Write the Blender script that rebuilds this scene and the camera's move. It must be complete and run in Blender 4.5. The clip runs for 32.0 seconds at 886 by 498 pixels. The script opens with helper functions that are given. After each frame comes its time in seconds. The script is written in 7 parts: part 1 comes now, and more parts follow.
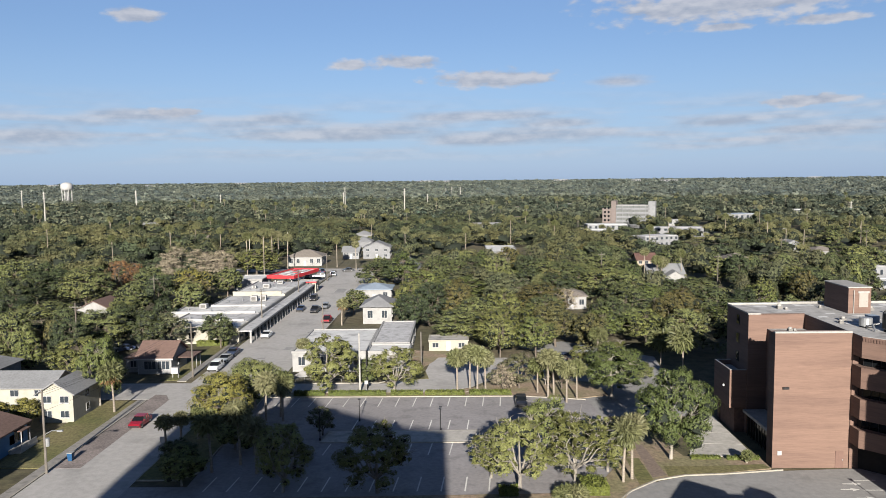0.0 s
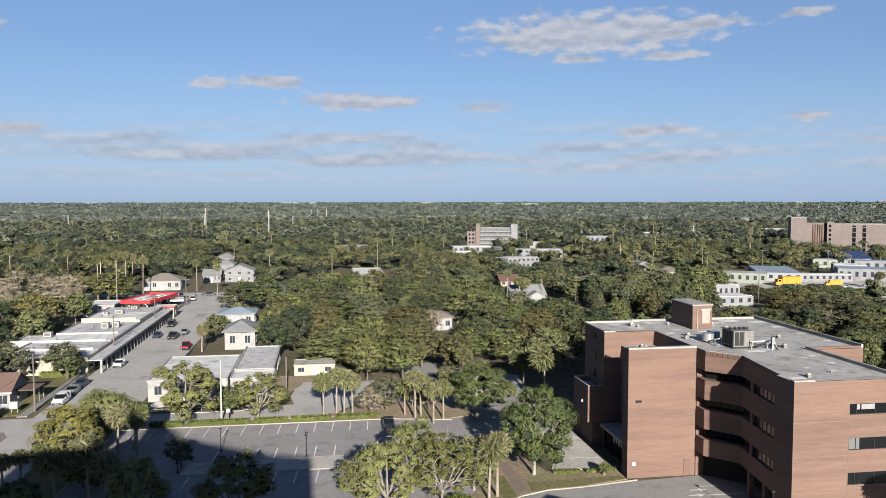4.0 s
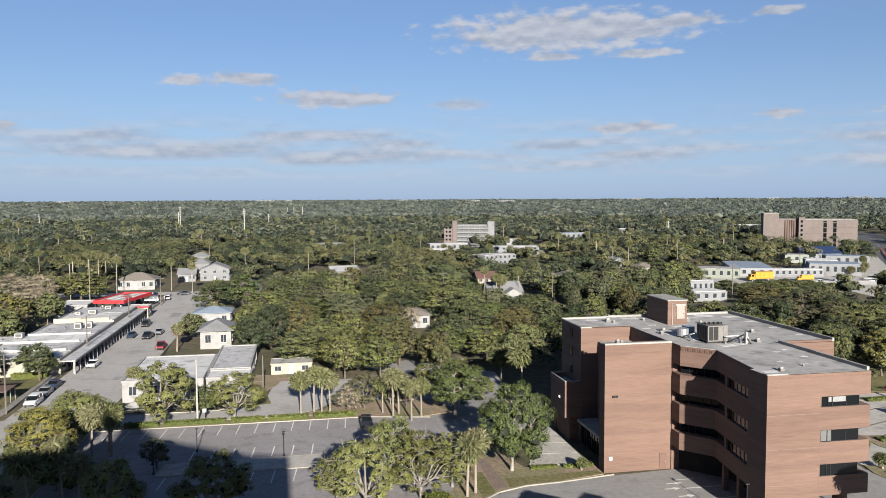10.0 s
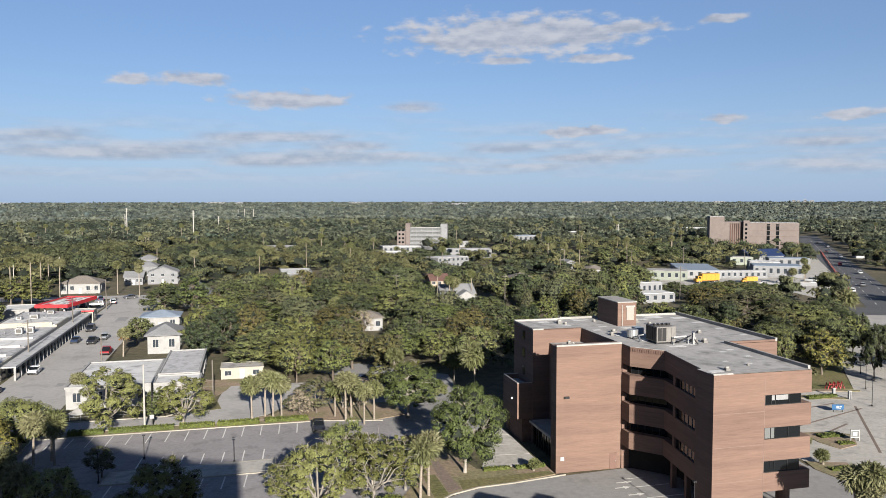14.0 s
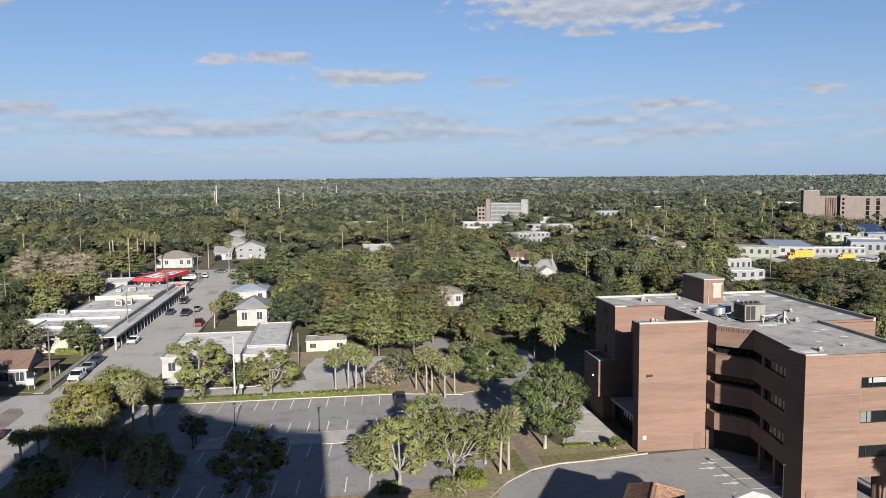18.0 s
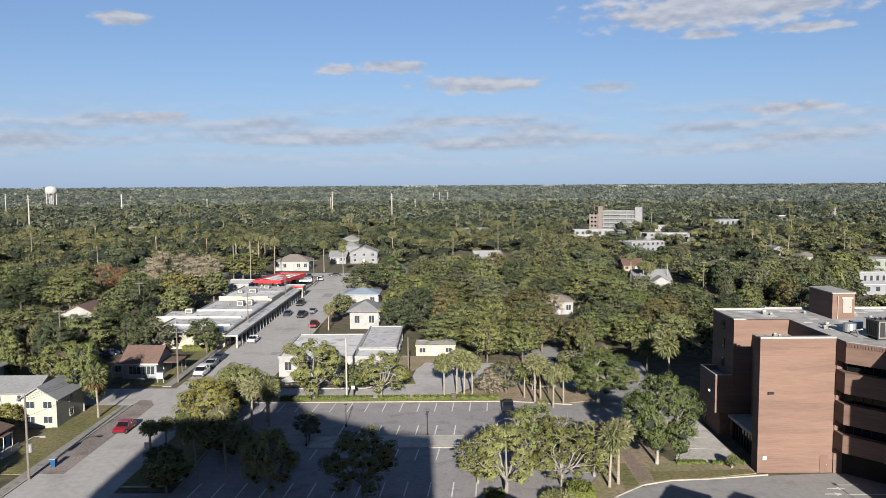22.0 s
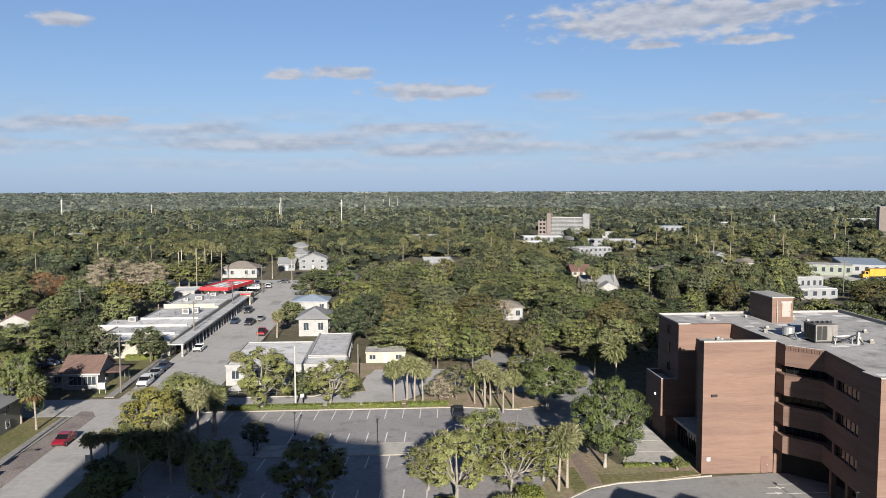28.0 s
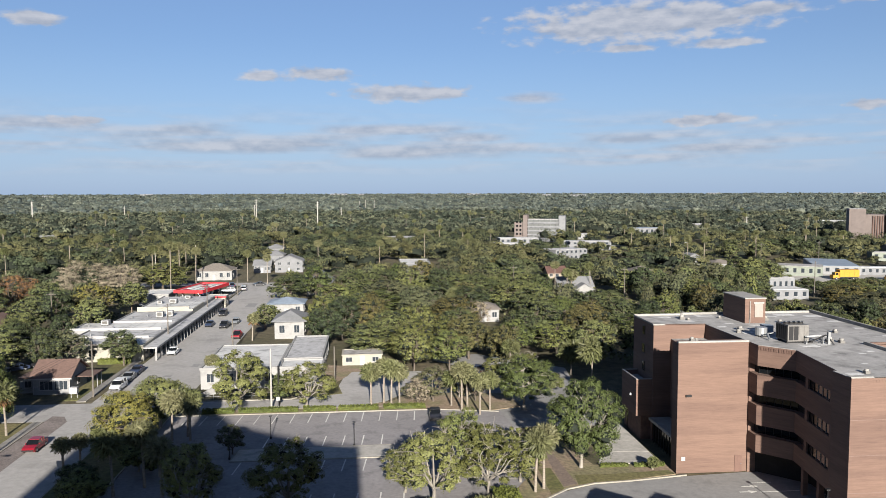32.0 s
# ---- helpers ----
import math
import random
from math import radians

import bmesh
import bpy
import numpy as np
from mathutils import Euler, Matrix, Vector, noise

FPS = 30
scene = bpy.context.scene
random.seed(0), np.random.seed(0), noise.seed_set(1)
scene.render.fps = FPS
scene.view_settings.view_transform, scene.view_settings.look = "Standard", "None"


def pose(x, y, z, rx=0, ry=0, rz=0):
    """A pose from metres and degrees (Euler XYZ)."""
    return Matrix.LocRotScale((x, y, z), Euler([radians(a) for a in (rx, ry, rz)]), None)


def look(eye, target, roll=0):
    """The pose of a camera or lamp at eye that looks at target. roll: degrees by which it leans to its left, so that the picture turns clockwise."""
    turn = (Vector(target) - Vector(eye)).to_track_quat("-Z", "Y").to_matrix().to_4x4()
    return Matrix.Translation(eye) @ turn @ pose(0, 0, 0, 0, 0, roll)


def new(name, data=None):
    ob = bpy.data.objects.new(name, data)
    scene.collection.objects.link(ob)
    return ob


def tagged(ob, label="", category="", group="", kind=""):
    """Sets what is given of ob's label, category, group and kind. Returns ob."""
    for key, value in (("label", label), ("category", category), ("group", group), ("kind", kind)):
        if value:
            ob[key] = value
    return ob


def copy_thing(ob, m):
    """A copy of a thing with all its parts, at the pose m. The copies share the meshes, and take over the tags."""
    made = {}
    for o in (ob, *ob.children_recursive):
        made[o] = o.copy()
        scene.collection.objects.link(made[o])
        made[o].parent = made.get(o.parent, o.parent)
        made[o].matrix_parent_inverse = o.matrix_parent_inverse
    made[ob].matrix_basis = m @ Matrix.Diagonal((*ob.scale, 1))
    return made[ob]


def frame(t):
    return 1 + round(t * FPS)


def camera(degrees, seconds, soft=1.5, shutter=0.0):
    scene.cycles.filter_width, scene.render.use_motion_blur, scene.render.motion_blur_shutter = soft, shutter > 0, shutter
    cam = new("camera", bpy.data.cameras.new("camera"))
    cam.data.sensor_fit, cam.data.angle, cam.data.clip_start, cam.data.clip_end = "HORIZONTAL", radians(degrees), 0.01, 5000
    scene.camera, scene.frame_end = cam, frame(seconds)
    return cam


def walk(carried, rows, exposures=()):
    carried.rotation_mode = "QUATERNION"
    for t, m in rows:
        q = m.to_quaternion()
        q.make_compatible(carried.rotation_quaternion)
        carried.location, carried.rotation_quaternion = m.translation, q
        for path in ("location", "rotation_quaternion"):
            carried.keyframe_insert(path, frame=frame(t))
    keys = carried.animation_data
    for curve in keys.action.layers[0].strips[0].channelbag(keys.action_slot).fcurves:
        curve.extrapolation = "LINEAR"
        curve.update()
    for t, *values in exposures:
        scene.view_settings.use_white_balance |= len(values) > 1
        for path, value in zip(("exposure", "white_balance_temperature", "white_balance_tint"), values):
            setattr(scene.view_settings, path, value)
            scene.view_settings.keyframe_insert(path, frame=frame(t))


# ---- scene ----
cam = camera(59.35, 32.0, soft=0.7)
EYE = (0.0, 0.0, 35.0)
ROWS = [
    (0, 1.14, -5.14, -0.61), (0.5, 0.39, -5.12, -1.65), (1, -0.18, -5.11, -0.87), (1.5, -0.24, -5.08, 0.39), (2, -2.54, -5.04, 0.31),
    (2.5, -9.56, -4.86, 0.06), (3, -10.54, -4.27, -0.09), (3.5, -10.40, -3.62, 0.42), (4, -8.69, -3.56, -0.06), (4.5, -8.48, -3.57, 0.07),
    (6.5, -7.69, -3.39, -0.25), (7, -7.99, -3.32, -0.08), (7.5, -8.09, -3.32, -0.36), (8, -8.47, -3.24, -0.12), (8.5, -8.12, -3.20, -0.01),
    (9, -8.00, -3.19, -0.37), (9.5, -8.85, -3.28, -0.60), (10, -10.39, -3.76, -0.28), (10.5, -11.42, -3.75, 0.23), (11, -12.99, -3.75, 0.20),
    (11.5, -13.59, -3.66, -0.20), (12, -13.14, -3.57, -0.32), (12.5, -13.32, -3.58, -0.05), (13, -13.53, -3.55, -0.17), (13.5, -13.94, -3.50, -0.05),
    (15.5, -13.36, -4.19, -0.15), (16, -13.35, -4.46, 0.12), (16.5, -12.24, -5.17, -0.26), (17, -11.92, -5.49, -0.08), (17.5, -9.30, -5.38, -0.25),
    (18, -7.92, -5.34, -0.48), (18.5, -7.83, -5.32, 0.01), (19, -5.40, -5.24, -0.07), (19.5, -5.08, -5.21, -0.23), (20, -6.25, -5.20, -0.25),
    (20.5, -3.52, -5.08, -0.15), (21, 0.26, -4.87, -0.33), (21.5, 0.61, -4.82, -0.62), (22, 0.20, -4.78, -0.37), (22.5, -0.16, -4.77, -0.21),
    (23, 0.56, -4.70, -0.12), (23.5, 1.58, -4.69, -0.38), (24, 0.97, -4.64, -0.39), (24.5, 0.27, -4.64, -0.28), (25, -0.60, -4.62, -0.27),
    (25.5, -1.90, -4.56, -0.23), (26, -2.47, -4.56, -0.09), (26.5, -3.13, -4.52, -0.19), (28.5, -3.78, -4.28, -0.12), (29, -4.34, -4.25, -0.12),
    (29.5, -4.39, -4.20, -0.04), (30, -3.63, -4.11, -0.21), (30.5, -3.67, -4.10, -0.32), (31, -3.96, -4.04, -0.23), (31.5, -5.17, -4.05, -0.19),
    (32, -5.22, -4.19, -0.13),
]


def aim(yaw, pitch):
    a, b = radians(yaw), radians(pitch)
    return Vector(EYE) + Vector((-math.sin(a) * math.cos(b), math.cos(a) * math.cos(b), math.sin(b)))


walk(cam, [(t, look(EYE, aim(yaw, pitch), roll)) for t, yaw, pitch, roll in ROWS], exposures=[(0, 1.72), (32, 1.72)])

# ---- sky and sun ----
SUN_EL, SUN_SIDE = radians(18.2), radians(1.8)
SKY, CLOUD, SUN = 0.0255, 0.208, 5.0

world = bpy.data.worlds.new("sky")
scene.world = world
world.use_nodes = True
wt = world.node_tree
wt.nodes.clear()


def wnode(kind, **values):
    n = wt.nodes.new(kind)
    for k, v in values.items():
        n.inputs[int(k[1:])].default_value = v
    return n


def wmath(op, a, b=None, c=None):
    n = wt.nodes.new("ShaderNodeMath")
    n.operation = op
    for i, v in enumerate((a, b, c)):
        if v is None:
            continue
        if isinstance(v, (int, float)):
            n.inputs[i].default_value = v
        else:
            wt.links.new(v, n.inputs[i])
    return n.outputs[0]


sky = wt.nodes.new("ShaderNodeTexSky")
sky.sky_type = "NISHITA"
sky.sun_disc = False
sky.sun_elevation = SUN_EL
sky.sun_rotation = math.pi - SUN_SIDE
sky.altitude = 0
sky.air_density, sky.dust_density, sky.ozone_density = 1.0, 0.6, 2.5
geo = wt.nodes.new("ShaderNodeTexCoord")
sep = wt.nodes.new("ShaderNodeSeparateXYZ")
wt.links.new(geo.outputs["Generated"], sep.inputs[0])
flat = wmath("SQRT", wmath("ADD", wmath("MULTIPLY", sep.outputs[0], sep.outputs[0]), wmath("MULTIPLY", sep.outputs[1], sep.outputs[1])))
azim = wmath("ARCTAN2", sep.outputs[0], sep.outputs[1])
elev = wmath("DIVIDE", sep.outputs[2], wmath("MAXIMUM", flat, 0.02))


def sky_noise(su, sv, seed, detail=6.0, rough=0.6, lift=0.0):
    com = wt.nodes.new("ShaderNodeCombineXYZ")
    wt.links.new(wmath("MULTIPLY", azim, su), com.inputs[0])
    wt.links.new(wmath("MULTIPLY", wmath("ADD", elev, lift), sv), com.inputs[1])
    com.inputs[2].default_value = seed
    n = wt.nodes.new("ShaderNodeTexNoise")
    n.inputs["Scale"].default_value = 1.0
    n.inputs["Detail"].default_value = detail
    n.inputs["Roughness"].default_value = rough
    wt.links.new(com.outputs[0], n.inputs["Vector"])
    return n.outputs[0]


# each cloud: direction, height over the horizon, half width, half height
CUMULUS = [
    (0.333, 0.2075, 0.128, 0.0236), (0.408, 0.2073, 0.059, 0.0177), (0.277, 0.2009, 0.077, 0.0126), (0.467, 0.2124, 0.045, 0.008),
    (0.435, 0.1773, 0.036, 0.0054), (0.323, 0.1758, 0.028, 0.0049), (0.582, 0.2158, 0.023, 0.0051), (-0.132, 0.1445, 0.027, 0.0062),
    (-0.061, 0.1479, 0.038, 0.007), (0.048, 0.1254, 0.068, 0.01), (0.416, 0.0858, 0.046, 0.0062), (0.588, 0.098, 0.02, 0.0058),
    (-0.386, 0.195, 0.024, 0.0091), (0.724, 0.0975, 0.039, 0.0051), (-0.353, 0.0819, 0.034, 0.0051),
]
STRATUS = [
    (0.203, 0.1176, 0.025, 0.0043), (-0.215, 0.0741, 0.062, 0.0067), (0.023, 0.0797, 0.075, 0.0057), (0.123, 0.0696, 0.054, 0.0057),
    (-0.164, 0.0586, 0.095, 0.0069), (0.051, 0.0482, 0.116, 0.0065), (0.323, 0.0643, 0.048, 0.0064), (0.419, 0.0532, 0.059, 0.0042),
    (-0.385, 0.0802, 0.051, 0.0053), (-0.505, 0.054, 0.07, 0.0101), (-0.136, 0.0592, 0.129, 0.0099), (0.043, 0.0526, 0.134, 0.01),
    (0.691, 0.0672, 0.051, 0.0052),
]


def cloud_mask(rows, grow):
    best = None
    for u, v, ru, rv in rows:
        du = wmath("DIVIDE", wmath("SUBTRACT", azim, u), ru * grow)
        dv = wmath("DIVIDE", wmath("SUBTRACT", elev, v), rv * grow)
        m = wmath("SUBTRACT", 1.0, wmath("SQRT", wmath("ADD", wmath("MULTIPLY", du, du), wmath("MULTIPLY", dv, dv))))
        best = m if best is None else wmath("MAXIMUM", best, m)
    return wmath("MAXIMUM", best, -1.0)


def smooth(v, lo, hi):
    n = wt.nodes.new("ShaderNodeMapRange")
    n.interpolation_type = "SMOOTHSTEP"
    n.inputs["From Min"].default_value, n.inputs["From Max"].default_value = lo, hi
    wt.links.new(v, n.inputs["Value"])
    return n.outputs["Result"]


puffs = sky_noise(38, 84, 2.0, 4.0, 0.5)
wisps = sky_noise(6, 60, 5.0, 5.0, 0.52)
relief = wmath("ADD", wmath("SUBTRACT", puffs, sky_noise(38, 84, 2.0, 4.0, 0.5, 0.008)), wmath("SUBTRACT", wisps, sky_noise(6, 60, 5.0, 5.0, 0.52, 0.007)))
cum = smooth(wmath("ADD", cloud_mask(CUMULUS, 1.2), wmath("MULTIPLY", wmath("SUBTRACT", puffs, 0.44), 2.0)), -0.08, 0.65)
stra = smooth(wmath("ADD", cloud_mask(STRATUS, 1.75), wmath("MULTIPLY", wmath("SUBTRACT", wisps, 0.45), 2.4)), -0.1, 1.05)
band = wmath("MULTIPLY", smooth(elev, 0.015, 0.045), wmath("SUBTRACT", 1.0, smooth(elev, 0.06, 0.12)))
veil = wmath("MULTIPLY", wmath("MULTIPLY", smooth(wisps, 0.36, 0.72), band), 0.8)
cover = wmath("MINIMUM", wmath("MAXIMUM", wmath("MAXIMUM", cum, wmath("MULTIPLY", stra, 0.8)), veil), 0.93)
ramp = wt.nodes.new("ShaderNodeValToRGB")
ramp.color_ramp.elements[0].position, ramp.color_ramp.elements[0].color = 0.15, (0.55, 0.62, 0.77, 1)
ramp.color_ramp.elements[1].position, ramp.color_ramp.elements[1].color = 0.88, (0.84, 0.87, 0.97, 1)
wt.links.new(wmath("SUBTRACT", wmath("ADD", 0.56, wmath("MULTIPLY", relief, 1.5)), wmath("MULTIPLY", wmath("MAXIMUM", wmath("SUBTRACT", stra, cum), 0.0), 0.14)), ramp.inputs[0])
haze = wnode("ShaderNodeMix")
haze.data_type = "RGBA"
haze.inputs[7].default_value = (6.0, 7.2, 8.7, 1)
wt.links.new(wmath("ADD", wmath("ADD", 0.06, wmath("MULTIPLY", wmath("SUBTRACT", 1.0, smooth(elev, 0.22, 0.7)), 0.16)), wmath("MULTIPLY", wmath("SUBTRACT", 1.0, smooth(elev, 0.0, 0.2)), 0.4)), haze.inputs[0])
wt.links.new(sky.outputs[0], haze.inputs[6])
back = wt.nodes.new("ShaderNodeBackground")
back.inputs[1].default_value = SKY
tint = wt.nodes.new("ShaderNodeMix")
tint.data_type, tint.blend_type = "RGBA", "MULTIPLY"
tint.inputs[0].default_value = 1.0
tint.inputs[7].default_value = (0.82, 0.955, 1.22, 1)
wt.links.new(haze.outputs[2], tint.inputs[6])
wt.links.new(tint.outputs[2], back.inputs[0])
white = wt.nodes.new("ShaderNodeBackground")
white.inputs[1].default_value = CLOUD
wt.links.new(ramp.outputs[0], white.inputs[0])
mixs = wt.nodes.new("ShaderNodeMixShader")
wt.links.new(cover, mixs.inputs[0])
wt.links.new(back.outputs[0], mixs.inputs[1])
wt.links.new(white.outputs[0], mixs.inputs[2])
wout = wt.nodes.new("ShaderNodeOutputWorld")
wt.links.new(mixs.outputs[0], wout.inputs[0])

sun = new("sun", bpy.data.lights.new("sun", "SUN"))
sun.data.energy, sun.data.angle, sun.data.color = SUN, radians(0.6), (1.0, 0.93, 0.83)
sun.matrix_world = look((0, 0, 80), Vector((0, 0, 80)) + Vector((-math.sin(SUN_SIDE) * math.cos(SUN_EL), math.cos(SUN_SIDE) * math.cos(SUN_EL), -math.sin(SUN_EL))))

# ---- materials ----


def mat(name, col, rough=0.8, var=0.2, scale=1.0, bump=0.0, metal=0.0, spec=0.3, stretch=(1, 1, 1), col2=None, big=0.08, leaf=False, per=0.0, stain=0.0, vary=0.3):
    """A surface with grain and broad variation; col2: second tint mixed in broad patches; per: variation from piece to piece."""
    m = bpy.data.materials.new(name)
    m.use_nodes = True
    nt = m.node_tree
    ns, lk = nt.nodes, nt.links
    bs = ns["Principled BSDF"]
    bs.inputs["Roughness"].default_value = rough
    bs.inputs["Metallic"].default_value = metal
    bs.inputs["Specular IOR Level"].default_value = spec
    g = ns.new("ShaderNodeNewGeometry")
    mp = ns.new("ShaderNodeMapping")
    mp.inputs["Scale"].default_value = stretch
    lk.new(g.outputs["Position"], mp.inputs["Vector"])

    def nz(sc, detail=4.0):
        n = ns.new("ShaderNodeTexNoise")
        n.inputs["Scale"].default_value = sc
        n.inputs["Detail"].default_value = detail
        lk.new(mp.outputs[0], n.inputs["Vector"])
        return n.outputs[0]

    def mr(v, lo, hi, a, b):
        n = ns.new("ShaderNodeMapRange")
        n.inputs["From Min"].default_value, n.inputs["From Max"].default_value = lo, hi
        n.inputs["To Min"].default_value, n.inputs["To Max"].default_value = a, b
        lk.new(v, n.inputs["Value"])
        return n.outputs["Result"]

    def mul(a, b):
        n = ns.new("ShaderNodeMath")
        n.operation = "MULTIPLY"
        lk.new(a, n.inputs[0])
        lk.new(b, n.inputs[1])
        return n.outputs[0]

    fine = nz(scale)
    broad = nz(big, 3.0)
    mx = ns.new("ShaderNodeMix")
    mx.data_type = "RGBA"
    mx.inputs[6].default_value = (*col, 1)
    mx.inputs[7].default_value = (*(col2 or [c * (1 - var) for c in col]), 1)
    mix = mr(broad, 0.38, 0.62, 0, 1)
    if leaf and per:
        ad = ns.new("ShaderNodeMath")
        ad.operation, ad.use_clamp = "ADD", True
        lk.new(mr(broad, 0.36, 0.64, -0.25, 0.25), ad.inputs[0])
        lk.new(mr(ns.new("ShaderNodeObjectInfo").outputs["Random"], 0, 1, 0.05, 0.95), ad.inputs[1])
        mix = ad.outputs[0]
    lk.new(mix, mx.inputs[0])
    val = mul(mr(fine, 0.3, 0.7, 1 - var, 1 + var), mr(nz(scale * 4.3, 2.0), 0.3, 0.7, 1 - var * 0.5, 1 + var * 0.5))
    if stain:
        val = mul(val, mr(nz(big * 3.7, 6.0), 0.52, 0.7, 1.0, 1 - stain))
    if leaf:
        val = mul(val, mr(g.outputs["Random Per Island"], 0, 1, 1 - vary, 1 + vary))
    if per:
        oi = ns.new("ShaderNodeObjectInfo")
        val = mul(val, mr(oi.outputs["Random"], 0, 1, 1 - per, 1 + per))
    sc = ns.new("ShaderNodeVectorMath")
    sc.operation = "SCALE"
    lk.new(mx.outputs[2], sc.inputs[0])
    lk.new(val, sc.inputs["Scale"])
    lk.new(sc.outputs[0], bs.inputs["Base Color"])
    if bump:
        b = ns.new("ShaderNodeBump")
        b.inputs["Distance"].default_value = bump
        b.inputs["Strength"].default_value = 0.6
        lk.new(fine, b.inputs["Height"])
        lk.new(b.outputs[0], bs.inputs["Normal"])
    if leaf:
        tr = ns.new("ShaderNodeBsdfTranslucent")
        lk.new(sc.outputs[0], tr.inputs[0])
        ms = ns.new("ShaderNodeMixShader")
        ms.inputs[0].default_value = 0.14
        lk.new(bs.outputs[0], ms.inputs[1])
        lk.new(tr.outputs[0], ms.inputs[2])
        lk.new(ms.outputs[0], ns["Material Output"].inputs[0])
    return m


def glass_mat(name, col=(0.02, 0.025, 0.03), rough=0.06):
    m = bpy.data.materials.new(name)
    m.use_nodes = True
    bs = m.node_tree.nodes["Principled BSDF"]
    bs.inputs["Base Color"].default_value = (*col, 1)
    bs.inputs["Roughness"].default_value = rough
    bs.inputs["Specular IOR Level"].default_value = 0.3
    return m


ASPHALT = mat("asphalt lot", (0.177, 0.169, 0.172), 0.9, 0.12, 2.0, 0.01, big=0.12, stain=0.25)
STREET = mat("worn street", (0.243, 0.236, 0.228), 0.92, 0.10, 1.2, 0.01, big=0.06, stain=0.2)
DRIVE = mat("grey driveway asphalt", (0.172, 0.170, 0.168), 0.9, 0.1, 1.5, 0.01, big=0.1, stain=0.2)
CONCRETE = mat("concrete", (0.280, 0.268, 0.246), 0.9, 0.12, 1.6, 0.005, big=0.15, stain=0.28)
KERB = mat("kerb concrete", (0.224, 0.209, 0.177), 0.9, 0.15, 2.0, stain=0.2)
LINE = mat("road paint", (0.432, 0.425, 0.405), 0.8, 0.15, 6.0, stain=0.25)
PAVERS = mat("grey-brown worn asphalt lane", (0.152, 0.130, 0.122), 0.9, 0.28, 3.0, stain=0.35)
SIDEWALK = mat("grey sidewalk concrete", (0.165, 0.157, 0.146), 0.9, 0.12, 1.6, 0.005, big=0.3, stain=0.35)
GRASS = mat("lawn", (0.070, 0.072, 0.024), 0.95, 0.35, 2.2, 0.05, col2=(0.102, 0.089, 0.040), big=0.12)
SCRUB = mat("dry ground", (0.046, 0.043, 0.022), 0.95, 0.4, 0.6, 0.05, col2=(0.070, 0.058, 0.034), big=0.05)
MULCH = mat("dry bed of mulch and grass", (0.172, 0.128, 0.092), 0.95, 0.3, 2.2, 0.03, col2=(0.124, 0.112, 0.062), big=0.2)
BRICK = mat("brown brick", (0.116, 0.074, 0.0575), 0.9, 0.11, 2.0, 0.003, stretch=(0.3, 0.3, 4.2), col2=(0.093, 0.059, 0.047), big=0.2, stain=0.1)
BRICKDK = mat("brick soldier course", (0.088, 0.054, 0.043), 0.9, 0.2, 2.0, 0.004)
MORTAR = mat("pale mortar joint", (0.128, 0.088, 0.074), 0.9, 0.1, 2.0)
COPING = mat("pale coping", (0.215, 0.208, 0.196), 0.8, 0.12, 2.0, stain=0.3)
ROOFGREY = mat("grey roof membrane", (0.236, 0.231, 0.226), 0.9, 0.14, 0.9, 0.004, big=0.16, stain=0.45)
ROOFWHITE = mat("white roof coating", (0.396, 0.396, 0.391), 0.8, 0.12, 0.7, big=0.12, stain=0.45)
ROOFDARK = mat("grey roof strip", (0.300, 0.300, 0.304), 0.85, 0.15, 0.7, big=0.2, stain=0.42)
# white toned down, with cloud shade over the far buildings in the colour
SHADEWHITE = mat("stained white walls darkened for cloud shade", (0.138, 0.141, 0.148), 0.85, 0.1, 0.6, stain=0.25)
PALEGREEN = mat("pale green stucco", (0.150, 0.165, 0.140), 0.85, 0.08, 1.0, stain=0.2)
STUCCO = mat("white stucco", (0.192, 0.191, 0.188), 0.85, 0.07, 2.0, big=0.2, stain=0.2)
CREAM = mat("cream stucco", (0.232, 0.221, 0.186), 0.85, 0.06, 2.0, big=0.2, stain=0.12)
BEIGE = mat("beige stucco", (0.236, 0.193, 0.150), 0.85, 0.07, 2.0, big=0.2, stain=0.1)
GREYPAINT = mat("grey paint", (0.161, 0.163, 0.166), 0.7, 0.08, 2.0)
BLUEPAINT = mat("blue clapboard", (0.053, 0.129, 0.224), 0.7, 0.08, 2.0, stretch=(0.3, 0.3, 4))
PINKTAN = mat("pinkish concrete panels", (0.107, 0.089, 0.083), 0.85, 0.07, 0.5, stain=0.1)
SHINGLEGREY = mat("grey shingles", (0.129, 0.132, 0.138), 0.9, 0.15, 2.5, 0.01, stretch=(1, 1, 3), stain=0.15)
SHINGLEBROWN = mat("brown shingles", (0.091, 0.058, 0.048), 0.9, 0.2, 2.5, 0.01, stretch=(1, 1, 3))
SHINGLETAN = mat("grey-tan shingles", (0.116, 0.102, 0.090), 0.9, 0.2, 2.5, 0.01)
TILE = mat("terracotta tile", (0.190, 0.112, 0.076), 0.85, 0.3, 3.0, 0.01, per=0.2)
TILERED = mat("red-brown tile", (0.078, 0.043, 0.035), 0.85, 0.25, 2.0, 0.01)
REDMETAL = mat("red canopy", (0.332, 0.019, 0.024), 0.5, 0.08, 2.0)
SCULPTRED = mat("dull red metal", (0.19, 0.018, 0.018), 0.6, 0.1, 2.0)
# base colour lowered to hold the cloud shade over the roof
BLUEROOF = mat("blue metal roof with cloud shade in colour", (0.010, 0.020, 0.056), 0.6, 0.1, 1.0)
METAL = mat("galvanised metal", (0.241, 0.247, 0.252), 0.45, 0.1, 4.0, metal=0.6)
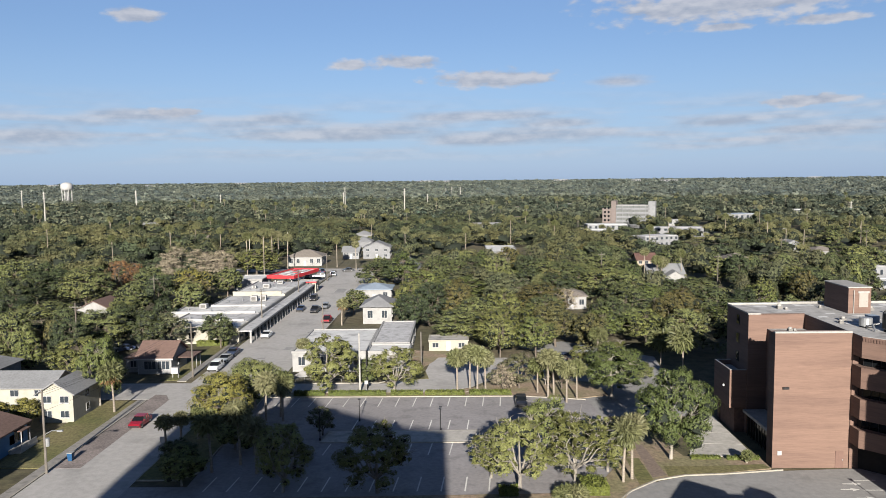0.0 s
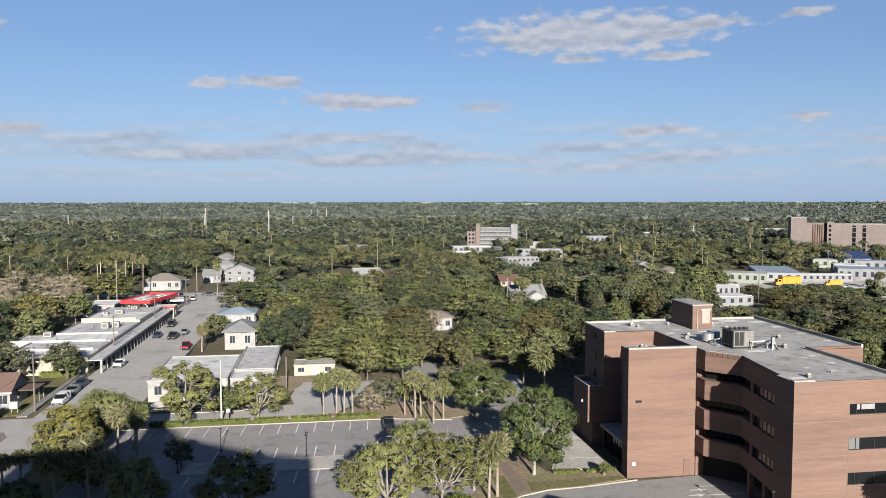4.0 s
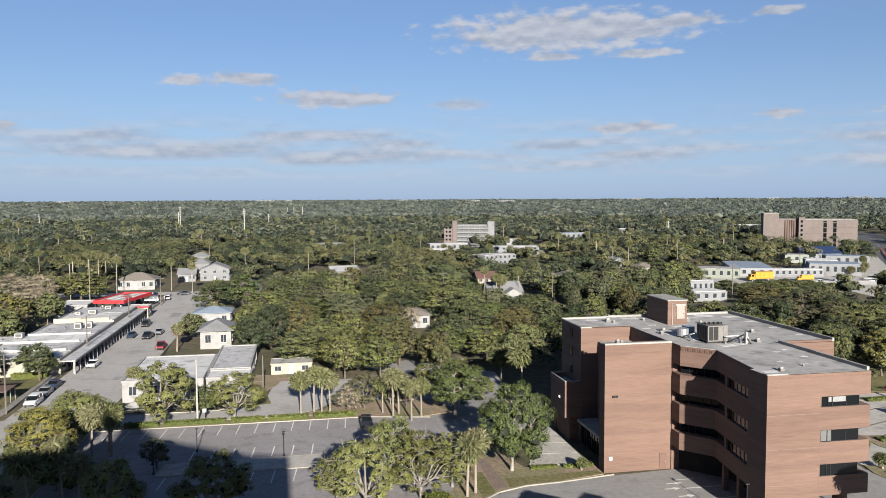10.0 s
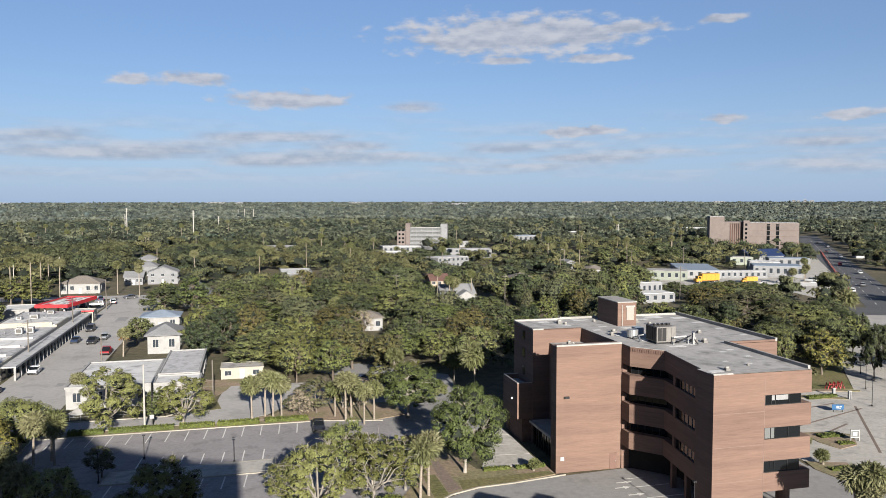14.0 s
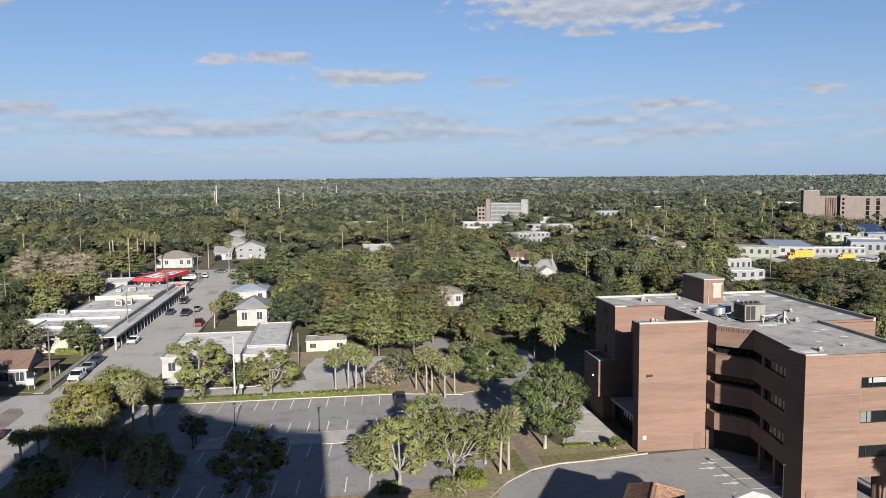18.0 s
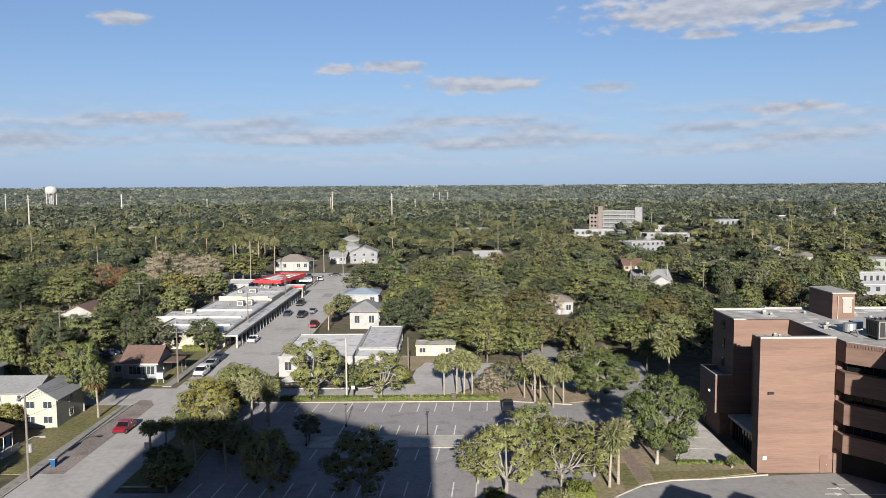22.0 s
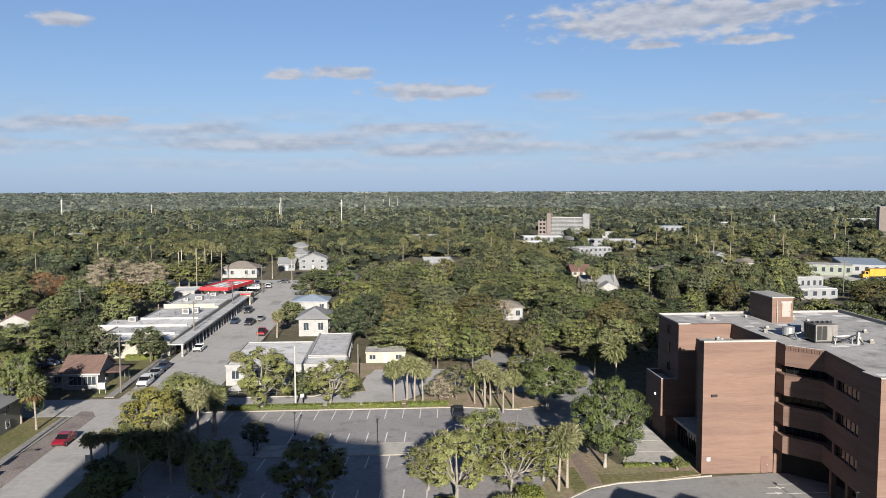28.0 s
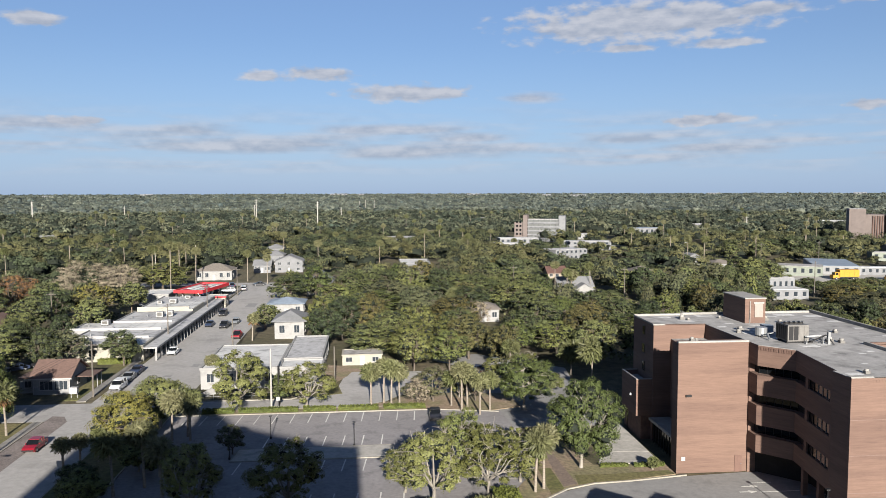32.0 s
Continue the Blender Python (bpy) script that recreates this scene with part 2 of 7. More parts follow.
DARKMETAL = mat("dark metal", (0.016, 0.016, 0.017), 0.5, 0.1, 4.0, metal=0.3)
WOODPOLE = mat("weathered pole wood", (0.094, 0.084, 0.073), 0.9, 0.2, 4.0, stretch=(1, 1, 0.2))
GREYPOLE = mat("concrete pole", (0.241, 0.236, 0.219), 0.85, 0.1, 3.0)
WHITEPAINT = mat("white paint", (0.232, 0.232, 0.232), 0.6, 0.05, 3.0)
YELLOW = mat("yellow truck paint", (0.31, 0.155, 0.012), 0.5, 0.06, 2.0)
BLUEBIN = mat("blue plastic", (0.007, 0.040, 0.100), 0.5, 0.1, 3.0)
BLUESIGN = mat("blue sign", (0.006, 0.050, 0.125), 0.5, 0.05, 3.0)
ORANGE = mat("orange plastic", (0.30, 0.040, 0.022), 0.6, 0.1, 3.0)
DOORTAN = mat("pale door", (0.190, 0.168, 0.150), 0.7, 0.06, 2.0)
ACGREY = mat("grey unit casing", (0.108, 0.103, 0.097), 0.6, 0.12, 2.0)
AVENUE = mat("dark avenue asphalt", (0.056, 0.058, 0.062), 0.85, 0.12, 0.8, big=0.05, stain=0.2)
# toned down in colour for cloud shade over the far roofs
PALEBLUE = mat("pale blue roof", (0.148, 0.180, 0.222), 0.7, 0.1, 1.0)
PATHBRICK = mat("brown path pavers", (0.125, 0.096, 0.078), 0.9, 0.2, 3.0)
DOORRED = mat("brick brown door", (0.100, 0.058, 0.046), 0.6, 0.08, 2.0)
SHADEIN = mat("interior shade as near-black colour", (0.014, 0.013, 0.012), 0.9, 0.2, 1.0)
BLIND = mat("grey blinds", (0.085, 0.090, 0.090), 0.8, 0.1, 6.0, stretch=(0.2, 0.2, 4))
LAMPON = bpy.data.materials.new("lit lamp glass")
LAMPON.use_nodes = True
LAMPON.node_tree.nodes["Principled BSDF"].inputs["Emission Color"].default_value = (1.0, 0.97, 0.9, 1)
LAMPON.node_tree.nodes["Principled BSDF"].inputs["Emission Strength"].default_value = 0.8
GLASS = glass_mat("dark window glass", (0.005, 0.006, 0.007))
GLASSPALE = glass_mat("grey window glass", (0.022, 0.027, 0.033))
RUBBER = mat("tyre rubber", (0.010, 0.010, 0.010), 0.85, 0.2, 6.0)
BARK = mat("bark", (0.091, 0.075, 0.061), 0.95, 0.3, 3.0, 0.02, stretch=(1, 1, 0.3))
PALEBARK = mat("pale bark", (0.170, 0.155, 0.135), 0.95, 0.25, 3.0, 0.02, stretch=(1, 1, 0.3))
PALMBARK = mat("palm trunk", (0.177, 0.153, 0.126), 0.95, 0.25, 5.0, 0.02, stretch=(0.3, 0.3, 2))
LEAVES = {
    "d": mat("dark oak leaves", (0.047, 0.063, 0.030), 0.6, 0.32, 0.9, leaf=True, per=0.4, col2=(0.086, 0.092, 0.034), big=0.05, spec=0.16),
    "e": mat("mid green leaves", (0.073, 0.094, 0.030), 0.55, 0.25, 0.9, leaf=True, per=0.3, col2=(0.100, 0.107, 0.035), big=0.08, spec=0.18),
    "l": mat("light green leaves", (0.094, 0.099, 0.030), 0.55, 0.25, 0.9, leaf=True, per=0.28, col2=(0.094, 0.100, 0.036), big=0.06, spec=0.18),
    "y": mat("yellow green leaves", (0.142, 0.128, 0.034), 0.55, 0.25, 0.9, leaf=True, per=0.15, col2=(0.112, 0.108, 0.032), big=0.08, spec=0.14),
    "b": mat("olive brown leaves", (0.110, 0.094, 0.034), 0.55, 0.25, 0.9, leaf=True, per=0.3, col2=(0.065, 0.067, 0.030), big=0.08, spec=0.14),
    "g": mat("grey green leaves", (0.096, 0.094, 0.049), 0.65, 0.25, 0.9, leaf=True, per=0.3, col2=(0.056, 0.063, 0.034), big=0.08, spec=0.14),
    "p": mat("dry tan twigs", (0.205, 0.178, 0.130), 0.8, 0.2, 0.9, leaf=True, per=0.1, spec=0.1),
    "o": mat("rust brown needles", (0.150, 0.082, 0.038), 0.7, 0.25, 0.9, leaf=True, per=0.1, spec=0.1),
    "m": mat("palm frond green", (0.084, 0.094, 0.036), 0.55, 0.25, 1.5, leaf=True, per=0.2, col2=(0.098, 0.095, 0.051), big=0.2, spec=0.2),
}
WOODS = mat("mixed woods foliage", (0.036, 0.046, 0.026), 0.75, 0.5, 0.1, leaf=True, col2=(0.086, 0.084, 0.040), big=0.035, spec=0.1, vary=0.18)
# middle and far woods: bluer base colours stand in for distance haze
WOODSMIDHAZE = mat("middle woods foliage with haze tint", (0.034, 0.046, 0.036), 0.8, 0.6, 0.08, leaf=True, col2=(0.090, 0.094, 0.060), big=0.03, spec=0.08, vary=0.18)
WOODSFARHAZE = mat("far woods foliage with haze tint", (0.036, 0.047, 0.046), 0.8, 0.6, 0.05, leaf=True, col2=(0.084, 0.093, 0.074), big=0.016, spec=0.08, vary=0.2)
# near-black green that puts the shade inside crowns into the core's colour
CORESHADE = mat("dark crown core, shade as colour", (0.017, 0.021, 0.016), 0.9, 0.3, 1.5, spec=0.05)
HEDGE = mat("clipped hedge leaves", (0.075, 0.086, 0.019), 0.65, 0.3, 2.0, leaf=True, col2=(0.053, 0.067, 0.016), spec=0.2)


def paint(name, col):
    return mat(name, col, 0.3, 0.04, 2.0, spec=0.6)


# ---- mesh helpers ----


class Mesh:
    """Collects vertices and faces of one mesh."""

    def __init__(self):
        self.v, self.f = [], []

    def add(self, vs, fs):
        o = len(self.v)
        self.v += [tuple(p) for p in vs]
        self.f += [tuple(o + i for i in f) for f in fs]
        return self

    def box(self, x0, x1, y0, y1, z0, z1):
        return self.prism([(x0, y0), (x1, y0), (x1, y1), (x0, y1)], z0, z1)

    def prism(self, poly, z0, z1):
        n = len(poly)
        vs = [(x, y, z0) for x, y in poly] + [(x, y, z1) for x, y in poly]
        fs = [tuple(range(n - 1, -1, -1)), tuple(range(n, 2 * n))]
        fs += [(i, (i + 1) % n, n + (i + 1) % n, n + i) for i in range(n)]
        return self.add(vs, fs)

    def tube(self, pts, radii, sides=7, cap=True):
        o = []
        for i, p in enumerate(pts):
            p = Vector(p)
            d = (Vector(pts[min(i + 1, len(pts) - 1)]) - Vector(pts[max(i - 1, 0)])).normalized()
            a = d.orthogonal().normalized() if abs(d.z) < 0.95 else Vector((1, 0, 0)) - d * d.x
            a.normalize()
            b = d.cross(a)
            for k in range(sides):
                w = 2 * math.pi * k / sides
                o.append(p + (a * math.cos(w) + b * math.sin(w)) * radii[i])
        fs = [(i * sides + k, i * sides + (k + 1) % sides, (i + 1) * sides + (k + 1) % sides, (i + 1) * sides + k) for i in range(len(pts) - 1) for k in range(sides)]
        if cap:
            fs += [tuple(range(sides - 1, -1, -1)), tuple((len(pts) - 1) * sides + k for k in range(sides))]
        return self.add(o, fs)

    def cyl(self, x, y, z0, z1, r, sides=10, r2=None):
        return self.tube([(x, y, z0), (x, y, z1)], [r, r if r2 is None else r2], sides)

    def data(self, name):
        me = bpy.data.meshes.new(name)
        me.from_pydata(self.v, [], self.f)
        me.update()
        return me


def part(name, mesh, material, parent=None, label="", smooth_shade=False):
    me = mesh.data(name) if isinstance(mesh, Mesh) else mesh
    if not me.materials:
        me.materials.append(material)
    if smooth_shade:
        me.polygons.foreach_set("use_smooth", [True] * len(me.polygons))
    ob = new(name, me)
    ob.parent = parent
    if label:
        ob["label"] = label
    return ob


def thing(name, label, category, group="", kind="", at=(0, 0, 0), turn=0):
    ob = new(name)
    ob.empty_display_size = 0.3
    ob.matrix_world = pose(*at, 0, 0, turn)
    return tagged(ob, label, category, group, kind)


def box(*b):
    return Mesh().box(*b)


def solid(name, mesh, material, label, category, kind="", group=""):
    return tagged(part(name, mesh, material), label, category, group, kind)


def quads(name, centre, t, b, material):
    """A mesh of many pointed leaf blades: centres, half lengths and half widths as arrays."""
    n = len(centre)
    vs = np.empty((n, 4, 3), np.float32)
    vs[:, 0], vs[:, 1], vs[:, 2], vs[:, 3] = centre + t, centre + b, centre - t, centre - b
    me = bpy.data.meshes.new(name)
    me.vertices.add(4 * n)
    me.vertices.foreach_set("co", vs.ravel())
    me.loops.add(4 * n)
    me.loops.foreach_set("vertex_index", np.arange(4 * n, dtype=np.int32))
    me.polygons.add(n)
    me.polygons.foreach_set("loop_start", np.arange(0, 4 * n, 4, dtype=np.int32))
    me.update(calc_edges=True)
    me.materials.append(material)
    return me


def unit(a):
    return a / np.maximum(np.linalg.norm(a, axis=-1, keepdims=True), 1e-6)


def blades(rng, c, n, size, flat=0.62):
    """Blade axes for centres c that face roughly along n."""
    n = unit(n)
    t = unit(np.cross(n, unit(rng.normal(size=n.shape))))
    b = np.cross(n, t)
    s = (size * rng.uniform(0.6, 1.35, len(c)))[:, None]
    return t * s, b * s * flat

# ---- ground, roads and lot ----


def ground_height(x, y):
    d = math.hypot(x, y)
    return 0.0 if d < 1800 else 14.0 * ((d - 1800) / 3100) ** 1.1


def build_ground():
    rings = [0, 40, 80, 120, 160, 220, 300, 420, 600, 900, 1300, 1800, 2300, 2900, 3500, 4200, 4900]
    sides = 72
    vs = [(0, 0, 0)]
    for r in rings[1:]:
        for k in range(sides):
            a = 2 * math.pi * k / sides
            x, y = r * math.cos(a), r * math.sin(a)
            vs.append((x, y, ground_height(x, y)))
    fs = [(0, 1 + k, 1 + (k + 1) % sides) for k in range(sides)]
    for i in range(len(rings) - 2):
        o = 1 + i * sides
        fs += [(o + k, o + sides + k, o + sides + (k + 1) % sides, o + (k + 1) % sides) for k in range(sides)]
    return Mesh().add(vs, fs)


solid("ground", build_ground(), SCRUB, "dry grassy ground under the trees, reaching the horizon", "ground", "structure")


def slab(name, poly, z, material, label, category):
    return solid(name, Mesh().prism(poly, -0.3, z), material, label, category, "structure")


slab("road", [(-46.8, 40), (-38.2, 40), (-38.2, 116), (-31.6, 124), (-31.6, 131.5), (-31.2, 296), (10, 294), (10, 304), (-100, 308), (-100, 298), (-46.8, 297)], 0.03, STREET, "worn light grey city street", "road")
slab("road_side_street", [(-130, 122), (-46.8, 122), (-46.8, 132), (-130, 132)], 0.026, STREET, "narrow side street under trees", "road")
slab("road_cross", [(-31.6, 125.4), (-4, 125.4), (2, 128.5), (5, 133), (18, 134), (22, 142), (20, 150), (6, 150), (3, 155.5), (-6.5, 155.5), (-5.5, 147), (-6.5, 137), (-12, 131.2), (-31.6, 131.2)], 0.03, STREET, "light grey lane behind the parking lot", "road")
slab("parking_lot", [(-31.5, 82.6), (22.5, 82.6), (22.5, 94), (20, 122.6), (-31.5, 122.6)], 0.035, ASPHALT, "grey asphalt parking lot with white bay lines", "parking lot")
slab("lot_entry", [(-38.2, 78), (-31.5, 78), (-31.5, 86), (-38.2, 86)], 0.028, ASPHALT, "asphalt entry of the parking lot", "parking lot")
slab("rear_lot", [(18, 112), (34, 112), (38, 150), (22, 165), (12, 160), (20, 150), (20, 124)], 0.024, DRIVE, "shaded asphalt lot under oaks", "parking lot")
slab("rear_lane", [(-4, 150.2), (-5.5, 140.4), (-1, 131.0), (3.4, 131.0), (6, 133.2), (14, 130.2), (20, 127.2), (20, 150), (6, 150)], 0.022, DRIVE, "grey asphalt lane under oaks", "road")
slab("driveway", [(10, 40), (96, 40), (80, 86), (70.5, 86), (70.5, 70), (62, 70), (59.5, 91), (46, 91), (38.5, 90.4), (31, 89.2), (26.5, 88.8), (23, 87.4), (19.2, 84.2), (16, 80)], 0.04, DRIVE, "grey asphalt driveway before the brick building", "driveway")
for i in range(4):
    k0, k1 = i / 4, (i + 0.985) / 4
    a, b_, c, d = (Vector((28.8, 95.6)).lerp(Vector((35.6, 113.4)), k0), Vector((36.8, 95.0)).lerp(Vector((37.0, 113)), k0), Vector((36.8, 95.0)).lerp(Vector((37.0, 113)), k1), Vector((28.8, 95.6)).lerp(Vector((35.6, 113.4)), k1))
    slab("patio", [a, b_, c, d], 0.1, CONCRETE, "pale weathered concrete patio slabs", "patio")
slab("driveway_side", [(59.6, 68), (71.4, 68), (71.4, 80), (70.6, 86), (72, 96), (67.2, 96), (67.2, 87.7), (59.6, 87.7)], 0.036, DRIVE, "grey asphalt drive beside the brick building", "driveway")
slab("plaza", [(71, 80), (78, 74), (92, 86), (118, 112), (135, 138), (124, 142), (108, 120), (98, 126), (78, 112), (72, 96)], 0.06, CONCRETE, "pale concrete plaza beside the brick building", "plaza")
slab("plaza_lawn", [(96, 124), (100.6, 120.6), (107.4, 119.2), (123, 142), (110, 150), (98, 138)], 0.10, GRASS, "patchy lawn at the plaza edge", "lawn")
for pts in ([(71.4, 87.4), (76.4, 85.6), (75.0, 82.0), (71.2, 80.4), (70.6, 84.6)], [(79.6, 98.6), (83.0, 98.2), (86.6, 96.0), (83.4, 91.6), (79.8, 90.6), (79.0, 94)], [(93.8, 118.8), (101.4, 114.6), (101.0, 113.4), (93.0, 116.6)], [(98, 122), (108, 118.4), (107.4, 117.6), (97, 120.6)]):
    slab("plaza_bed", pts, 0.14, MULCH, "mulched planting bed on the plaza", "planting bed")
for a, b_ in (((72, 92), (90, 101)), ((74, 99), (99, 108)), ((80, 108), (97, 112)), ((84, 88), (99, 109.5))):
    d = (Vector(b_) - Vector(a)).normalized()
    n = Vector((-d.y, d.x)) * 0.2
    slab("plaza_band", [Vector(a) + n, Vector(a) - n, Vector(b_) - n, Vector(b_) + n][::-1], 0.066, PATHBRICK, "dark paver band across the plaza", "paving")
slab("plaza_street", [(122, 141.2), (136, 138.2), (152, 150), (193, 202), (180, 207), (153, 172.8)], 0.055, STREET, "pale street running past the plaza", "road")
slab("road_cross_far", [(178, 198), (300, 152), (306, 168), (188, 213)], 0.058, AVENUE, "dark cross street at the avenue", "road")
slab("bed_path", [(22.6, 99.5), (23.8, 99.5), (24.2, 89.0), (22.4, 88.2)], 0.13, PATHBRICK, "brown paver path through the bed", "path")
slab("road_apron", [(-50.2, 40), (-46.8, 40), (-46.8, 92), (-50.2, 92)], 0.027, STREET, "worn light grey street edge", "road")
slab("pavement", [(-51.8, 40), (-50.4, 40), (-50.4, 121.5), (-51.8, 121.5)], 0.14, SIDEWALK, "concrete sidewalk along the street", "sidewalk")
slab("pavement_far", [(-49.6, 133), (-48.2, 133), (-47.6, 300), (-49.0, 300)], 0.14, SIDEWALK, "concrete sidewalk along the street", "sidewalk")
slab("parking_lane", [(-50.2, 92), (-46.8, 92), (-46.8, 121.6), (-48.2, 124.4), (-50.2, 124.8)], 0.045, PAVERS, "pinkish paved parking lane", "parking lane")
slab("verge_lawn", [(-58, 92), (-51.8, 92), (-51.8, 121), (-57, 121)], 0.10, GRASS, "patchy lawn between house and sidewalk", "lawn")
slab("verge_lawn_far", [(-53, 134), (-49.6, 134), (-49.0, 163), (-52.5, 163)], 0.10, GRASS, "patchy grass verge", "lawn")
slab("verge_island", [(-38.0, 88), (-33.5, 88), (-31.7, 90), (-31.7, 122.4), (-34, 122.4), (-38.0, 116)], 0.13, GRASS, "grass verge between street and lot", "lawn")
slab("verge_hedge", [(-31.4, 122.9), (10, 122.9), (18, 121), (24, 123), (23, 131), (16, 133), (6, 132.4), (3, 128.2), (-3, 125.2), (-31.4, 125.2)], 0.12, MULCH, "mulched planting strip behind the lot", "planting bed")
slab("verge_near", [(-31.4, 74), (14, 74), (18.9, 84.5), (22.6, 87.8), (26.4, 89.2), (31, 89.6), (37.2, 91), (37.2, 94.8), (28, 95.2), (27, 100), (24, 104), (20, 94), (14.5, 83.9), (-31.4, 82.4)], 0.12, MULCH, "dry mulched bed round the lot", "planting bed")
slab("bed_lawn", [(20.4, 86.0), (22.3, 87.6), (22.2, 94.6), (20.6, 94.4)], 0.128, GRASS, "patch of dry grass beside the path", "lawn")
slab("bed_lawn", [(24.3, 88.6), (26.4, 89.3), (31, 89.7), (37.1, 91.1), (36.8, 92.4), (30, 91.8), (24.6, 91.8)], 0.128, GRASS, "patch of dry grass along the kerb", "lawn")
slab("lawn_shed", [(-12, 133), (-9, 137), (-5, 147), (-3, 155), (-12, 158)], 0.06, MULCH, "dry lawn by the lane", "lawn")
slab("dirt_yard", [(-8, 150.4), (2.4, 150.4), (3.2, 156), (-8, 156)], 0.045, MULCH, "bare dirt yard before the shed", "yard")
slab("lane_verge", [(-11.5, 132.4), (-5.4, 134.2), (-6.2, 139.4), (-9.4, 137.2)], 0.07, GRASS, "dry grass verge at the lane bend", "lawn")
slab("lot_island", [(-18.6, 100.9), (2.4, 100.9), (2.6, 105.6), (-18.2, 105.4)], 0.15, CONCRETE, "concrete island in the parking lot", "traffic island")
slab("road_main", [(150, 150), (166, 150), (535, 648), (519, 660)], 0.05, AVENUE, "wide dark avenue running to the distance", "road")
slab("car_park_far", [(196, 238), (212, 238), (330, 395), (310, 420), (250, 330), (160, 320), (160, 285), (205, 285)], 0.03, CONCRETE, "pale parking area beside the avenue", "parking lot")


for x, y, w, d in ((-40, 150, 1.6, 1.2), (-36.5, 158, 1.4, 3), (-42, 132, 3, 1.4), (-35, 176, 2.4, 1.2), (-38, 205, 2.0, 6), (-34.5, 140, 1.2, 1.2), (-39, 240, 3, 8)):
    slab("road_patch", [(x, y), (x + w, y), (x + w, y + d), (x, y + d)], 0.034, DRIVE, "darker patch in the street surface", "road patch")


def avenue_lines():
    o = thing("avenue_markings", "white lane lines on the dark avenue", "road marking", kind="structure")
    d = Vector((369, 498)).normalized()
    n = Vector((d.y, -d.x))
    me = Mesh().prism([(-0.12, 0), (0.12, 0), (0.12, 4.5), (-0.12, 4.5)], 0, 0.004).data("lane_dash")
    me.materials.append(LINE)
    for side in (-3.4, 3.4):
        for i in range(40):
            p = Vector((158, 150)) + d * (13 * i + 2) + n * side
            ob = new("lane_dash", me)
            ob.parent = o
            ob.matrix_world = pose(p.x, p.y, 0.053, 0, 0, -36.5)


avenue_lines()


def kerb(pts, w=0.18, h=0.16):
    m = Mesh()
    for (x0, y0), (x1, y1) in zip(pts, pts[1:]):
        d = Vector((x1 - x0, y1 - y0)).normalized()
        n = Vector((-d.y, d.x)) * w / 2
        m.prism([(x0 + n.x, y0 + n.y), (x0 - n.x, y0 - n.y), (x1 - n.x, y1 - n.y), (x1 + n.x, y1 + n.y)][::-1], -0.1, h)
    return solid("kerb", m, KERB, "pale concrete kerb along paving", "kerb", "structure")


kerb([(-50.3, 40), (-50.3, 121.4)])
kerb([(-48.1, 133), (-47.3, 300)])
kerb([(-31.4, 122.75), (10, 122.75), (19.9, 120.6)])
kerb([(-31.4, 125.3), (6, 125.3)])
kerb([(-38.1, 87.9), (-38.1, 116), (-34, 122.5)])
kerb([(-38.1, 87.9), (-33.4, 87.9), (-31.6, 90), (-31.6, 122.5)])
kerb([(14.6, 78), (19.0, 84.4), (22.7, 87.6), (26.4, 89.0), (31, 89.4), (38.4, 90.6)])
kerb([(-18.7, 100.8), (2.5, 100.8), (2.7, 105.7), (-18.3, 105.5), (-18.7, 100.8)])
kerb([(-31.4, 131.3), (-14, 131.3), (-9, 136)])


for pts in ([(21, 141), (24.5, 141.6), (24.2, 142.6), (20.8, 142.0)], [(26.5, 138), (30, 138.8), (29.7, 139.8), (26.2, 139.0)]):
    slab("lot_island_small", pts, 0.16, GRASS, "small kerbed grass island in the shaded lot", "traffic island")
    kerb(pts + [pts[0]])


def lot_lines():
    lot = thing("bay_markings", "white painted bay lines on asphalt", "road marking", kind="structure")
    line = Mesh().prism([(-0.08, 0), (0.08, 0), (0.08, 1), (-0.08, 1)], 0.0, 0.004).data("bay_line")
    line.materials.append(LINE)
    for y0, y1, x0, n, dx in ((117.4, 122.3, -28.9, 15, 0.35), (106.3, 110.6, -15.2, 7, 0.3), (96.2, 100.5, -17.6, 8, 0.4), (84.6, 88.9, -29.2, 13, 0.3)):
        for i in range(n):
            ob = new("bay_line", line)
            ob.parent = lot
            ob.matrix_world = Matrix.LocRotScale((x0 + 2.7 * i, y0, 0.037), Euler((0, 0, -math.atan2(dx, y1 - y0))), (1, y1 - y0, 1))
    for x0, x1, y in ((44.8, 49.6, 84.6), (44.7, 49.8, 81.1), (44.5, 49.8, 78.2), (44.4, 49.8, 75.4), (45.0, 47.6, 87.4)):
        ob = new("bay_line", line)
        ob.parent = lot
        ob.matrix_world = Matrix.LocRotScale((x0, y, 0.043), Euler((0, 0, -math.pi / 2)), (1, x1 - x0, 1))
    arrow = Mesh().prism([(0, -0.12), (1.2, -0.12), (1.2, -0.45), (2.1, 0), (1.2, 0.45), (1.2, 0.12), (0, 0.12)], 0, 0.004).data("arrow_marking")
    arrow.materials.append(LINE)
    for x, y in ((43.4, 86.4), (42.4, 84.8), (43.0, 82.4), (42.9, 80.1), (42.8, 77.4)):
        ob = new("arrow_marking", arrow)
        ob.parent = lot
        ob.matrix_world = pose(x, y, 0.043)


lot_lines()

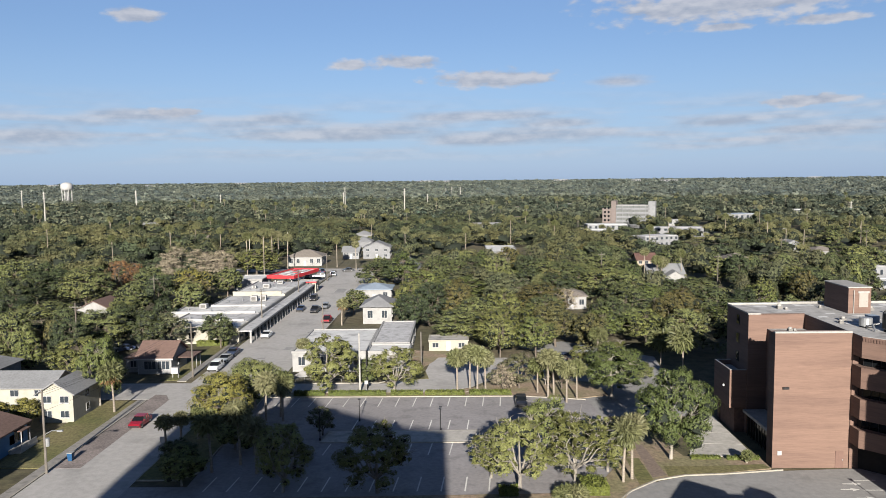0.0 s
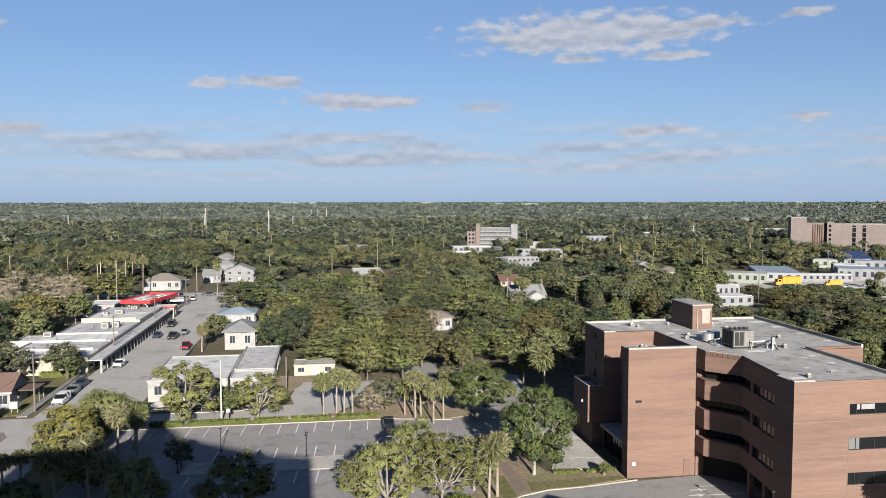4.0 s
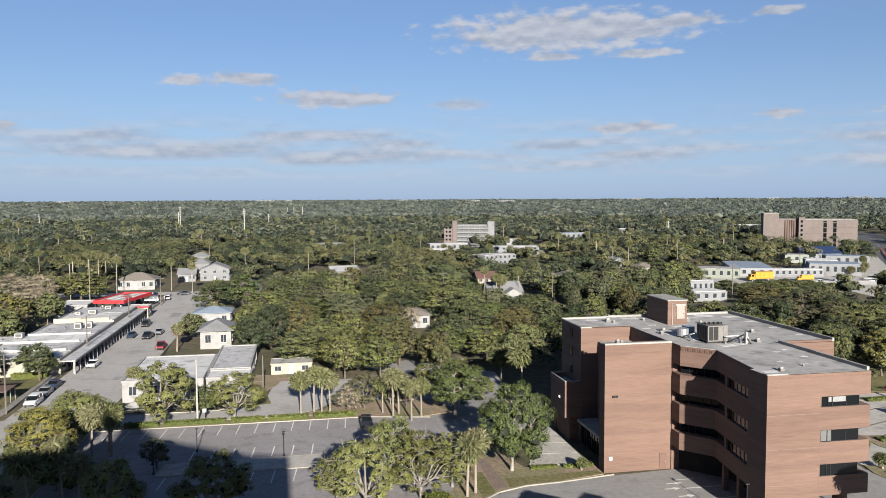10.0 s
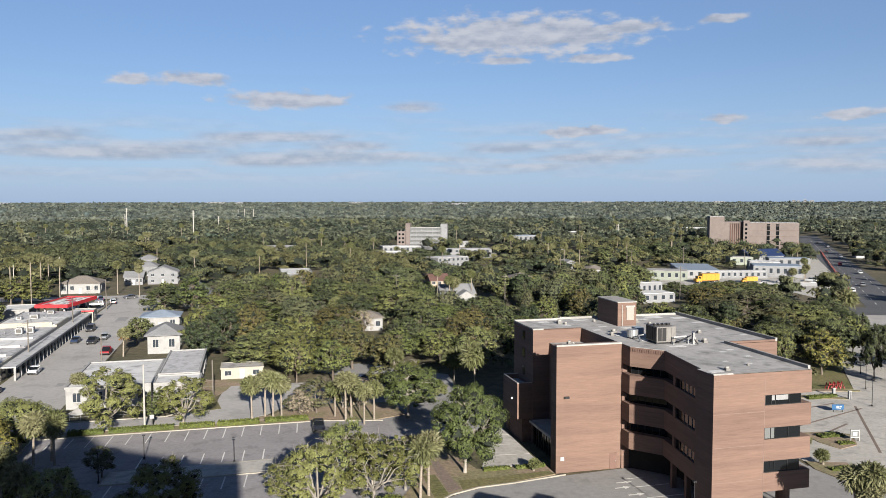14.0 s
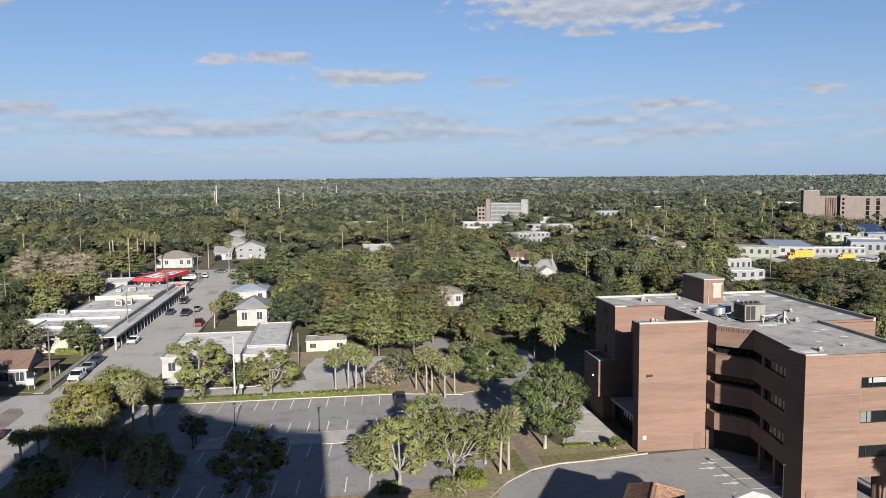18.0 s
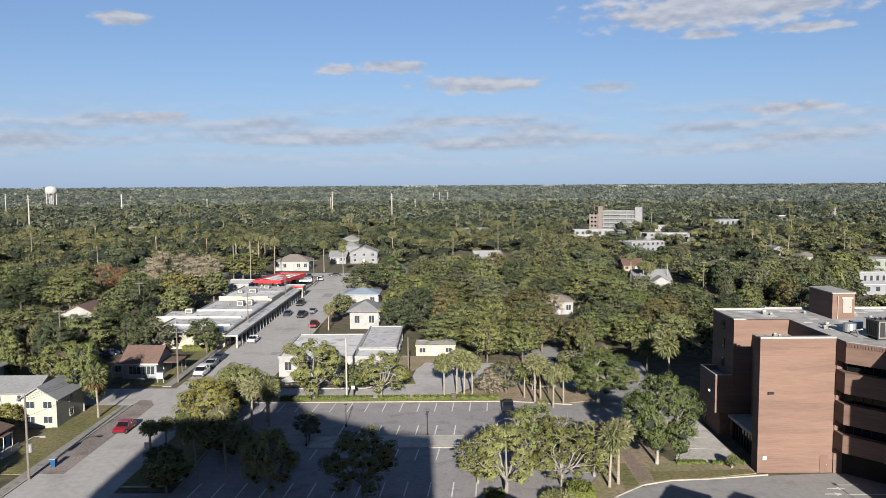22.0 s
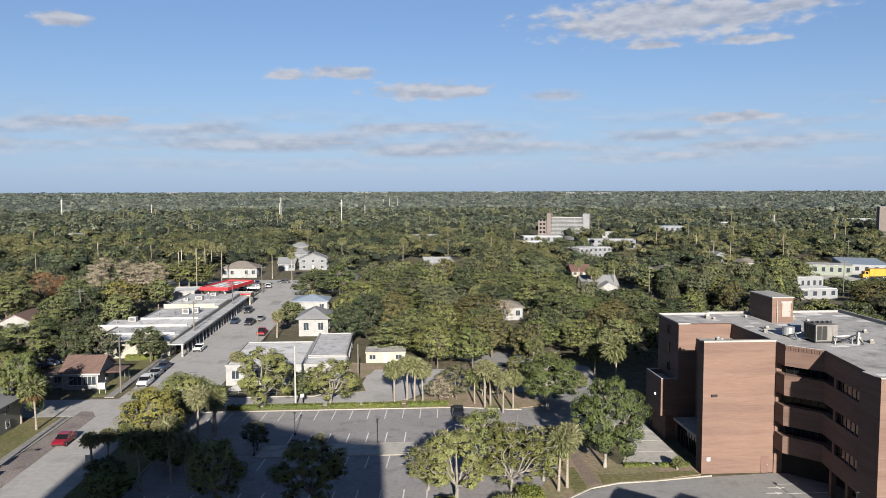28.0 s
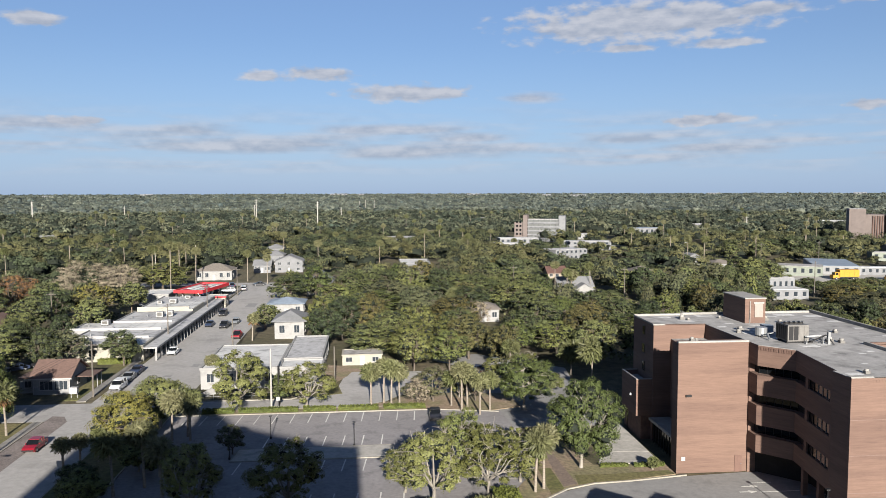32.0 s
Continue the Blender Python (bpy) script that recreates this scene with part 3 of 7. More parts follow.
# open ground where no tree stands
OPEN = [(-112, -62, 150, 262), (-58, -44, 128, 166), (-84, -50, 150, 172), (-48, -30, 40, 306), (-100, 10, 295, 307), (-56, -25, 306, 358), (-54, -41, 372, 394), (-64, -44, 164, 240), (-74, -44, 234, 330), (-132, -44, 120, 133), (-90, -56, 86, 122), (-64, -53, 135, 152), (-34, 36, 60, 160), (-30, -8, 134, 200), (36, 70, 60, 122), (70, 112, 70, 126), (-31, -15, 203, 233), (-24, -12, 252, 286),
        (56, 80, 226, 264), (97, 114, 288, 306), (129, 146, 284, 304), (147, 163, 322, 370), (180, 208, 300, 352), (140, 300, 232, 330), (128, 160, 232, 270), (100, 118, 292, 316), (5, 30, 322, 382), (12, 27, 318, 326), (96, 140, 528, 560), (146, 262, 262, 330), (310, 385, 430, 515), (-20, 34, 131, 158), (22, 33, 184, 206), (33, 46, 122, 148)]

# ---- buildings ----


def window(parent, x, y, z, w, h, face="s", glass=None, frame_mat=None, mull=1, sill=True):
    """A framed window proud of a wall: lower corner of its opening, facing s (-y), w (-x) or e (+x)."""
    fr, p = Mesh(), 0.06
    pane = Mesh()

    def put(m, a0, a1, z0, z1, d0, d1):
        if face == "s":
            m.box(x + a0, x + a1, y - d1, y - d0, z + z0, z + z1)
        elif face == "w":
            m.box(x - d1, x - d0, y + a0, y + a1, z + z0, z + z1)
        else:
            m.box(x + d0, x + d1, y + a0, y + a1, z + z0, z + z1)

    put(fr, -p, w + p, -p, 0, 0, 0.07)
    put(fr, -p, w + p, h, h + p, 0, 0.07)
    put(fr, -p, 0, 0, h, 0, 0.07)
    put(fr, w, w + p, 0, h, 0, 0.07)
    for i in range(1, mull + 1):
        a = w * i / (mull + 1)
        put(fr, a - 0.03, a + 0.03, 0, h, 0, 0.065)
    put(pane, 0, w, 0, h, 0.004, 0.03)
    win = part("window", fr, frame_mat or WHITEPAINT, parent)
    part("pane", pane, glass or GLASS, win)
    if sill:
        s = Mesh()
        put(s, -0.12, w + 0.12, -0.14, -0.065, 0, 0.14)
        part("sill", s, frame_mat or WHITEPAINT, win)
    return win


def gable_roof(x0, x1, y0, y1, eave, ridge, over=0.5, axis="x", th=0.18):
    """Two sloping slabs with thickness over a rectangle."""
    m = Mesh()
    if axis == "x":
        ym = (y0 + y1) / 2
        drop = (ridge - eave) / (ym - y0) * over
        prof = [(y0 - over, eave - drop), (ym, ridge), (y1 + over, eave - drop)]
        a, b = x0 - over, x1 + over
        vs = [(a, p, z) for p, z in prof] + [(a, p, z + th) for p, z in prof] + [(b, p, z) for p, z in prof] + [(b, p, z + th) for p, z in prof]
    else:
        xm = (x0 + x1) / 2
        drop = (ridge - eave) / (xm - x0) * over
        prof = [(x0 - over, eave - drop), (xm, ridge), (x1 + over, eave - drop)]
        a, b = y1 + over, y0 - over
        vs = [(p, a, z) for p, z in prof] + [(p, a, z + th) for p, z in prof] + [(p, b, z) for p, z in prof] + [(p, b, z + th) for p, z in prof]
    fs = [(3, 4, 10, 9), (4, 5, 11, 10), (0, 6, 7, 1), (1, 7, 8, 2), (0, 1, 4, 3), (1, 2, 5, 4), (6, 9, 10, 7), (7, 10, 11, 8), (0, 3, 9, 6), (2, 8, 11, 5)]
    return m.add(vs, fs)


def hip_roof(x0, x1, y0, y1, eave, ridge, over=0.5, th=0.15):
    x0, x1, y0, y1 = x0 - over, x1 + over, y0 - over, y1 + over
    w, d = x1 - x0, y1 - y0
    k = min(w, d) / 2
    if w >= d:
        r = [(x0 + k, y0 + k), (x1 - k, y0 + k)]
    else:
        r = [(x0 + k, y0 + k), (x0 + k, y1 - k)]
    vs = [(x0, y0, eave), (x1, y0, eave), (x1, y1, eave), (x0, y1, eave), (x0, y0, eave + th), (x1, y0, eave + th), (x1, y1, eave + th), (x0, y1, eave + th), (*r[0], ridge), (*r[1], ridge)]
    fs = [(3, 2, 1, 0), (0, 1, 5, 4), (1, 2, 6, 5), (2, 3, 7, 6), (3, 0, 4, 7)]
    fs += [(4, 5, 9, 8), (5, 6, 9), (6, 7, 8, 9), (7, 4, 8)] if w >= d else [(4, 5, 8), (5, 6, 9, 8), (6, 7, 9), (7, 4, 8, 9)]
    return Mesh().add(vs, fs)


def gable_walls(x0, x1, y0, y1, eave, ridge, axis="x"):
    m = box(x0, x1, y0, y1, -0.1, eave)
    if ridge > eave:
        if axis == "x":
            ym = (y0 + y1) / 2
            m.add([(x0, y0, eave), (x0, y1, eave), (x0, ym, ridge), (x1, y0, eave), (x1, y1, eave), (x1, ym, ridge)], [(0, 2, 1), (3, 4, 5), (0, 3, 5, 2), (1, 2, 5, 4)])
        else:
            xm = (x0 + x1) / 2
            m.add([(x0, y0, eave), (x1, y0, eave), (xm, y0, ridge), (x0, y1, eave), (x1, y1, eave), (xm, y1, ridge)], [(0, 1, 2), (3, 5, 4), (0, 2, 5, 3), (1, 4, 5, 2)])
    return m


def house(label, x0, x1, y0, y1, eave, ridge, wall, roof, style="gable", axis="x", floors=1, wins=3, door=True, over=0.5, name="house", category="house"):
    h = thing(name, label, category)
    if style == "gable":
        part("wall", gable_walls(x0, x1, y0, y1, eave, ridge - 0.02, axis), wall, h)
        part("roof", gable_roof(x0, x1, y0, y1, eave, ridge, over, axis), roof, h)
    elif style == "hip":
        part("wall", box(x0, x1, y0, y1, -0.1, eave), wall, h)
        part("roof", hip_roof(x0, x1, y0, y1, eave, ridge, over), roof, h)
    else:
        part("wall", box(x0, x1, y0, y1, -0.1, eave), wall, h)
        m = Mesh()
        for b in ((x0 - 0.15, x1 + 0.15, y0 - 0.15, y0 + 0.2), (x0 - 0.15, x1 + 0.15, y1 - 0.2, y1 + 0.15), (x0 - 0.15, x0 + 0.2, y0 + 0.2, y1 - 0.2), (x1 - 0.2, x1 + 0.15, y0 + 0.2, y1 - 0.2)):
            m.box(*b, eave - 0.1, ridge)
        part("parapet", m, wall, h)
        part("roof", box(x0 + 0.2, x1 - 0.2, y0 + 0.2, y1 - 0.2, eave, eave + 0.08), roof, h)
    fh = eave / floors
    span = (x1 - x0) / max(1, wins)
    for f in range(floors):
        for i in range(wins):
            if door and f == 0 and i == wins // 2:
                d = part("door", box(x0 + span * i + span / 2 - 0.5, x0 + span * i + span / 2 + 0.5, y0 - 0.06, y0 + 0.02, 0, 2.1), WHITEPAINT, h)
                part("handle", box(x0 + span * i + span / 2 + 0.32, x0 + span * i + span / 2 + 0.4, y0 - 0.12, y0 - 0.06, 0.95, 1.05), DARKMETAL, d)
                continue
            w = min(1.2, span * 0.5)
            window(h, x0 + span * i + span / 2 - w / 2, y0, f * fh + fh * 0.36, w, fh * 0.42, glass=GLASSPALE)
        side = max(1, int((y1 - y0) / 4.5))
        for i in range(side):
            sp = (y1 - y0) / side
            xw, fc = (x1, "e") if x1 < 0 else (x0, "w")
            window(h, xw, y0 + sp * i + sp / 2 - 0.5, f * fh + fh * 0.36, 1.0, fh * 0.42, fc)
    return h


LOW = [(60, 144, 370, 458), (146, 262, 240, 372), (8, 34, 262, 340), (84, 114, 226, 292)]
# plots where only low scrub grows
SCRUBBY = [(10, 32, 276, 320), (84, 110, 240, 290), (58, 80, 264, 300)]


def build_office():
    b = thing("office_building", "four-storey brown brick office building with strip windows", "office building")
    Z = 16.4
    bands = ((13.9, Z), (10.3, 12.75), (6.6, 9.0), (3.2, 5.3))
    # full height volumes
    part("wall", box(37.4, 46.45, 91.4, 93.2, -0.1, Z), BRICK, b, "brick stair wall")
    part("wall", box(39.0, 46.45, 104.2, 112.4, -0.1, Z), BRICK, b)
    part("wall", box(41.5, 46.4, 93.2, 104.2, -0.1, 14.4), BRICK, b)
    part("wall", box(46.45, 67, 91.2, 112.9, -0.1, Z), BRICK, b)
    part("wall", box(60.0, 67, 87.9, 91.2, -0.1, Z), BRICK, b)
    part("wall", box(47.4, 53.7, 72.2, 75.4, -0.1, Z), BRICK, b, "blank brick front")
    # low annex with an open top
    annex = part("annex", box(36.75, 39.0, 104.5, 110.8, 3.5, 8.0), BRICK, b, "low brick annex")
    for q in ((36.75, 37.0, 104.5, 110.8), (37.0, 39.0, 104.5, 104.72), (37.0, 39.0, 110.55, 110.8)):
        part("parapet", box(*q, 8.0, 8.7), BRICK, annex)
        part("annex_coping", box(*q, 8.7, 8.8), COPING, annex)
    part("annex_roof", box(37.0, 39.0, 104.72, 110.55, 8.0, 8.05), ROOFGREY, annex)
    part("wall_lamp", box(36.64, 36.75, 106.6, 106.85, 5.95, 6.2), LAMPON, annex, "small lit wall lamp")
    part("pier", box(37.6, 39.0, 104.9, 110.4, -0.1, 3.5), BRICKDK, b)

    def along(k, d=0.0):
        """A point of the window wall, k from its inner to its outer end, d inside the face."""
        p = Vector((49.4, 85.8)).lerp(Vector((47.9, 75.4)), k)
        return (p.x + d, p.y)

    def wall_piece(k0, k1, z0, z1, d0, d1, name, material, parent):
        return part(name, Mesh().prism([along(k0, d0), along(k1, d0), along(k1, d1), along(k0, d1)], z0, z1), material, parent)

    for k0, k1 in ((0.26, 0.32), (0.86, 1.0)):
        wall_piece(k0, k1, 3.2, Z - 0.02, 0.02, 1.0, "wall", BRICK, b)
    # near-black solid core, with the unlit rooms' shade in its colour
    core = [(53.7, 72.45), (58.35, 72.45), (58.35, 91.2), (47.2, 91.2), (47.2, 90.2), (50.3, 86.4), (49.2, 75.4), (53.7, 75.4)]
    part("inner_wall", Mesh().prism(core, 3.2, Z - 0.1), SHADEIN, b, "recessed window wall, interior shade in its colour")
    # open ground floor filled by a near-black block for its shade
    part("inner_wall", Mesh().prism([(52.0, 78), (57.5, 78), (57.5, 91.2), (47.5, 91.2), (52.0, 86.4)], -0.1, 3.2), SHADEIN, b)
    for k in (0.2, 0.6, 0.97):
        wall_piece(k, k + 0.06, -0.1, 3.2, 0.1, 0.7, "pillar", BRICK, b)
    poly = [(53.7, 72.2), (59.55, 72.2), (59.55, 91.2), (46.45, 91.2), (46.45, 89.2), (49.4, 85.8), (47.9, 75.4), (53.7, 75.4)]
    for z0, z1 in bands:
        part("spandrel", Mesh().prism(poly, z0, z1), BRICK, b, "brick spandrel band")
    for z0, z1 in bands[1:]:
        part("ledge", Mesh().prism([(46.40, 89.2), (49.36, 85.76), (49.6, 85.95), (46.7, 89.4)], z1, z1 + 0.06), BRICKDK, b)

    def course(x0, y0, x1, y1, z, nx, ny, h, step, proud, m):
        n = int(math.hypot(x1 - x0, y1 - y0) / step)
        me = box(-step * 0.25, step * 0.25, -proud, proud, 0, h).data("dentil")
        me.materials.append(m)
        a = math.degrees(math.atan2(y1 - y0, x1 - x0))
        for i in range(n):
            k = (i + 0.5) / n
            ob = new("dentil", me)
            ob.parent = b
            ob.matrix_world = pose(x0 + (x1 - x0) * k + nx, y0 + (y1 - y0) * k + ny, z, 0, 0, a)
    course(46.45, 89.2, 49.4, 85.8, 15.85, -0.02, -0.02, 0.4, 0.3, 0.04, BRICKDK)
    course(47.5, 72.2, 59.45, 72.2, 15.95, 0, 0.0, 0.2, 0.3, 0.02, BRICK)
    for z in (12.1, 8.45):
        part("joint", box(47.42, 53.68, 72.19, 72.21, z, z + 0.06), MORTAR, b)
    part("joint", box(53.64, 53.70, 72.185, 72.21, 2.0, 15.6), MORTAR, b)
    part("joint", box(47.42, 53.6, 72.19, 72.21, 4.6, 4.66), MORTAR, b)
    for z0, z1 in ((12.75, 13.9), (9.0, 10.3), (5.3, 6.6)):
        xs = [53.78, 54.55, 55.06, 56.75, 58.33]
        for i in range(4):
            f = Mesh()
            f.box(xs[i], xs[i + 1] - 0.02, 72.30, 72.38, z0, z0 + 0.07).box(xs[i], xs[i + 1] - 0.02, 72.30, 72.38, z1 - 0.07, z1)
            f.box(xs[i], xs[i] + 0.06, 72.30, 72.38, z0 + 0.07, z1 - 0.07)
            w = part("window", f, DARKMETAL, b)
            pale = i in (0, 1) and z0 == 9.0
            part("pane", box(xs[i] + 0.06, xs[i + 1] - 0.02, 72.34, 72.37, z0 + 0.07, z1 - 0.07), BLIND if pale else GLASS, w)
            if z0 > 12 and i in (1, 2):
                part("blind", box(xs[i] + 0.1, xs[i + 1] - 0.06, 72.33, 72.338, z0 + 0.5, z1 - 0.1), GREYPAINT, w, "half-drawn pale blind")
        for i in range(5):
            k0 = 0.33 + 0.104 * i
            w = wall_piece(k0, k0 + 0.012, z0, z1, 0.18, 0.3, "window", ACGREY if i > 1 else DARKMETAL, b)
            wall_piece(k0 + 0.012, k0 + 0.1, z0, z1, 0.24, 0.28, "pane", GLASSPALE if i > 1 else GLASS, w)
        for i in range(5):
            p0, p1 = Vector((47.2, 90.2)).lerp(Vector((50.25, 86.45)), i / 5), Vector((47.2, 90.2)).lerp(Vector((50.25, 86.45)), (i + 0.97) / 5)
            n = Vector((-0.77, -0.64)) * 0.05
            q = p0 + (p1 - p0) * 0.07
            w = part("window", Mesh().prism([p0 + n, q + n, q, p0], z0, z1), DARKMETAL, b)
            part("pane", Mesh().prism([q + n * 0.6, p1 + n * 0.6, p1, q], z0, z1), GLASS, w)

    def rail(x0, x1, y0, y1, z=Z, h=0.35, m=COPING):
        part("coping", box(x0, x1, y0, y1, z, z + h), m, b, "pale parapet coping" if m is COPING else "")
    part("roof", box(39.0, 46.45, 104.2, 112.4, Z, Z + 0.05), ROOFGREY, b, "stained grey roof deck")
    part("roof", Mesh().prism([(46.45, 112.9), (46.45, 89.2), (49.4, 85.8), (47.9, 75.4), (47.4, 75.4), (47.4, 72.2), (59.55, 72.2), (59.55, 87.9), (67, 87.9), (67, 112.9)], Z, Z + 0.05), ROOFGREY, b, "stained grey roof deck")
    part("roof", box(41.5, 46.4, 93.2, 104.2, 14.4, 14.45), ROOFGREY, b)
    rail(38.9, 40.6, 104.1, 104.5, h=0.2)
    rail(40.6, 46.45, 104.2, 104.35, h=0.1, m=BRICKDK)
    rail(38.95, 39.2, 104.5, 112.1, h=0.2)
    rail(38.95, 46.5, 112.1, 112.5, h=0.3)
    rail(46.5, 66.6, 112.5, 112.9, h=0.35)
    rail(66.7, 67.0, 87.9, 112.9, h=0.5)
    rail(59.55, 66.7, 87.9, 88.2, h=0.3, m=BRICK)
    rail(59.25, 59.55, 72.5, 88.2, h=0.42)
    rail(47.4, 49.8, 72.3, 73.0, h=0.12)
    rail(49.8, 59.55, 72.2, 72.5, h=0.06)
    rail(37.4, 46.45, 91.4, 91.85, h=0.2)
    p = part("penthouse", box(52.2, 55.2, 104.2, 111.0, Z, 19.9), BRICK, b, "brick roof penthouse")
    part("penthouse_roof", box(52.1, 55.3, 104.1, 111.1, 19.9, 20.05), COPING, p)
    d = part("penthouse_door", box(53.6, 54.8, 104.12, 104.2, Z + 0.9, 19.2), DOORTAN, p, "tan door")
    part("lintel", box(53.45, 54.95, 104.1, 104.2, 19.2, 19.45), COPING, p)
    part("handle", box(54.6, 54.66, 104.06, 104.12, 18.0, 18.1), DARKMETAL, d)
    part("drain_pipe", Mesh().cyl(52.9, 104.1, Z, 19.6, 0.06, 6), COPING, p)
    for x, y in ((44.9, 91.33), (47.9, 72.13)):
        d = part("door", box(x, x + 0.95, y, y + 0.07, 0, 2.1), DOORRED, b, "brick red service door")
        part("handle", box(x + 0.78, x + 0.86, y - 0.05, y, 0.95, 1.1), METAL, d)
    part("column", Mesh().cyl(57.5, 73.9, -0.1, 3.2, 0.75, 14), BRICK, b, "round brick column")
    part("sign", box(38.0, 38.5, 91.32, 91.4, 1.6, 2.1), WHITEPAINT, b, "small white plate")
    part("wall_lamp", box(38.4, 39.1, 91.1, 91.4, 9.7, 9.95), DARKMETAL, b)
    part("wall_lamp", box(37.3, 37.5, 108.2, 108.5, 6.0, 6.3), WHITEPAINT, b)
    for k in range(9):
        part("entrance_post", box(38.85, 38.95, 95.6 + 0.95 * k, 95.7 + 0.95 * k, 0, 3.0), DARKMETAL, b)
    part("entrance_canopy", box(38.5, 41.5, 95.4, 104.2, 3.0, 3.35), CONCRETE, b)
    part("entrance_glass", box(39.1, 39.2, 95.6, 104.1, 0.1, 3.0), GLASS, b)
    part("pillar", box(37.7, 38.5, 111.2, 112.2, -0.1, 2.7), BRICK, b)
    part("pillar", box(38.2, 39.0, 106.2, 107.0, -0.1, 2.7), BRICK, b)
    for k in range(3):
        w = part("window", box(38.93, 39.0, 107.5, 108.5, 9.2 + 2.6 * k, 10.6 + 2.6 * k), DARKMETAL, b)
        part("pane", box(38.92, 38.94, 107.6, 108.4, 9.3 + 2.6 * k, 10.5 + 2.6 * k), GLASS, w)
    return b


build_office()


def rooftop_units():
    z = 16.45
    ac = thing("air_conditioner", "large grey rooftop air conditioner with fans", "air conditioner")
    part("cabinet", box(50.4, 53.1, 89.6, 92.4, z + 0.25, z + 2.25), ACGREY, ac)
    part("base_rail", box(50.4, 53.8, 89.8, 90.0, z, z + 0.25), DARKMETAL, ac)
    part("base_rail", box(50.4, 53.8, 91.8, 92.0, z, z + 0.25), DARKMETAL, ac)
    for i in range(4):
        f = part("fan_ring", Mesh().cyl(50.85 + 0.62 * i, 90.9, z + 2.25, z + 2.5, 0.3, 14), DARKMETAL, ac)
        part("fan_hub", Mesh().cyl(50.85 + 0.62 * i, 90.9, z + 2.5, z + 2.55, 0.1, 8), METAL, f)
    for i in range(4):
        part("side_panel", box(50.55 + 0.64 * i, 51.1 + 0.64 * i, 89.56, 89.6, z + 0.4, z + 2.1), DARKMETAL if i < 2 else ACGREY, ac)
    for i in range(6):
        part("coil_panel", box(50.33, 50.4, 89.7 + 0.45 * i, 90.06 + 0.45 * i, z + 0.4, z + 2.1), DARKMETAL, ac)
    duct = thing("roof_duct", "bent grey metal ducts on the roof", "duct")
    for y in (89.0, 89.4):
        part("pipe", Mesh().tube([(52.5, y, z), (52.5, y, z + 0.9), (54.5, y, z + 1.0), (54.6, y, z)], [0.08] * 4, 8), METAL, duct)
    part("pipe", Mesh().tube([(53.2, 89.2, z + 0.3), (54.6, 88.4, z + 1.2), (55.1, 88.8, z + 0.9), (55.6, 88.3, z)], [0.09] * 4, 8), DARKMETAL, duct)
    part("pipe", Mesh().tube([(49.2, 91.6, z + 0.1), (49.4, 92.6, z + 0.7), (50.4, 92.8, z + 0.8)], [0.12] * 3, 8), METAL, duct)
    part("flue", box(55.0, 55.3, 88.6, 88.9, z, z + 1.5), METAL, duct)
    tank = thing("blower", "round metal roof blower on a stand", "roof vent")
    part("drum", Mesh().cyl(49.6, 94.6, z + 0.2, z + 1.2, 0.75, 16), METAL, tank)
    part("stand", box(49.1, 50.1, 94.1, 95.1, z, z + 0.2), DARKMETAL, tank)
    t2 = thing("blower", "blue-grey boxy roof blower", "roof vent")
    part("casing", box(50.6, 51.8, 95.6, 96.8, z + 0.15, z + 1.2), PALEBLUE, t2)
    part("stand", box(50.7, 51.7, 95.7, 96.7, z, z + 0.15), DARKMETAL, t2)
    rng = random.Random(4)
    for x, y, s in ((44.8, 108.5, 0.7), (45.4, 107.6, 0.4), (50.6, 108.8, 0.4), (56.4, 106.5, 0.7), (57.4, 104.2, 0.5), (56.0, 90.0, 0.7), (57.2, 89.4, 0.6), (60.5, 96, 0.5), (50.1, 73.9, 0.5), (39.6, 92.6, 0.5), (40.1, 92.5, 0.35), (53.9, 75.6, 0.25), (49.0, 99.0, 0.6), (47.9, 97.3, 0.5)):
        v = thing("roof_vent", "small grey roof vent", "roof vent", "roof vents")
        part("curb", box(x - s / 2, x + s / 2, y - s / 2, y + s / 2, z - 0.1, z + s * 0.55), ACGREY, v)
        part("cap", Mesh().cyl(x, y, z + s * 0.55, z + s * 0.95, s * 0.42, 10), COPING, v)
    for x, y, w in ((48.4, 96.6, 1.6), (56.5, 100.0, 1.2), (55.4, 83.0, 0.8), (52.4, 78.0, 0.7), (58.2, 109, 1.5), (49.2, 104.0, 1.3), (50.0, 92.6, 1.9), (48.9, 94.9, 1.4), (53.6, 88.2, 1.6), (51.2, 87.4, 2.2), (56.6, 93.4, 1.2), (64.0, 108.5, 2.4), (64.6, 104.0, 1.8), (52.0, 102.0, 1.6), (55.8, 101.8, 1.0), (54.2, 76.4, 0.9), (56.2, 77.0, 0.6), (47.9, 73.3, 1.6), (42.0, 110.0, 1.8), (43.6, 106.2, 2.2), (48.0, 110.5, 2.6), (60.2, 110.2, 2.8), (65.0, 98.5, 1.2), (65.2, 93.0, 1.0), (57.0, 84.0, 0.9), (56.8, 80.0, 0.8), (50.6, 98.4, 2.4), (52.8, 99.6, 1.4), (47.2, 101.5, 1.2)):
        solid("roof_patch", box(x, x + w, y, y + w * 0.6, z + 0.004, z + 0.012), ROOFWHITE, "white sealant patch on the roof", "roof patch")


rooftop_units()


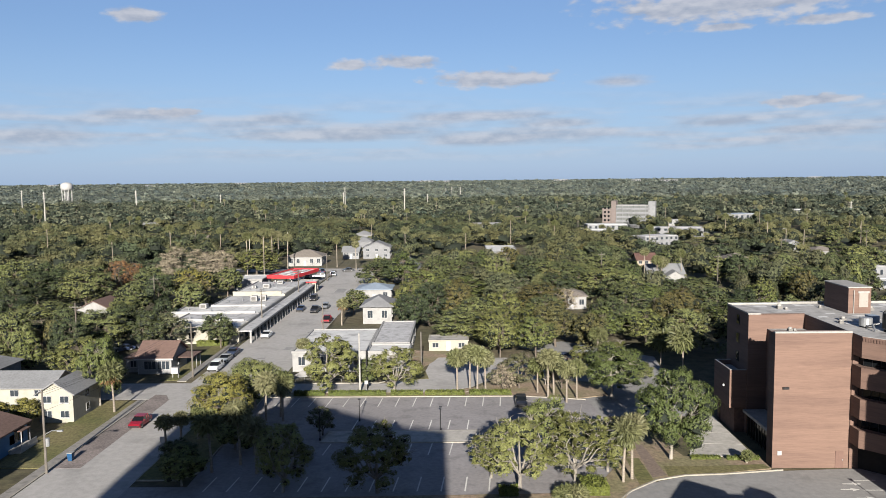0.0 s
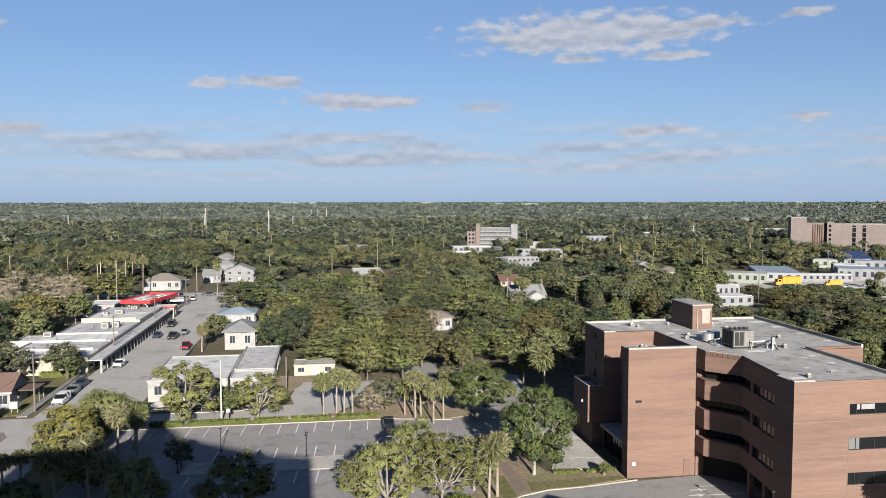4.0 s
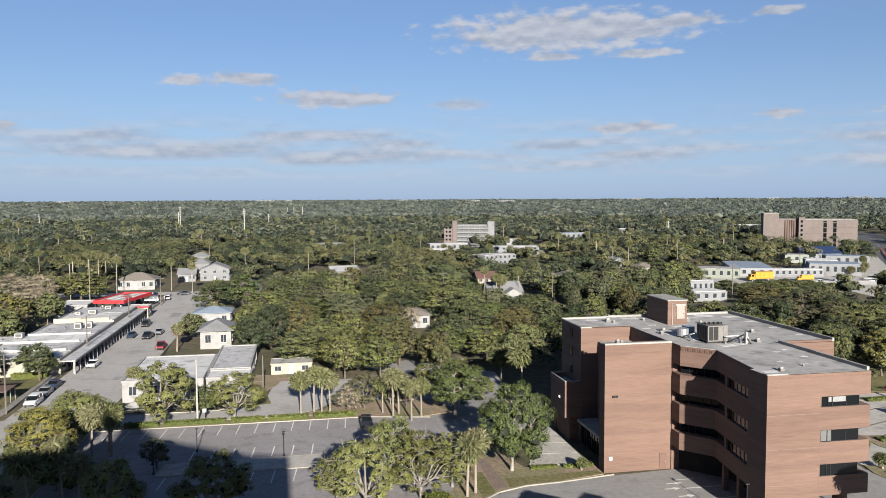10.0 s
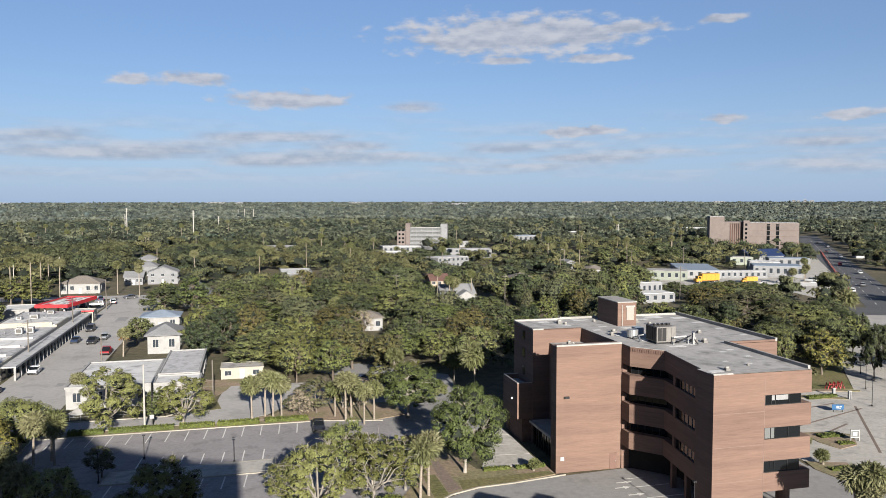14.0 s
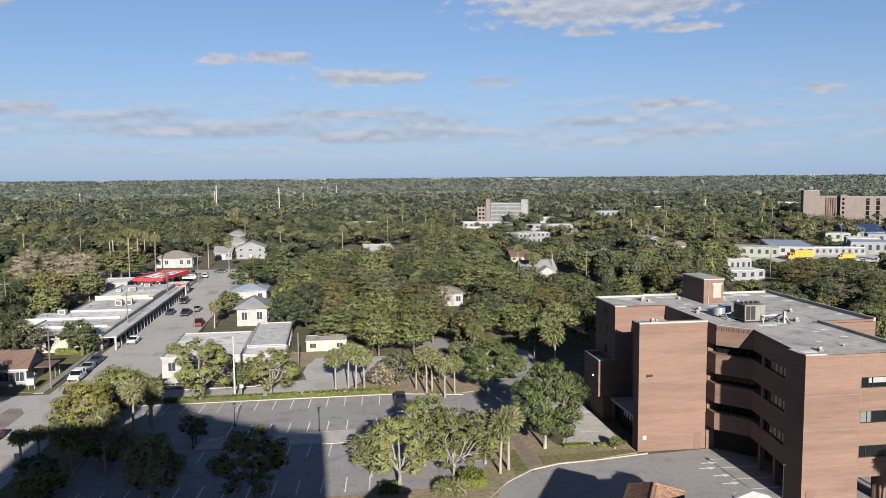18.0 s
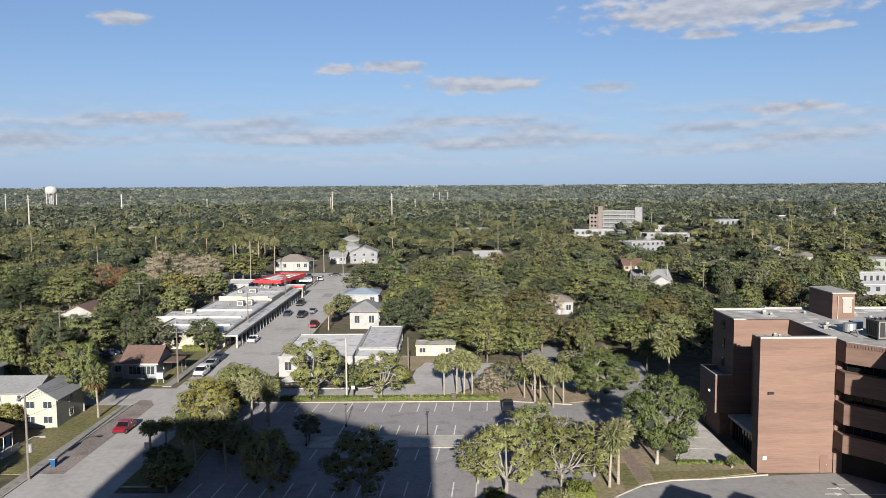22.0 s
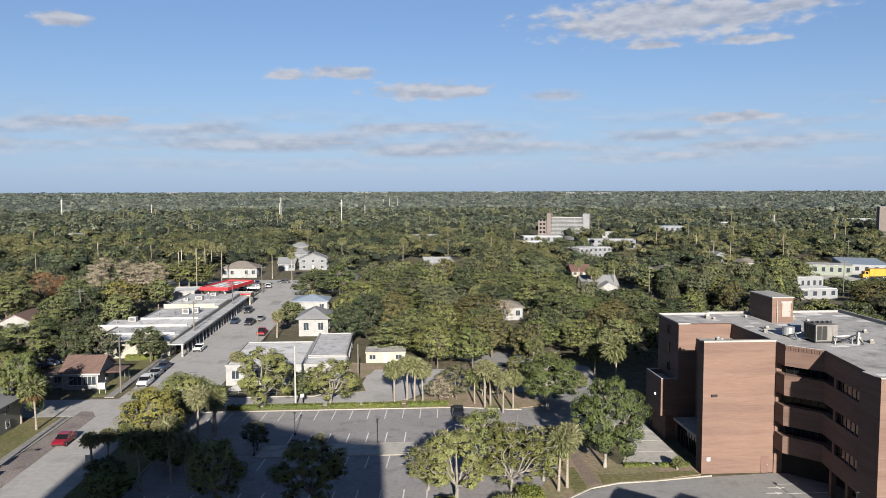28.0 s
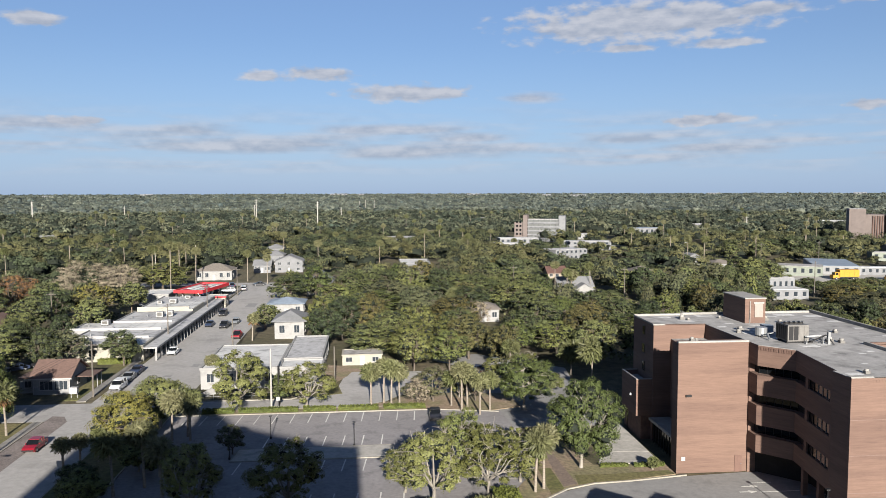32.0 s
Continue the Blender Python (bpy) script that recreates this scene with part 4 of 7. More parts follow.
def build_tower():
    """The tall building at whose top the camera stands, with its shadow over the lot."""
    t = thing("tower_building", "tall stucco tower with a sloping roof and balcony", "tower")
    m = Mesh()
    prof = [(1.3, -0.1), (1.3, 35.2), (-4.4, 35.8), (-17.3, 39.0), (-23.2, 43.4), (-23.3, 37.6), (-37.1, 37.6), (-37.1, -0.1)]
    n = len(prof)
    vs = [(x, -1.0, z) for x, z in prof] + [(x, -26.0, z) for x, z in prof]
    m.add(vs, [tuple(range(n)), tuple(range(2 * n - 1, n - 1, -1))] + [((i + 1) % n, i, n + i, n + (i + 1) % n) for i in range(n)])
    part("wall", m, BEIGE, t)
    part("balcony_slab", box(-2.2, 1.2, -1.0, 0.9, 33.1, 33.3), CONCRETE, t)
    return t


build_tower()


TILEMESH = Mesh().tube([(0, 0, 0), (0.45, 0, 0.03)], [0.135, 0.105], 6).data("roof_tile")
TILEMESH.materials.append(TILE)


def build_gatehouse():
    g = thing("tiled_building", "low stucco building with a terracotta tile hip roof", "building")
    part("wall", box(28.9, 33.9, 41, 42, -0.1, 7.0), BEIGE, g)
    for px, py, pz, turn, n in ((25.8, 65.1, -1.6, -28, 10), (5.0, 64.6, -1.7, -28, 8)):
        h = thing("tiled_pavilion", "stucco pavilion with a terracotta tile hip roof", "building", "tiled pavilions", at=(px, py, pz), turn=turn)
        w = n * 0.49
        part("wall", box(0.4, w - 0.4, -8.6, -0.4, -0.1, 8.5), BEIGE, h)
        part("roof", hip_roof(0, w, -9, 0, 8.5, 10.05, 0), TILE, h, "terracotta tile hip roof")
        for side in (0, 1):
            for i in range(18):
                y = -0.25 - 0.5 * i
                k = min(1.0, min(-y, 9 + y) / (w / 2))
                x0, x1 = (0, w / 2 * k) if side == 0 else (w, w - w / 2 * k)
                a, e = Vector((x0, y, 8.66)), Vector((x1, y, 8.66 + 1.42 * k))
                turned = Vector((1, 0, 0)).rotation_difference(e - a).to_matrix().to_4x4()
                for j in range(int((e - a).length / 0.42)):
                    tile = new("roof_tile", TILEMESH)
                    tile.parent = h
                    tile.matrix_basis = Matrix.Translation(a + (e - a).normalized() * 0.42 * j) @ turned
        part("ridge_cap", Mesh().tube([(w / 2, -w / 2, 10.08), (w / 2, -9 + w / 2, 10.08)], [0.14, 0.14], 6), TILE, h)
        for x, y in ((0, 0), (w, 0), (0, -9), (w, -9)):
            part("hip_cap", Mesh().tube([(x, y, 8.7), (w / 2, -w / 2 if y == 0 else -9 + w / 2, 10.08)], [0.13, 0.13], 6), TILE, h)
    part("parapet", box(27.6, 35.2, 57.6, 58.1, 6.0, 8.45), STUCCO, g, "white stucco parapet")
    gable = Mesh()
    front = [(32.0, 8.45), (35.0, 8.45), (35.0, 8.6), (33.5, 9.1), (32.0, 8.6)]
    gable.add([(x, 57.5, z) for x, z in front] + [(x, 58.2, z) for x, z in front], [(0, 1, 2, 3, 4), (9, 8, 7, 6, 5), (1, 6, 7, 2), (2, 7, 8, 3), (3, 8, 9, 4), (4, 9, 5, 0), (0, 5, 6, 1)])
    part("gable", gable, STUCCO, g, "white stucco gable")
    part("wall", box(28.8, 35.0, 46, 57.6, -0.1, 7.6), STUCCO, g)


build_gatehouse()

# left side of the street
house("cream two-storey house with grey shingle roof", -61.7, -56.6, 110.3, 119.0, 4.4, 6.0, CREAM, SHINGLEGREY, axis="y", floors=2, wins=2, door=False)
house("cream two-storey house wing with grey roof", -84.0, -61.7, 113.8, 121.0, 4.4, 5.9, CREAM, SHINGLEGREY, axis="x", floors=2, wins=6)
house("grey-roofed house behind the cream house", -86.0, -76.0, 123.0, 131.0, 4.5, 6.8, STUCCO, SHINGLEGREY, "hip")
house("small blue clapboard house with brown roof", -72.0, -58.6, 91.5, 101.6, 3.0, 4.9, BLUEPAINT, SHINGLEBROWN, axis="y", wins=4)
porch = thing("porch", "white front porch of the blue house", "porch")
part("deck", box(-58.6, -57.0, 97.0, 101.2, -0.1, 0.5), CONCRETE, porch)
part("porch_roof", box(-58.6, -57.5, 98.4, 100.6, 2.5, 2.62), SHINGLEBROWN, porch)
for y in (98.5, 100.5):
    part("post", box(-57.7, -57.6, y - 0.05, y + 0.05, 0.5, 2.5), WHITEPAINT, porch)
for y in (97.2, 99.2):
    part("railing", box(-57.08, -57.03, y, y + 1.8, 0.5, 1.1), WHITEPAINT, porch)
for y in (97.4, 99.4):
    part("screen", box(-58.66, -58.6, y, y + 1.2, 1.0, 2.2), GLASSPALE, porch)
cot = house("white cottage with a brown shingle roof", -58.8, -52.6, 138.6, 146.5, 3.2, 5.3, GREYPAINT, SHINGLEBROWN, axis="x", wins=0, door=False)
for x in (-57.6, -55.1):
    window(cot, x, 138.6, 0.9, 2.1, 1.5, glass=GLASSPALE, mull=2)
for x in (-58.8, -52.72):
    part("corner_board", box(x, x + 0.12, 138.55, 138.6, 0, 3.2), WHITEPAINT, cot)
part("eave_board", box(-59.3, -52.1, 138.05, 138.13, 2.75, 3.0), WHITEPAINT, cot, "white eave board")
part("side_wing", box(-61.6, -58.8, 140.2, 144.5, -0.1, 2.6), GREYPAINT, cot)
part("wing_roof", box(-61.9, -58.8, 139.8, 144.9, 2.6, 2.78), SHINGLEBROWN, cot)
window(cot, -60.8, 140.2, 1.0, 1.1, 1.1, glass=GLASSPALE)
part("porch_roof", box(-52.6, -49.4, 141.0, 146.0, 2.5, 2.66), SHINGLEBROWN, cot, "brown side porch roof")
for y in (141.3, 143.4, 145.6):
    part("porch_post", box(-49.75, -49.6, y, y + 0.15, 0, 2.5), WHITEPAINT, cot)
house("white gabled house with brown roof among trees", -96, -86, 190, 199, 3.2, 5.6, STUCCO, SHINGLEBROWN, axis="y")


def build_mall():
    spans = ((164.8, 172.6, 3.4, -61.5, ROOFWHITE), (172.6, 182.4, 3.5, -64.5, ROOFDARK), (182.4, 192.4, 3.6, -68.8, ROOFWHITE), (192.4, 210.2, 3.6, -62.5, ROOFDARK), (210.2, 224.0, 4.1, -62.0, ROOFWHITE), (224.0, 239.0, 3.7, -62.5, ROOFDARK))
    for i, (y0, y1, h, x0, rm) in enumerate(spans):
        s = thing("shop", "flat-roofed white shop in a row", "shop", "row of shops")
        part("wall", box(x0, -47.6, y0, y1 - 0.02, -0.1, h), CREAM if i in (0, 4) else STUCCO, s)
        part("roof", box(x0 + 0.25, -48.0, y0 + 0.35, y1 - 0.05, h, h + 0.06), rm, s)
        part("parapet", box(x0, -48.6 if i else -51.0, y0, y0 + 0.35, h, h + (0.75 if i == 4 else 0.5)), CREAM if i == 4 else WHITEPAINT, s, "white raised parapet")
        part("parapet", box(x0, x0 + 0.25, y0 + 0.35, y1 - 0.02, h, h + 0.3), STUCCO, s)
        part("walkway_roof", box(-47.6, -44.9, y0, y1 - 0.02, 2.62, 2.86), ROOFDARK, s, "grey flat walkway roof")
        part("fascia", box(-44.9, -44.8, y0, y1 - 0.02, 2.5, 2.92), WHITEPAINT, s)
        n = max(2, round((y1 - y0) / 3.2))
        for k in range(n):
            y = y0 + (y1 - y0) * (k + 0.5) / n
            w = part("shop_window", box(-47.6, -47.52, y - 1.2, y + 1.2, 0.3, 2.4), DARKMETAL, s)
            part("pane", box(-47.53, -47.49, y - 1.1, y + 1.1, 0.4, 2.3), GLASS, w)
            part("pilaster", box(-45.3, -44.9, y - 1.72, y - 1.42, 0, 2.62), STUCCO, s)
        part("side_window", box(x0 + 3.0, x0 + 4.2, y0 - 0.05, y0, 1.2, 2.4), GLASS, s)
        for k in range(3):
            x, y = x0 + 2.5 + 3.1 * k, y0 + 1.6 + (2.3 * k + 1.7 * i) % (y1 - y0 - 3)
            v = part("roof_vent", Mesh().cyl(x, y, h + 0.06, h + 0.5, 0.16, 8), METAL, s)
            part("vent_cap", Mesh().cyl(x, y, h + 0.5, h + 0.58, 0.26, 8), METAL, v)
    for x, y, w, h, z in ((-64.0, 188.6, 1.7, 1.2, 3.66), (-54.2, 199.4, 1.6, 1.5, 3.66), (-52.0, 200.6, 1.5, 1.5, 3.66), (-56.4, 221.0, 1.9, 1.2, 4.16), (-59.4, 220.2, 1.2, 0.9, 4.16), (-55.0, 233.0, 1.6, 1.0, 3.76), (-58.0, 175.6, 1.2, 0.8, 3.56)):
        u = thing("roof_unit", "boxy white rooftop cooling unit", "air conditioner", "shop roof units")
        part("casing", box(x, x + w, y, y + w, z + 0.14, z + h), WHITEPAINT, u)
        for a in (0.1, w - 0.25):
            part("base_rail", box(x + a, x + a + 0.15, y, y + w, z, z + 0.14), DARKMETAL, u)
        f = part("grille", box(x + 0.25, x + w - 0.25, y - 0.03, y, z + 0.35, z + h - 0.2), ACGREY, u)
        for k in range(3):
            part("slat", box(x + 0.25, x + w - 0.25, y - 0.05, y - 0.03, z + 0.45 + 0.25 * k, z + 0.52 + 0.25 * k), DARKMETAL, f)


build_mall()


def build_canopy():
    c = thing("petrol_canopy", "bright red flat canopy with a pale top", "canopy", at=(-60.7, 243.0, 0), turn=-12)
    CX0, CX1, CY0, CY1 = 0.3, 9.0, 0.3, 20.4
    top, low = [(CX0, CY0), (CX1, CY0), (CX1, CY1), (CX0, CY1)], 4.3
    part("deck", Mesh().prism(top, low + 0.1, 4.9), ROOFGREY, c)
    for x0, x1, y0, y1 in ((CX0 - 0.3, CX1 + 0.3, CY0 - 0.3, CY0), (CX0 - 0.3, CX1 + 0.3, CY1, CY1 + 0.3), (CX0 - 0.3, CX0, CY0, CY1), (CX1, CX1 + 0.3, CY0, CY1)):
        part("fascia", box(x0, x1, y0, y1, low, 5.3), REDMETAL, c, "bright red fascia")
    for k in range(3):
        x = CX0 + 1.2 + 2.7 * k
        for m in range(4):
            y = CY0 + 0.9 + 4.8 * m
            part("roof_panel", box(x, x + 1.5, y, y + 3.9, 4.9, 5.0), REDMETAL if (k + m) % 3 == 0 else ROOFWHITE, c)
    for x in (CX0 + 1.6, CX1 - 1.6):
        for i in range(3):
            y = CY0 + 2 + (CY1 - CY0 - 4) * i / 2
            part("column", box(x - 0.2, x + 0.2, y - 0.2, y + 0.2, 0, low + 0.1), WHITEPAINT, c)
    k = house("small cream kiosk with a red roof edge", -50.6, -44.6, 239.8, 245.6, 3.3, 3.5, CREAM, ROOFWHITE, "flat", wins=3, name="kiosk", category="kiosk")
    part("roof_trim", box(-50.9, -44.3, 239.45, 239.64, 3.2, 3.6), REDMETAL, k, "red roof edge")
    house("white flat-roofed station shop", -72, -63, 246, 258, 3.4, 3.7, STUCCO, ROOFWHITE, "flat", wins=3, name="shop", category="shop")


build_canopy()
house("white house with brown hip roof", -70, -56, 316, 327, 3.8, 6.4, STUCCO, SHINGLETAN, "hip", wins=5)
house("white two-storey gabled house", -42.4, -30.4, 344, 354, 5.0, 7.4, SHADEWHITE, SHINGLEGREY, "gable", "y", 2)
house("white house with grey roof", -51.4, -44.2, 343, 351, 3.4, 5.4, SHADEWHITE, SHINGLEGREY, "gable", "x", 1, 5)
house("pale house with grey hip roof", -52, -43, 383, 393, 4.4, 6.8, SHADEWHITE, SHINGLEGREY, "hip", "x", 1)
# right side of the street
house("cream stuccoed house with pale hip roof", -23.4, -16.4, 186.8, 197.0, 4.2, 6.4, STUCCO, SHINGLEGREY, "hip", "x", 1, 2, False, 0.7)
house("white flat-roofed corner building", -30.6, -17.0, 139.6, 160.6, 3.6, 3.9, STUCCO, ROOFWHITE, "flat", wins=4, name="building", category="building")
house("low white front wing of the corner building", -16.8, -9.2, 139.9, 146.0, 3.5, 3.8, STUCCO, ROOFWHITE, "flat", wins=2, name="building", category="building")
house("white flat-roofed shop annex", -16.6, -9.6, 146.4, 169.0, 3.7, 4.0, STUCCO, ROOFDARK, "flat", wins=2, door=False, name="building", category="building")
house("low pale garage shed", -6.2, 1.8, 156.5, 162.0, 2.1, 2.25, CREAM, ROOFGREY, "flat", wins=3, name="shed", category="shed")
house("white house with pale blue-grey roof behind oaks", -29.4, -19.6, 222, 231, 3.4, 4.9, STUCCO, PALEBLUE, "hip")
house("long white house with grey roof", -22, -14, 263, 284, 4.0, 6.6, STUCCO, SHINGLEGREY, "gable", "y")
house("pale house half hidden by oaks", 24, 34, 206, 215, 3.4, 5.4, STUCCO, SHINGLETAN, "hip", "x", 1, 4)
house("low grey-roofed house behind the brick building", 72, 82, 196, 205, 3.0, 4.6, SHADEWHITE, SHINGLEGREY, "hip", "x", 1, 3)
house("white gabled house with grey roof", 62, 73.5, 253, 262, 3.6, 6.2, STUCCO, SHINGLEGREY, "gable", "x", 1, 4)
house("white front wing of the gabled house", 66.5, 72.5, 248.6, 252.4, 3.0, 4.8, STUCCO, SHINGLEGREY, "gable", "y", 1, 2, False)
house("cream house with red-brown tile roof", 66, 73, 287, 295, 4.6, 6.6, BEIGE, TILERED, "gable", "x", 2)
house("small grey-roofed house among trees", 150, 158, 359, 368, 3.2, 5.2, SHADEWHITE, SHINGLEGREY, "gable", "y")
house("low grey-roofed house among trees", 132, 143, 293, 302, 3.0, 4.6, SHADEWHITE, SHINGLEGREY, "hip", "x", 1, 4)
house("low tan-roofed house among oaks", 150, 160, 330, 339, 3.0, 4.8, STUCCO, SHINGLETAN, "hip", "x", 1, 4)
house("white house with tan hip roof", 100.5, 111, 293, 303, 3.4, 5.8, STUCCO, SHINGLETAN, "hip", "x", 1, 5)
house("white flat-roofed long warehouse", 12, 25, 326, 352, 4.4, 4.8, SHADEWHITE, ROOFWHITE, "flat", wins=5, name="building", category="building")

# far blocks


def block(label, x0, x1, y0, y1, h, wall, floors, bays, turn=0, roof=None, name="apartment_block", sill=1.0, gap=0.6):
    """A slab building with a grid of real window recesses, turned about its front corner."""
    b = thing(name, label, "building", at=(x0, y0, ground_height(x0, y0)), turn=turn)
    OPEN.append((x0 - 3, x1 + 3, y0 - 7 - (x1 - x0) * abs(math.sin(radians(turn))), y1 + 1))
    LOW.append((x0 - 8, x1 + 8, y0 - 75, y0))
    w, d = x1 - x0, y1 - y0
    part("wall", box(0, w, 0, d, -1, h), wall, b)
    part("roof", box(0.3, w - 0.3, 0.3, d - 0.3, h, h + 0.15), roof or ROOFGREY, b)
    fh = h / floors
    for f in range(floors):
        for i in range(bays):
            s = w / bays
            a0, a1 = s * i + s * gap / 2, s * (i + 1) - s * gap / 2
            z0 = f * fh + fh * 0.35
            win = part("window", box(a0, a1, -0.1, 0.02, z0 - 0.12, z0), WHITEPAINT, b)
            part("pane", box(a0, a1, -0.06, 0.02, z0, z0 + fh * 0.45), GLASSPALE, win)
    return b


def build_white_tower():
    b = thing("apartment_tower", "white six-storey apartment block with balcony rows", "apartment block", at=(100, 541.6, 0), turn=-18)
    b.scale = (0.775, 0.83, 1.0)
    part("wall", box(10.5, 40, 1.5, 14, -1, 15.6), SHADEWHITE, b)
    part("stair_tower", box(8.0, 12.0, -0.5, 12, -1, 18.8), PINKTAN, b)
    part("stair_tower", box(40, 46, 0, 12, -1, 18.4), SHADEWHITE, b)
    part("wall", box(0, 8, 1, 12, -1, 13.5), PINKTAN, b)
    for f in range(5):
        z = 1.6 + f * 2.8
        part("balcony", box(12, 40, 0.0, 1.5, z, z + 1.0), SHADEWHITE, b)
        part("recess", box(12.2, 39.8, 1.3, 1.5, z + 1.0, z + 2.6), BLIND, b)
        for k in range(6):
            part("balcony_wall", box(12.5 + 5 * k, 12.8 + 5 * k, 0.2, 1.5, z + 1.0, z + 2.8), SHADEWHITE, b)
        for k in range(2):
            part("window", box(1.5 + 3.2 * k, 3.2 + 3.2 * k, 0.9, 1.0, z + 0.4, z + 1.7), GLASS, b)
    part("roof", box(10.5, 40, 1.6, 13.9, 15.6, 15.9), ROOFGREY, b)


build_white_tower()


def build_hospital():
    b = thing("hospital_block", "large pinkish-tan windowless block with dark vertical slots", "office block", at=(314.5, 488, 0), turn=-28.5)
    part("wall", box(0, 9.8, 0, 24, -1, 23.2), PINKTAN, b)
    part("wall", box(9.8, 22.4, 3, 24, -1, 19.6), PINKTAN, b)
    part("stair_tower", box(22.4, 26.4, 0, 8, -1, 20.6), PINKTAN, b)
    part("wall", box(26.4, 58.6, 1.0, 26, -1, 19.0), PINKTAN, b)
    for i in range(6):
        part("fin", box(14 + 1.4 * i, 14.6 + 1.4 * i, 2.4, 3.0, 2, 18.6), BRICKDK, b)
    for x in (37.8, 43.8):
        part("window_slot", box(x, x + 2.0, 0.8, 1.0, 1, 18.2), GLASS, b)
        for f in range(5):
            part("slot_floor", box(x, x + 2.0, 0.7, 0.8, 3.2 + 3.4 * f, 3.6 + 3.4 * f), PINKTAN, b)
    for f in range(6):
        part("window", box(23.5, 24.9, -0.1, 0.0, 2 + 3 * f, 3.6 + 3 * f), GLASS, b)
    for z in (5.4, 9.6, 13.8):
        part("joint", box(26.5, 58.5, 0.97, 1.0, z, z + 0.12), BRICKDK, b)
    part("roof", box(26.6, 58.4, 1.2, 25.8, 19.0, 19.2), ROOFGREY, b)
    part("roof", box(0.2, 9.6, 0.2, 23.8, 23.2, 23.4), ROOFGREY, b)


build_hospital()
block("long white two-storey motel building", 92.6, 113, 386, 398, 5.4, SHADEWHITE, 2, 7, roof=ROOFDARK, turn=24)
block("low white flat building with grey roof", 112, 146, 458, 470, 5.2, SHADEWHITE, 2, 9, roof=ROOFDARK, turn=-8)
block("low white flat-roofed building", 84, 110, 506, 520, 4.4, SHADEWHITE, 1, 7, roof=ROOFWHITE)
block("low white flat-roofed hall", 74, 90, 470, 480, 3.6, SHADEWHITE, 1, 6, roof=ROOFWHITE, turn=-10)
block("low pale green row building with grey roof", 168, 186, 310, 322, 4.0, PALEGREEN, 1, 6, roof=ROOFGREY, turn=-31)
block("low white house block", 128.6, 141, 238, 247, 3.2, SHADEWHITE, 1, 4, roof=ROOFWHITE, turn=3)
block("small white flat-roofed house", 133.5, 144, 252, 260, 5.4, SHADEWHITE, 1, 5, roof=ROOFDARK, turn=3)
block("white shop building with pale blue trim", 222, 243, 309, 325, 5.0, SHADEWHITE, 1, 7, roof=PALEBLUE, turn=-30, name="shop_building")
block("long low white building", 203, 224, 306, 312, 3.2, SHADEWHITE, 1, 8, roof=ROOFWHITE, turn=-14, name="shop_building")
block("low white shop annex building", 232, 246, 326, 338, 5.2, SHADEWHITE, 1, 5, roof=ROOFWHITE, turn=-30, name="shop_building")
house("long shop with dark blue pitched roof", 266, 288, 374, 388, 4.2, 7.4, SHADEWHITE, BLUEROOF, "gable", "x", 1, 6, name="shop_building", category="building")
block("white flat annex with blue trim", 262, 282, 352, 364, 4.6, SHADEWHITE, 1, 5, roof=PALEBLUE, turn=-28, name="shop_building")
block("pale green low flat building", 250, 262, 368, 378, 4.2, PALEGREEN, 1, 3, roof=ROOFGREY, turn=-20, name="shop_building")
block("low building with broad pale blue-grey roof", 186, 204, 312, 350, 3.6, GREYPAINT, 1, 5, roof=PALEBLUE, turn=-24, name="shop_building")
block("low blue-and-white filling station", 352, 372, 392, 402, 4.8, WHITEPAINT, 1, 4, roof=BLUEROOF, turn=-30, name="shop_building")
block("white shed with pale blue roof", 206, 232, 597, 612, 6, SHADEWHITE, 1, 5, roof=PALEBLUE, turn=20, name="warehouse")
block("long pale distant warehouse", 278, 310, 696, 712, 5, SHADEWHITE, 1, 6, roof=ROOFWHITE, turn=-20, name="warehouse")
for k, (x, y, w, d, h) in enumerate(((150, 560, 18, 12, 4), (420, 700, 60, 26, 7), (180, 470, 16, 12, 4), (205, 430, 16, 11, 4))):
    block("distant low pale building among trees", x, x + w, y, y + d, h, SHADEWHITE if k % 2 else GREYPAINT, 1, max(3, int(w / 4)), roof=ROOFWHITE if k % 3 else ROOFDARK, turn=-10 - 5 * (k % 4), name="distant_building")
for k, (x, y, w) in enumerate(((-150, 420, 18), (-60, 450, 14), (10, 520, 26), (40, 600, 18), (-20, 700, 22), (-110, 620, 16), (60, 820, 30), (5, 860, 20), (-230, 560, 20), (-180, 700, 22), (110, 900, 30), (260, 980, 34), (420, 1100, 50), (560, 1000, 50), (-60, 980, 26), (600, 860, 40))):
    house("distant low white house among trees", x, x + w * 0.7, y, y + 9, 3.2, 5.4, SHADEWHITE, SHINGLEGREY if k % 3 else SHINGLETAN, "hip" if k % 2 else "gable", wins=3, name="distant_house")
    OPEN.append((x - 2, x + w * 0.7 + 2, y - 4, y + 10))
    LOW.append((x - 6, x + w * 0.7 + 6, y - 45, y))

for k, (a, d, w, h) in enumerate(((-22, 3600, 40, 15), (-16, 4200, 60, 16), (-3, 4300, 90, 16), (-1, 4000, 30, 17), (7, 4100, 70, 16), (12.5, 3600, 40, 16), (14.5, 3500, 70, 15), (24, 4300, 60, 17), (33, 4400, 60, 17), (38, 4600, 18, 22), (38.3, 4600, 14, 20), (38.7, 4600, 16, 24), (39.1, 4600, 20, 20), (-28, 4100, 50, 16))):
    x, y = d * math.sin(math.radians(a)), d * math.cos(math.radians(a))
    block("pale building on the far skyline", x, x + w, y, y + 20, h, SHADEWHITE, 2, 4, turn=-a, name="skyline_building")


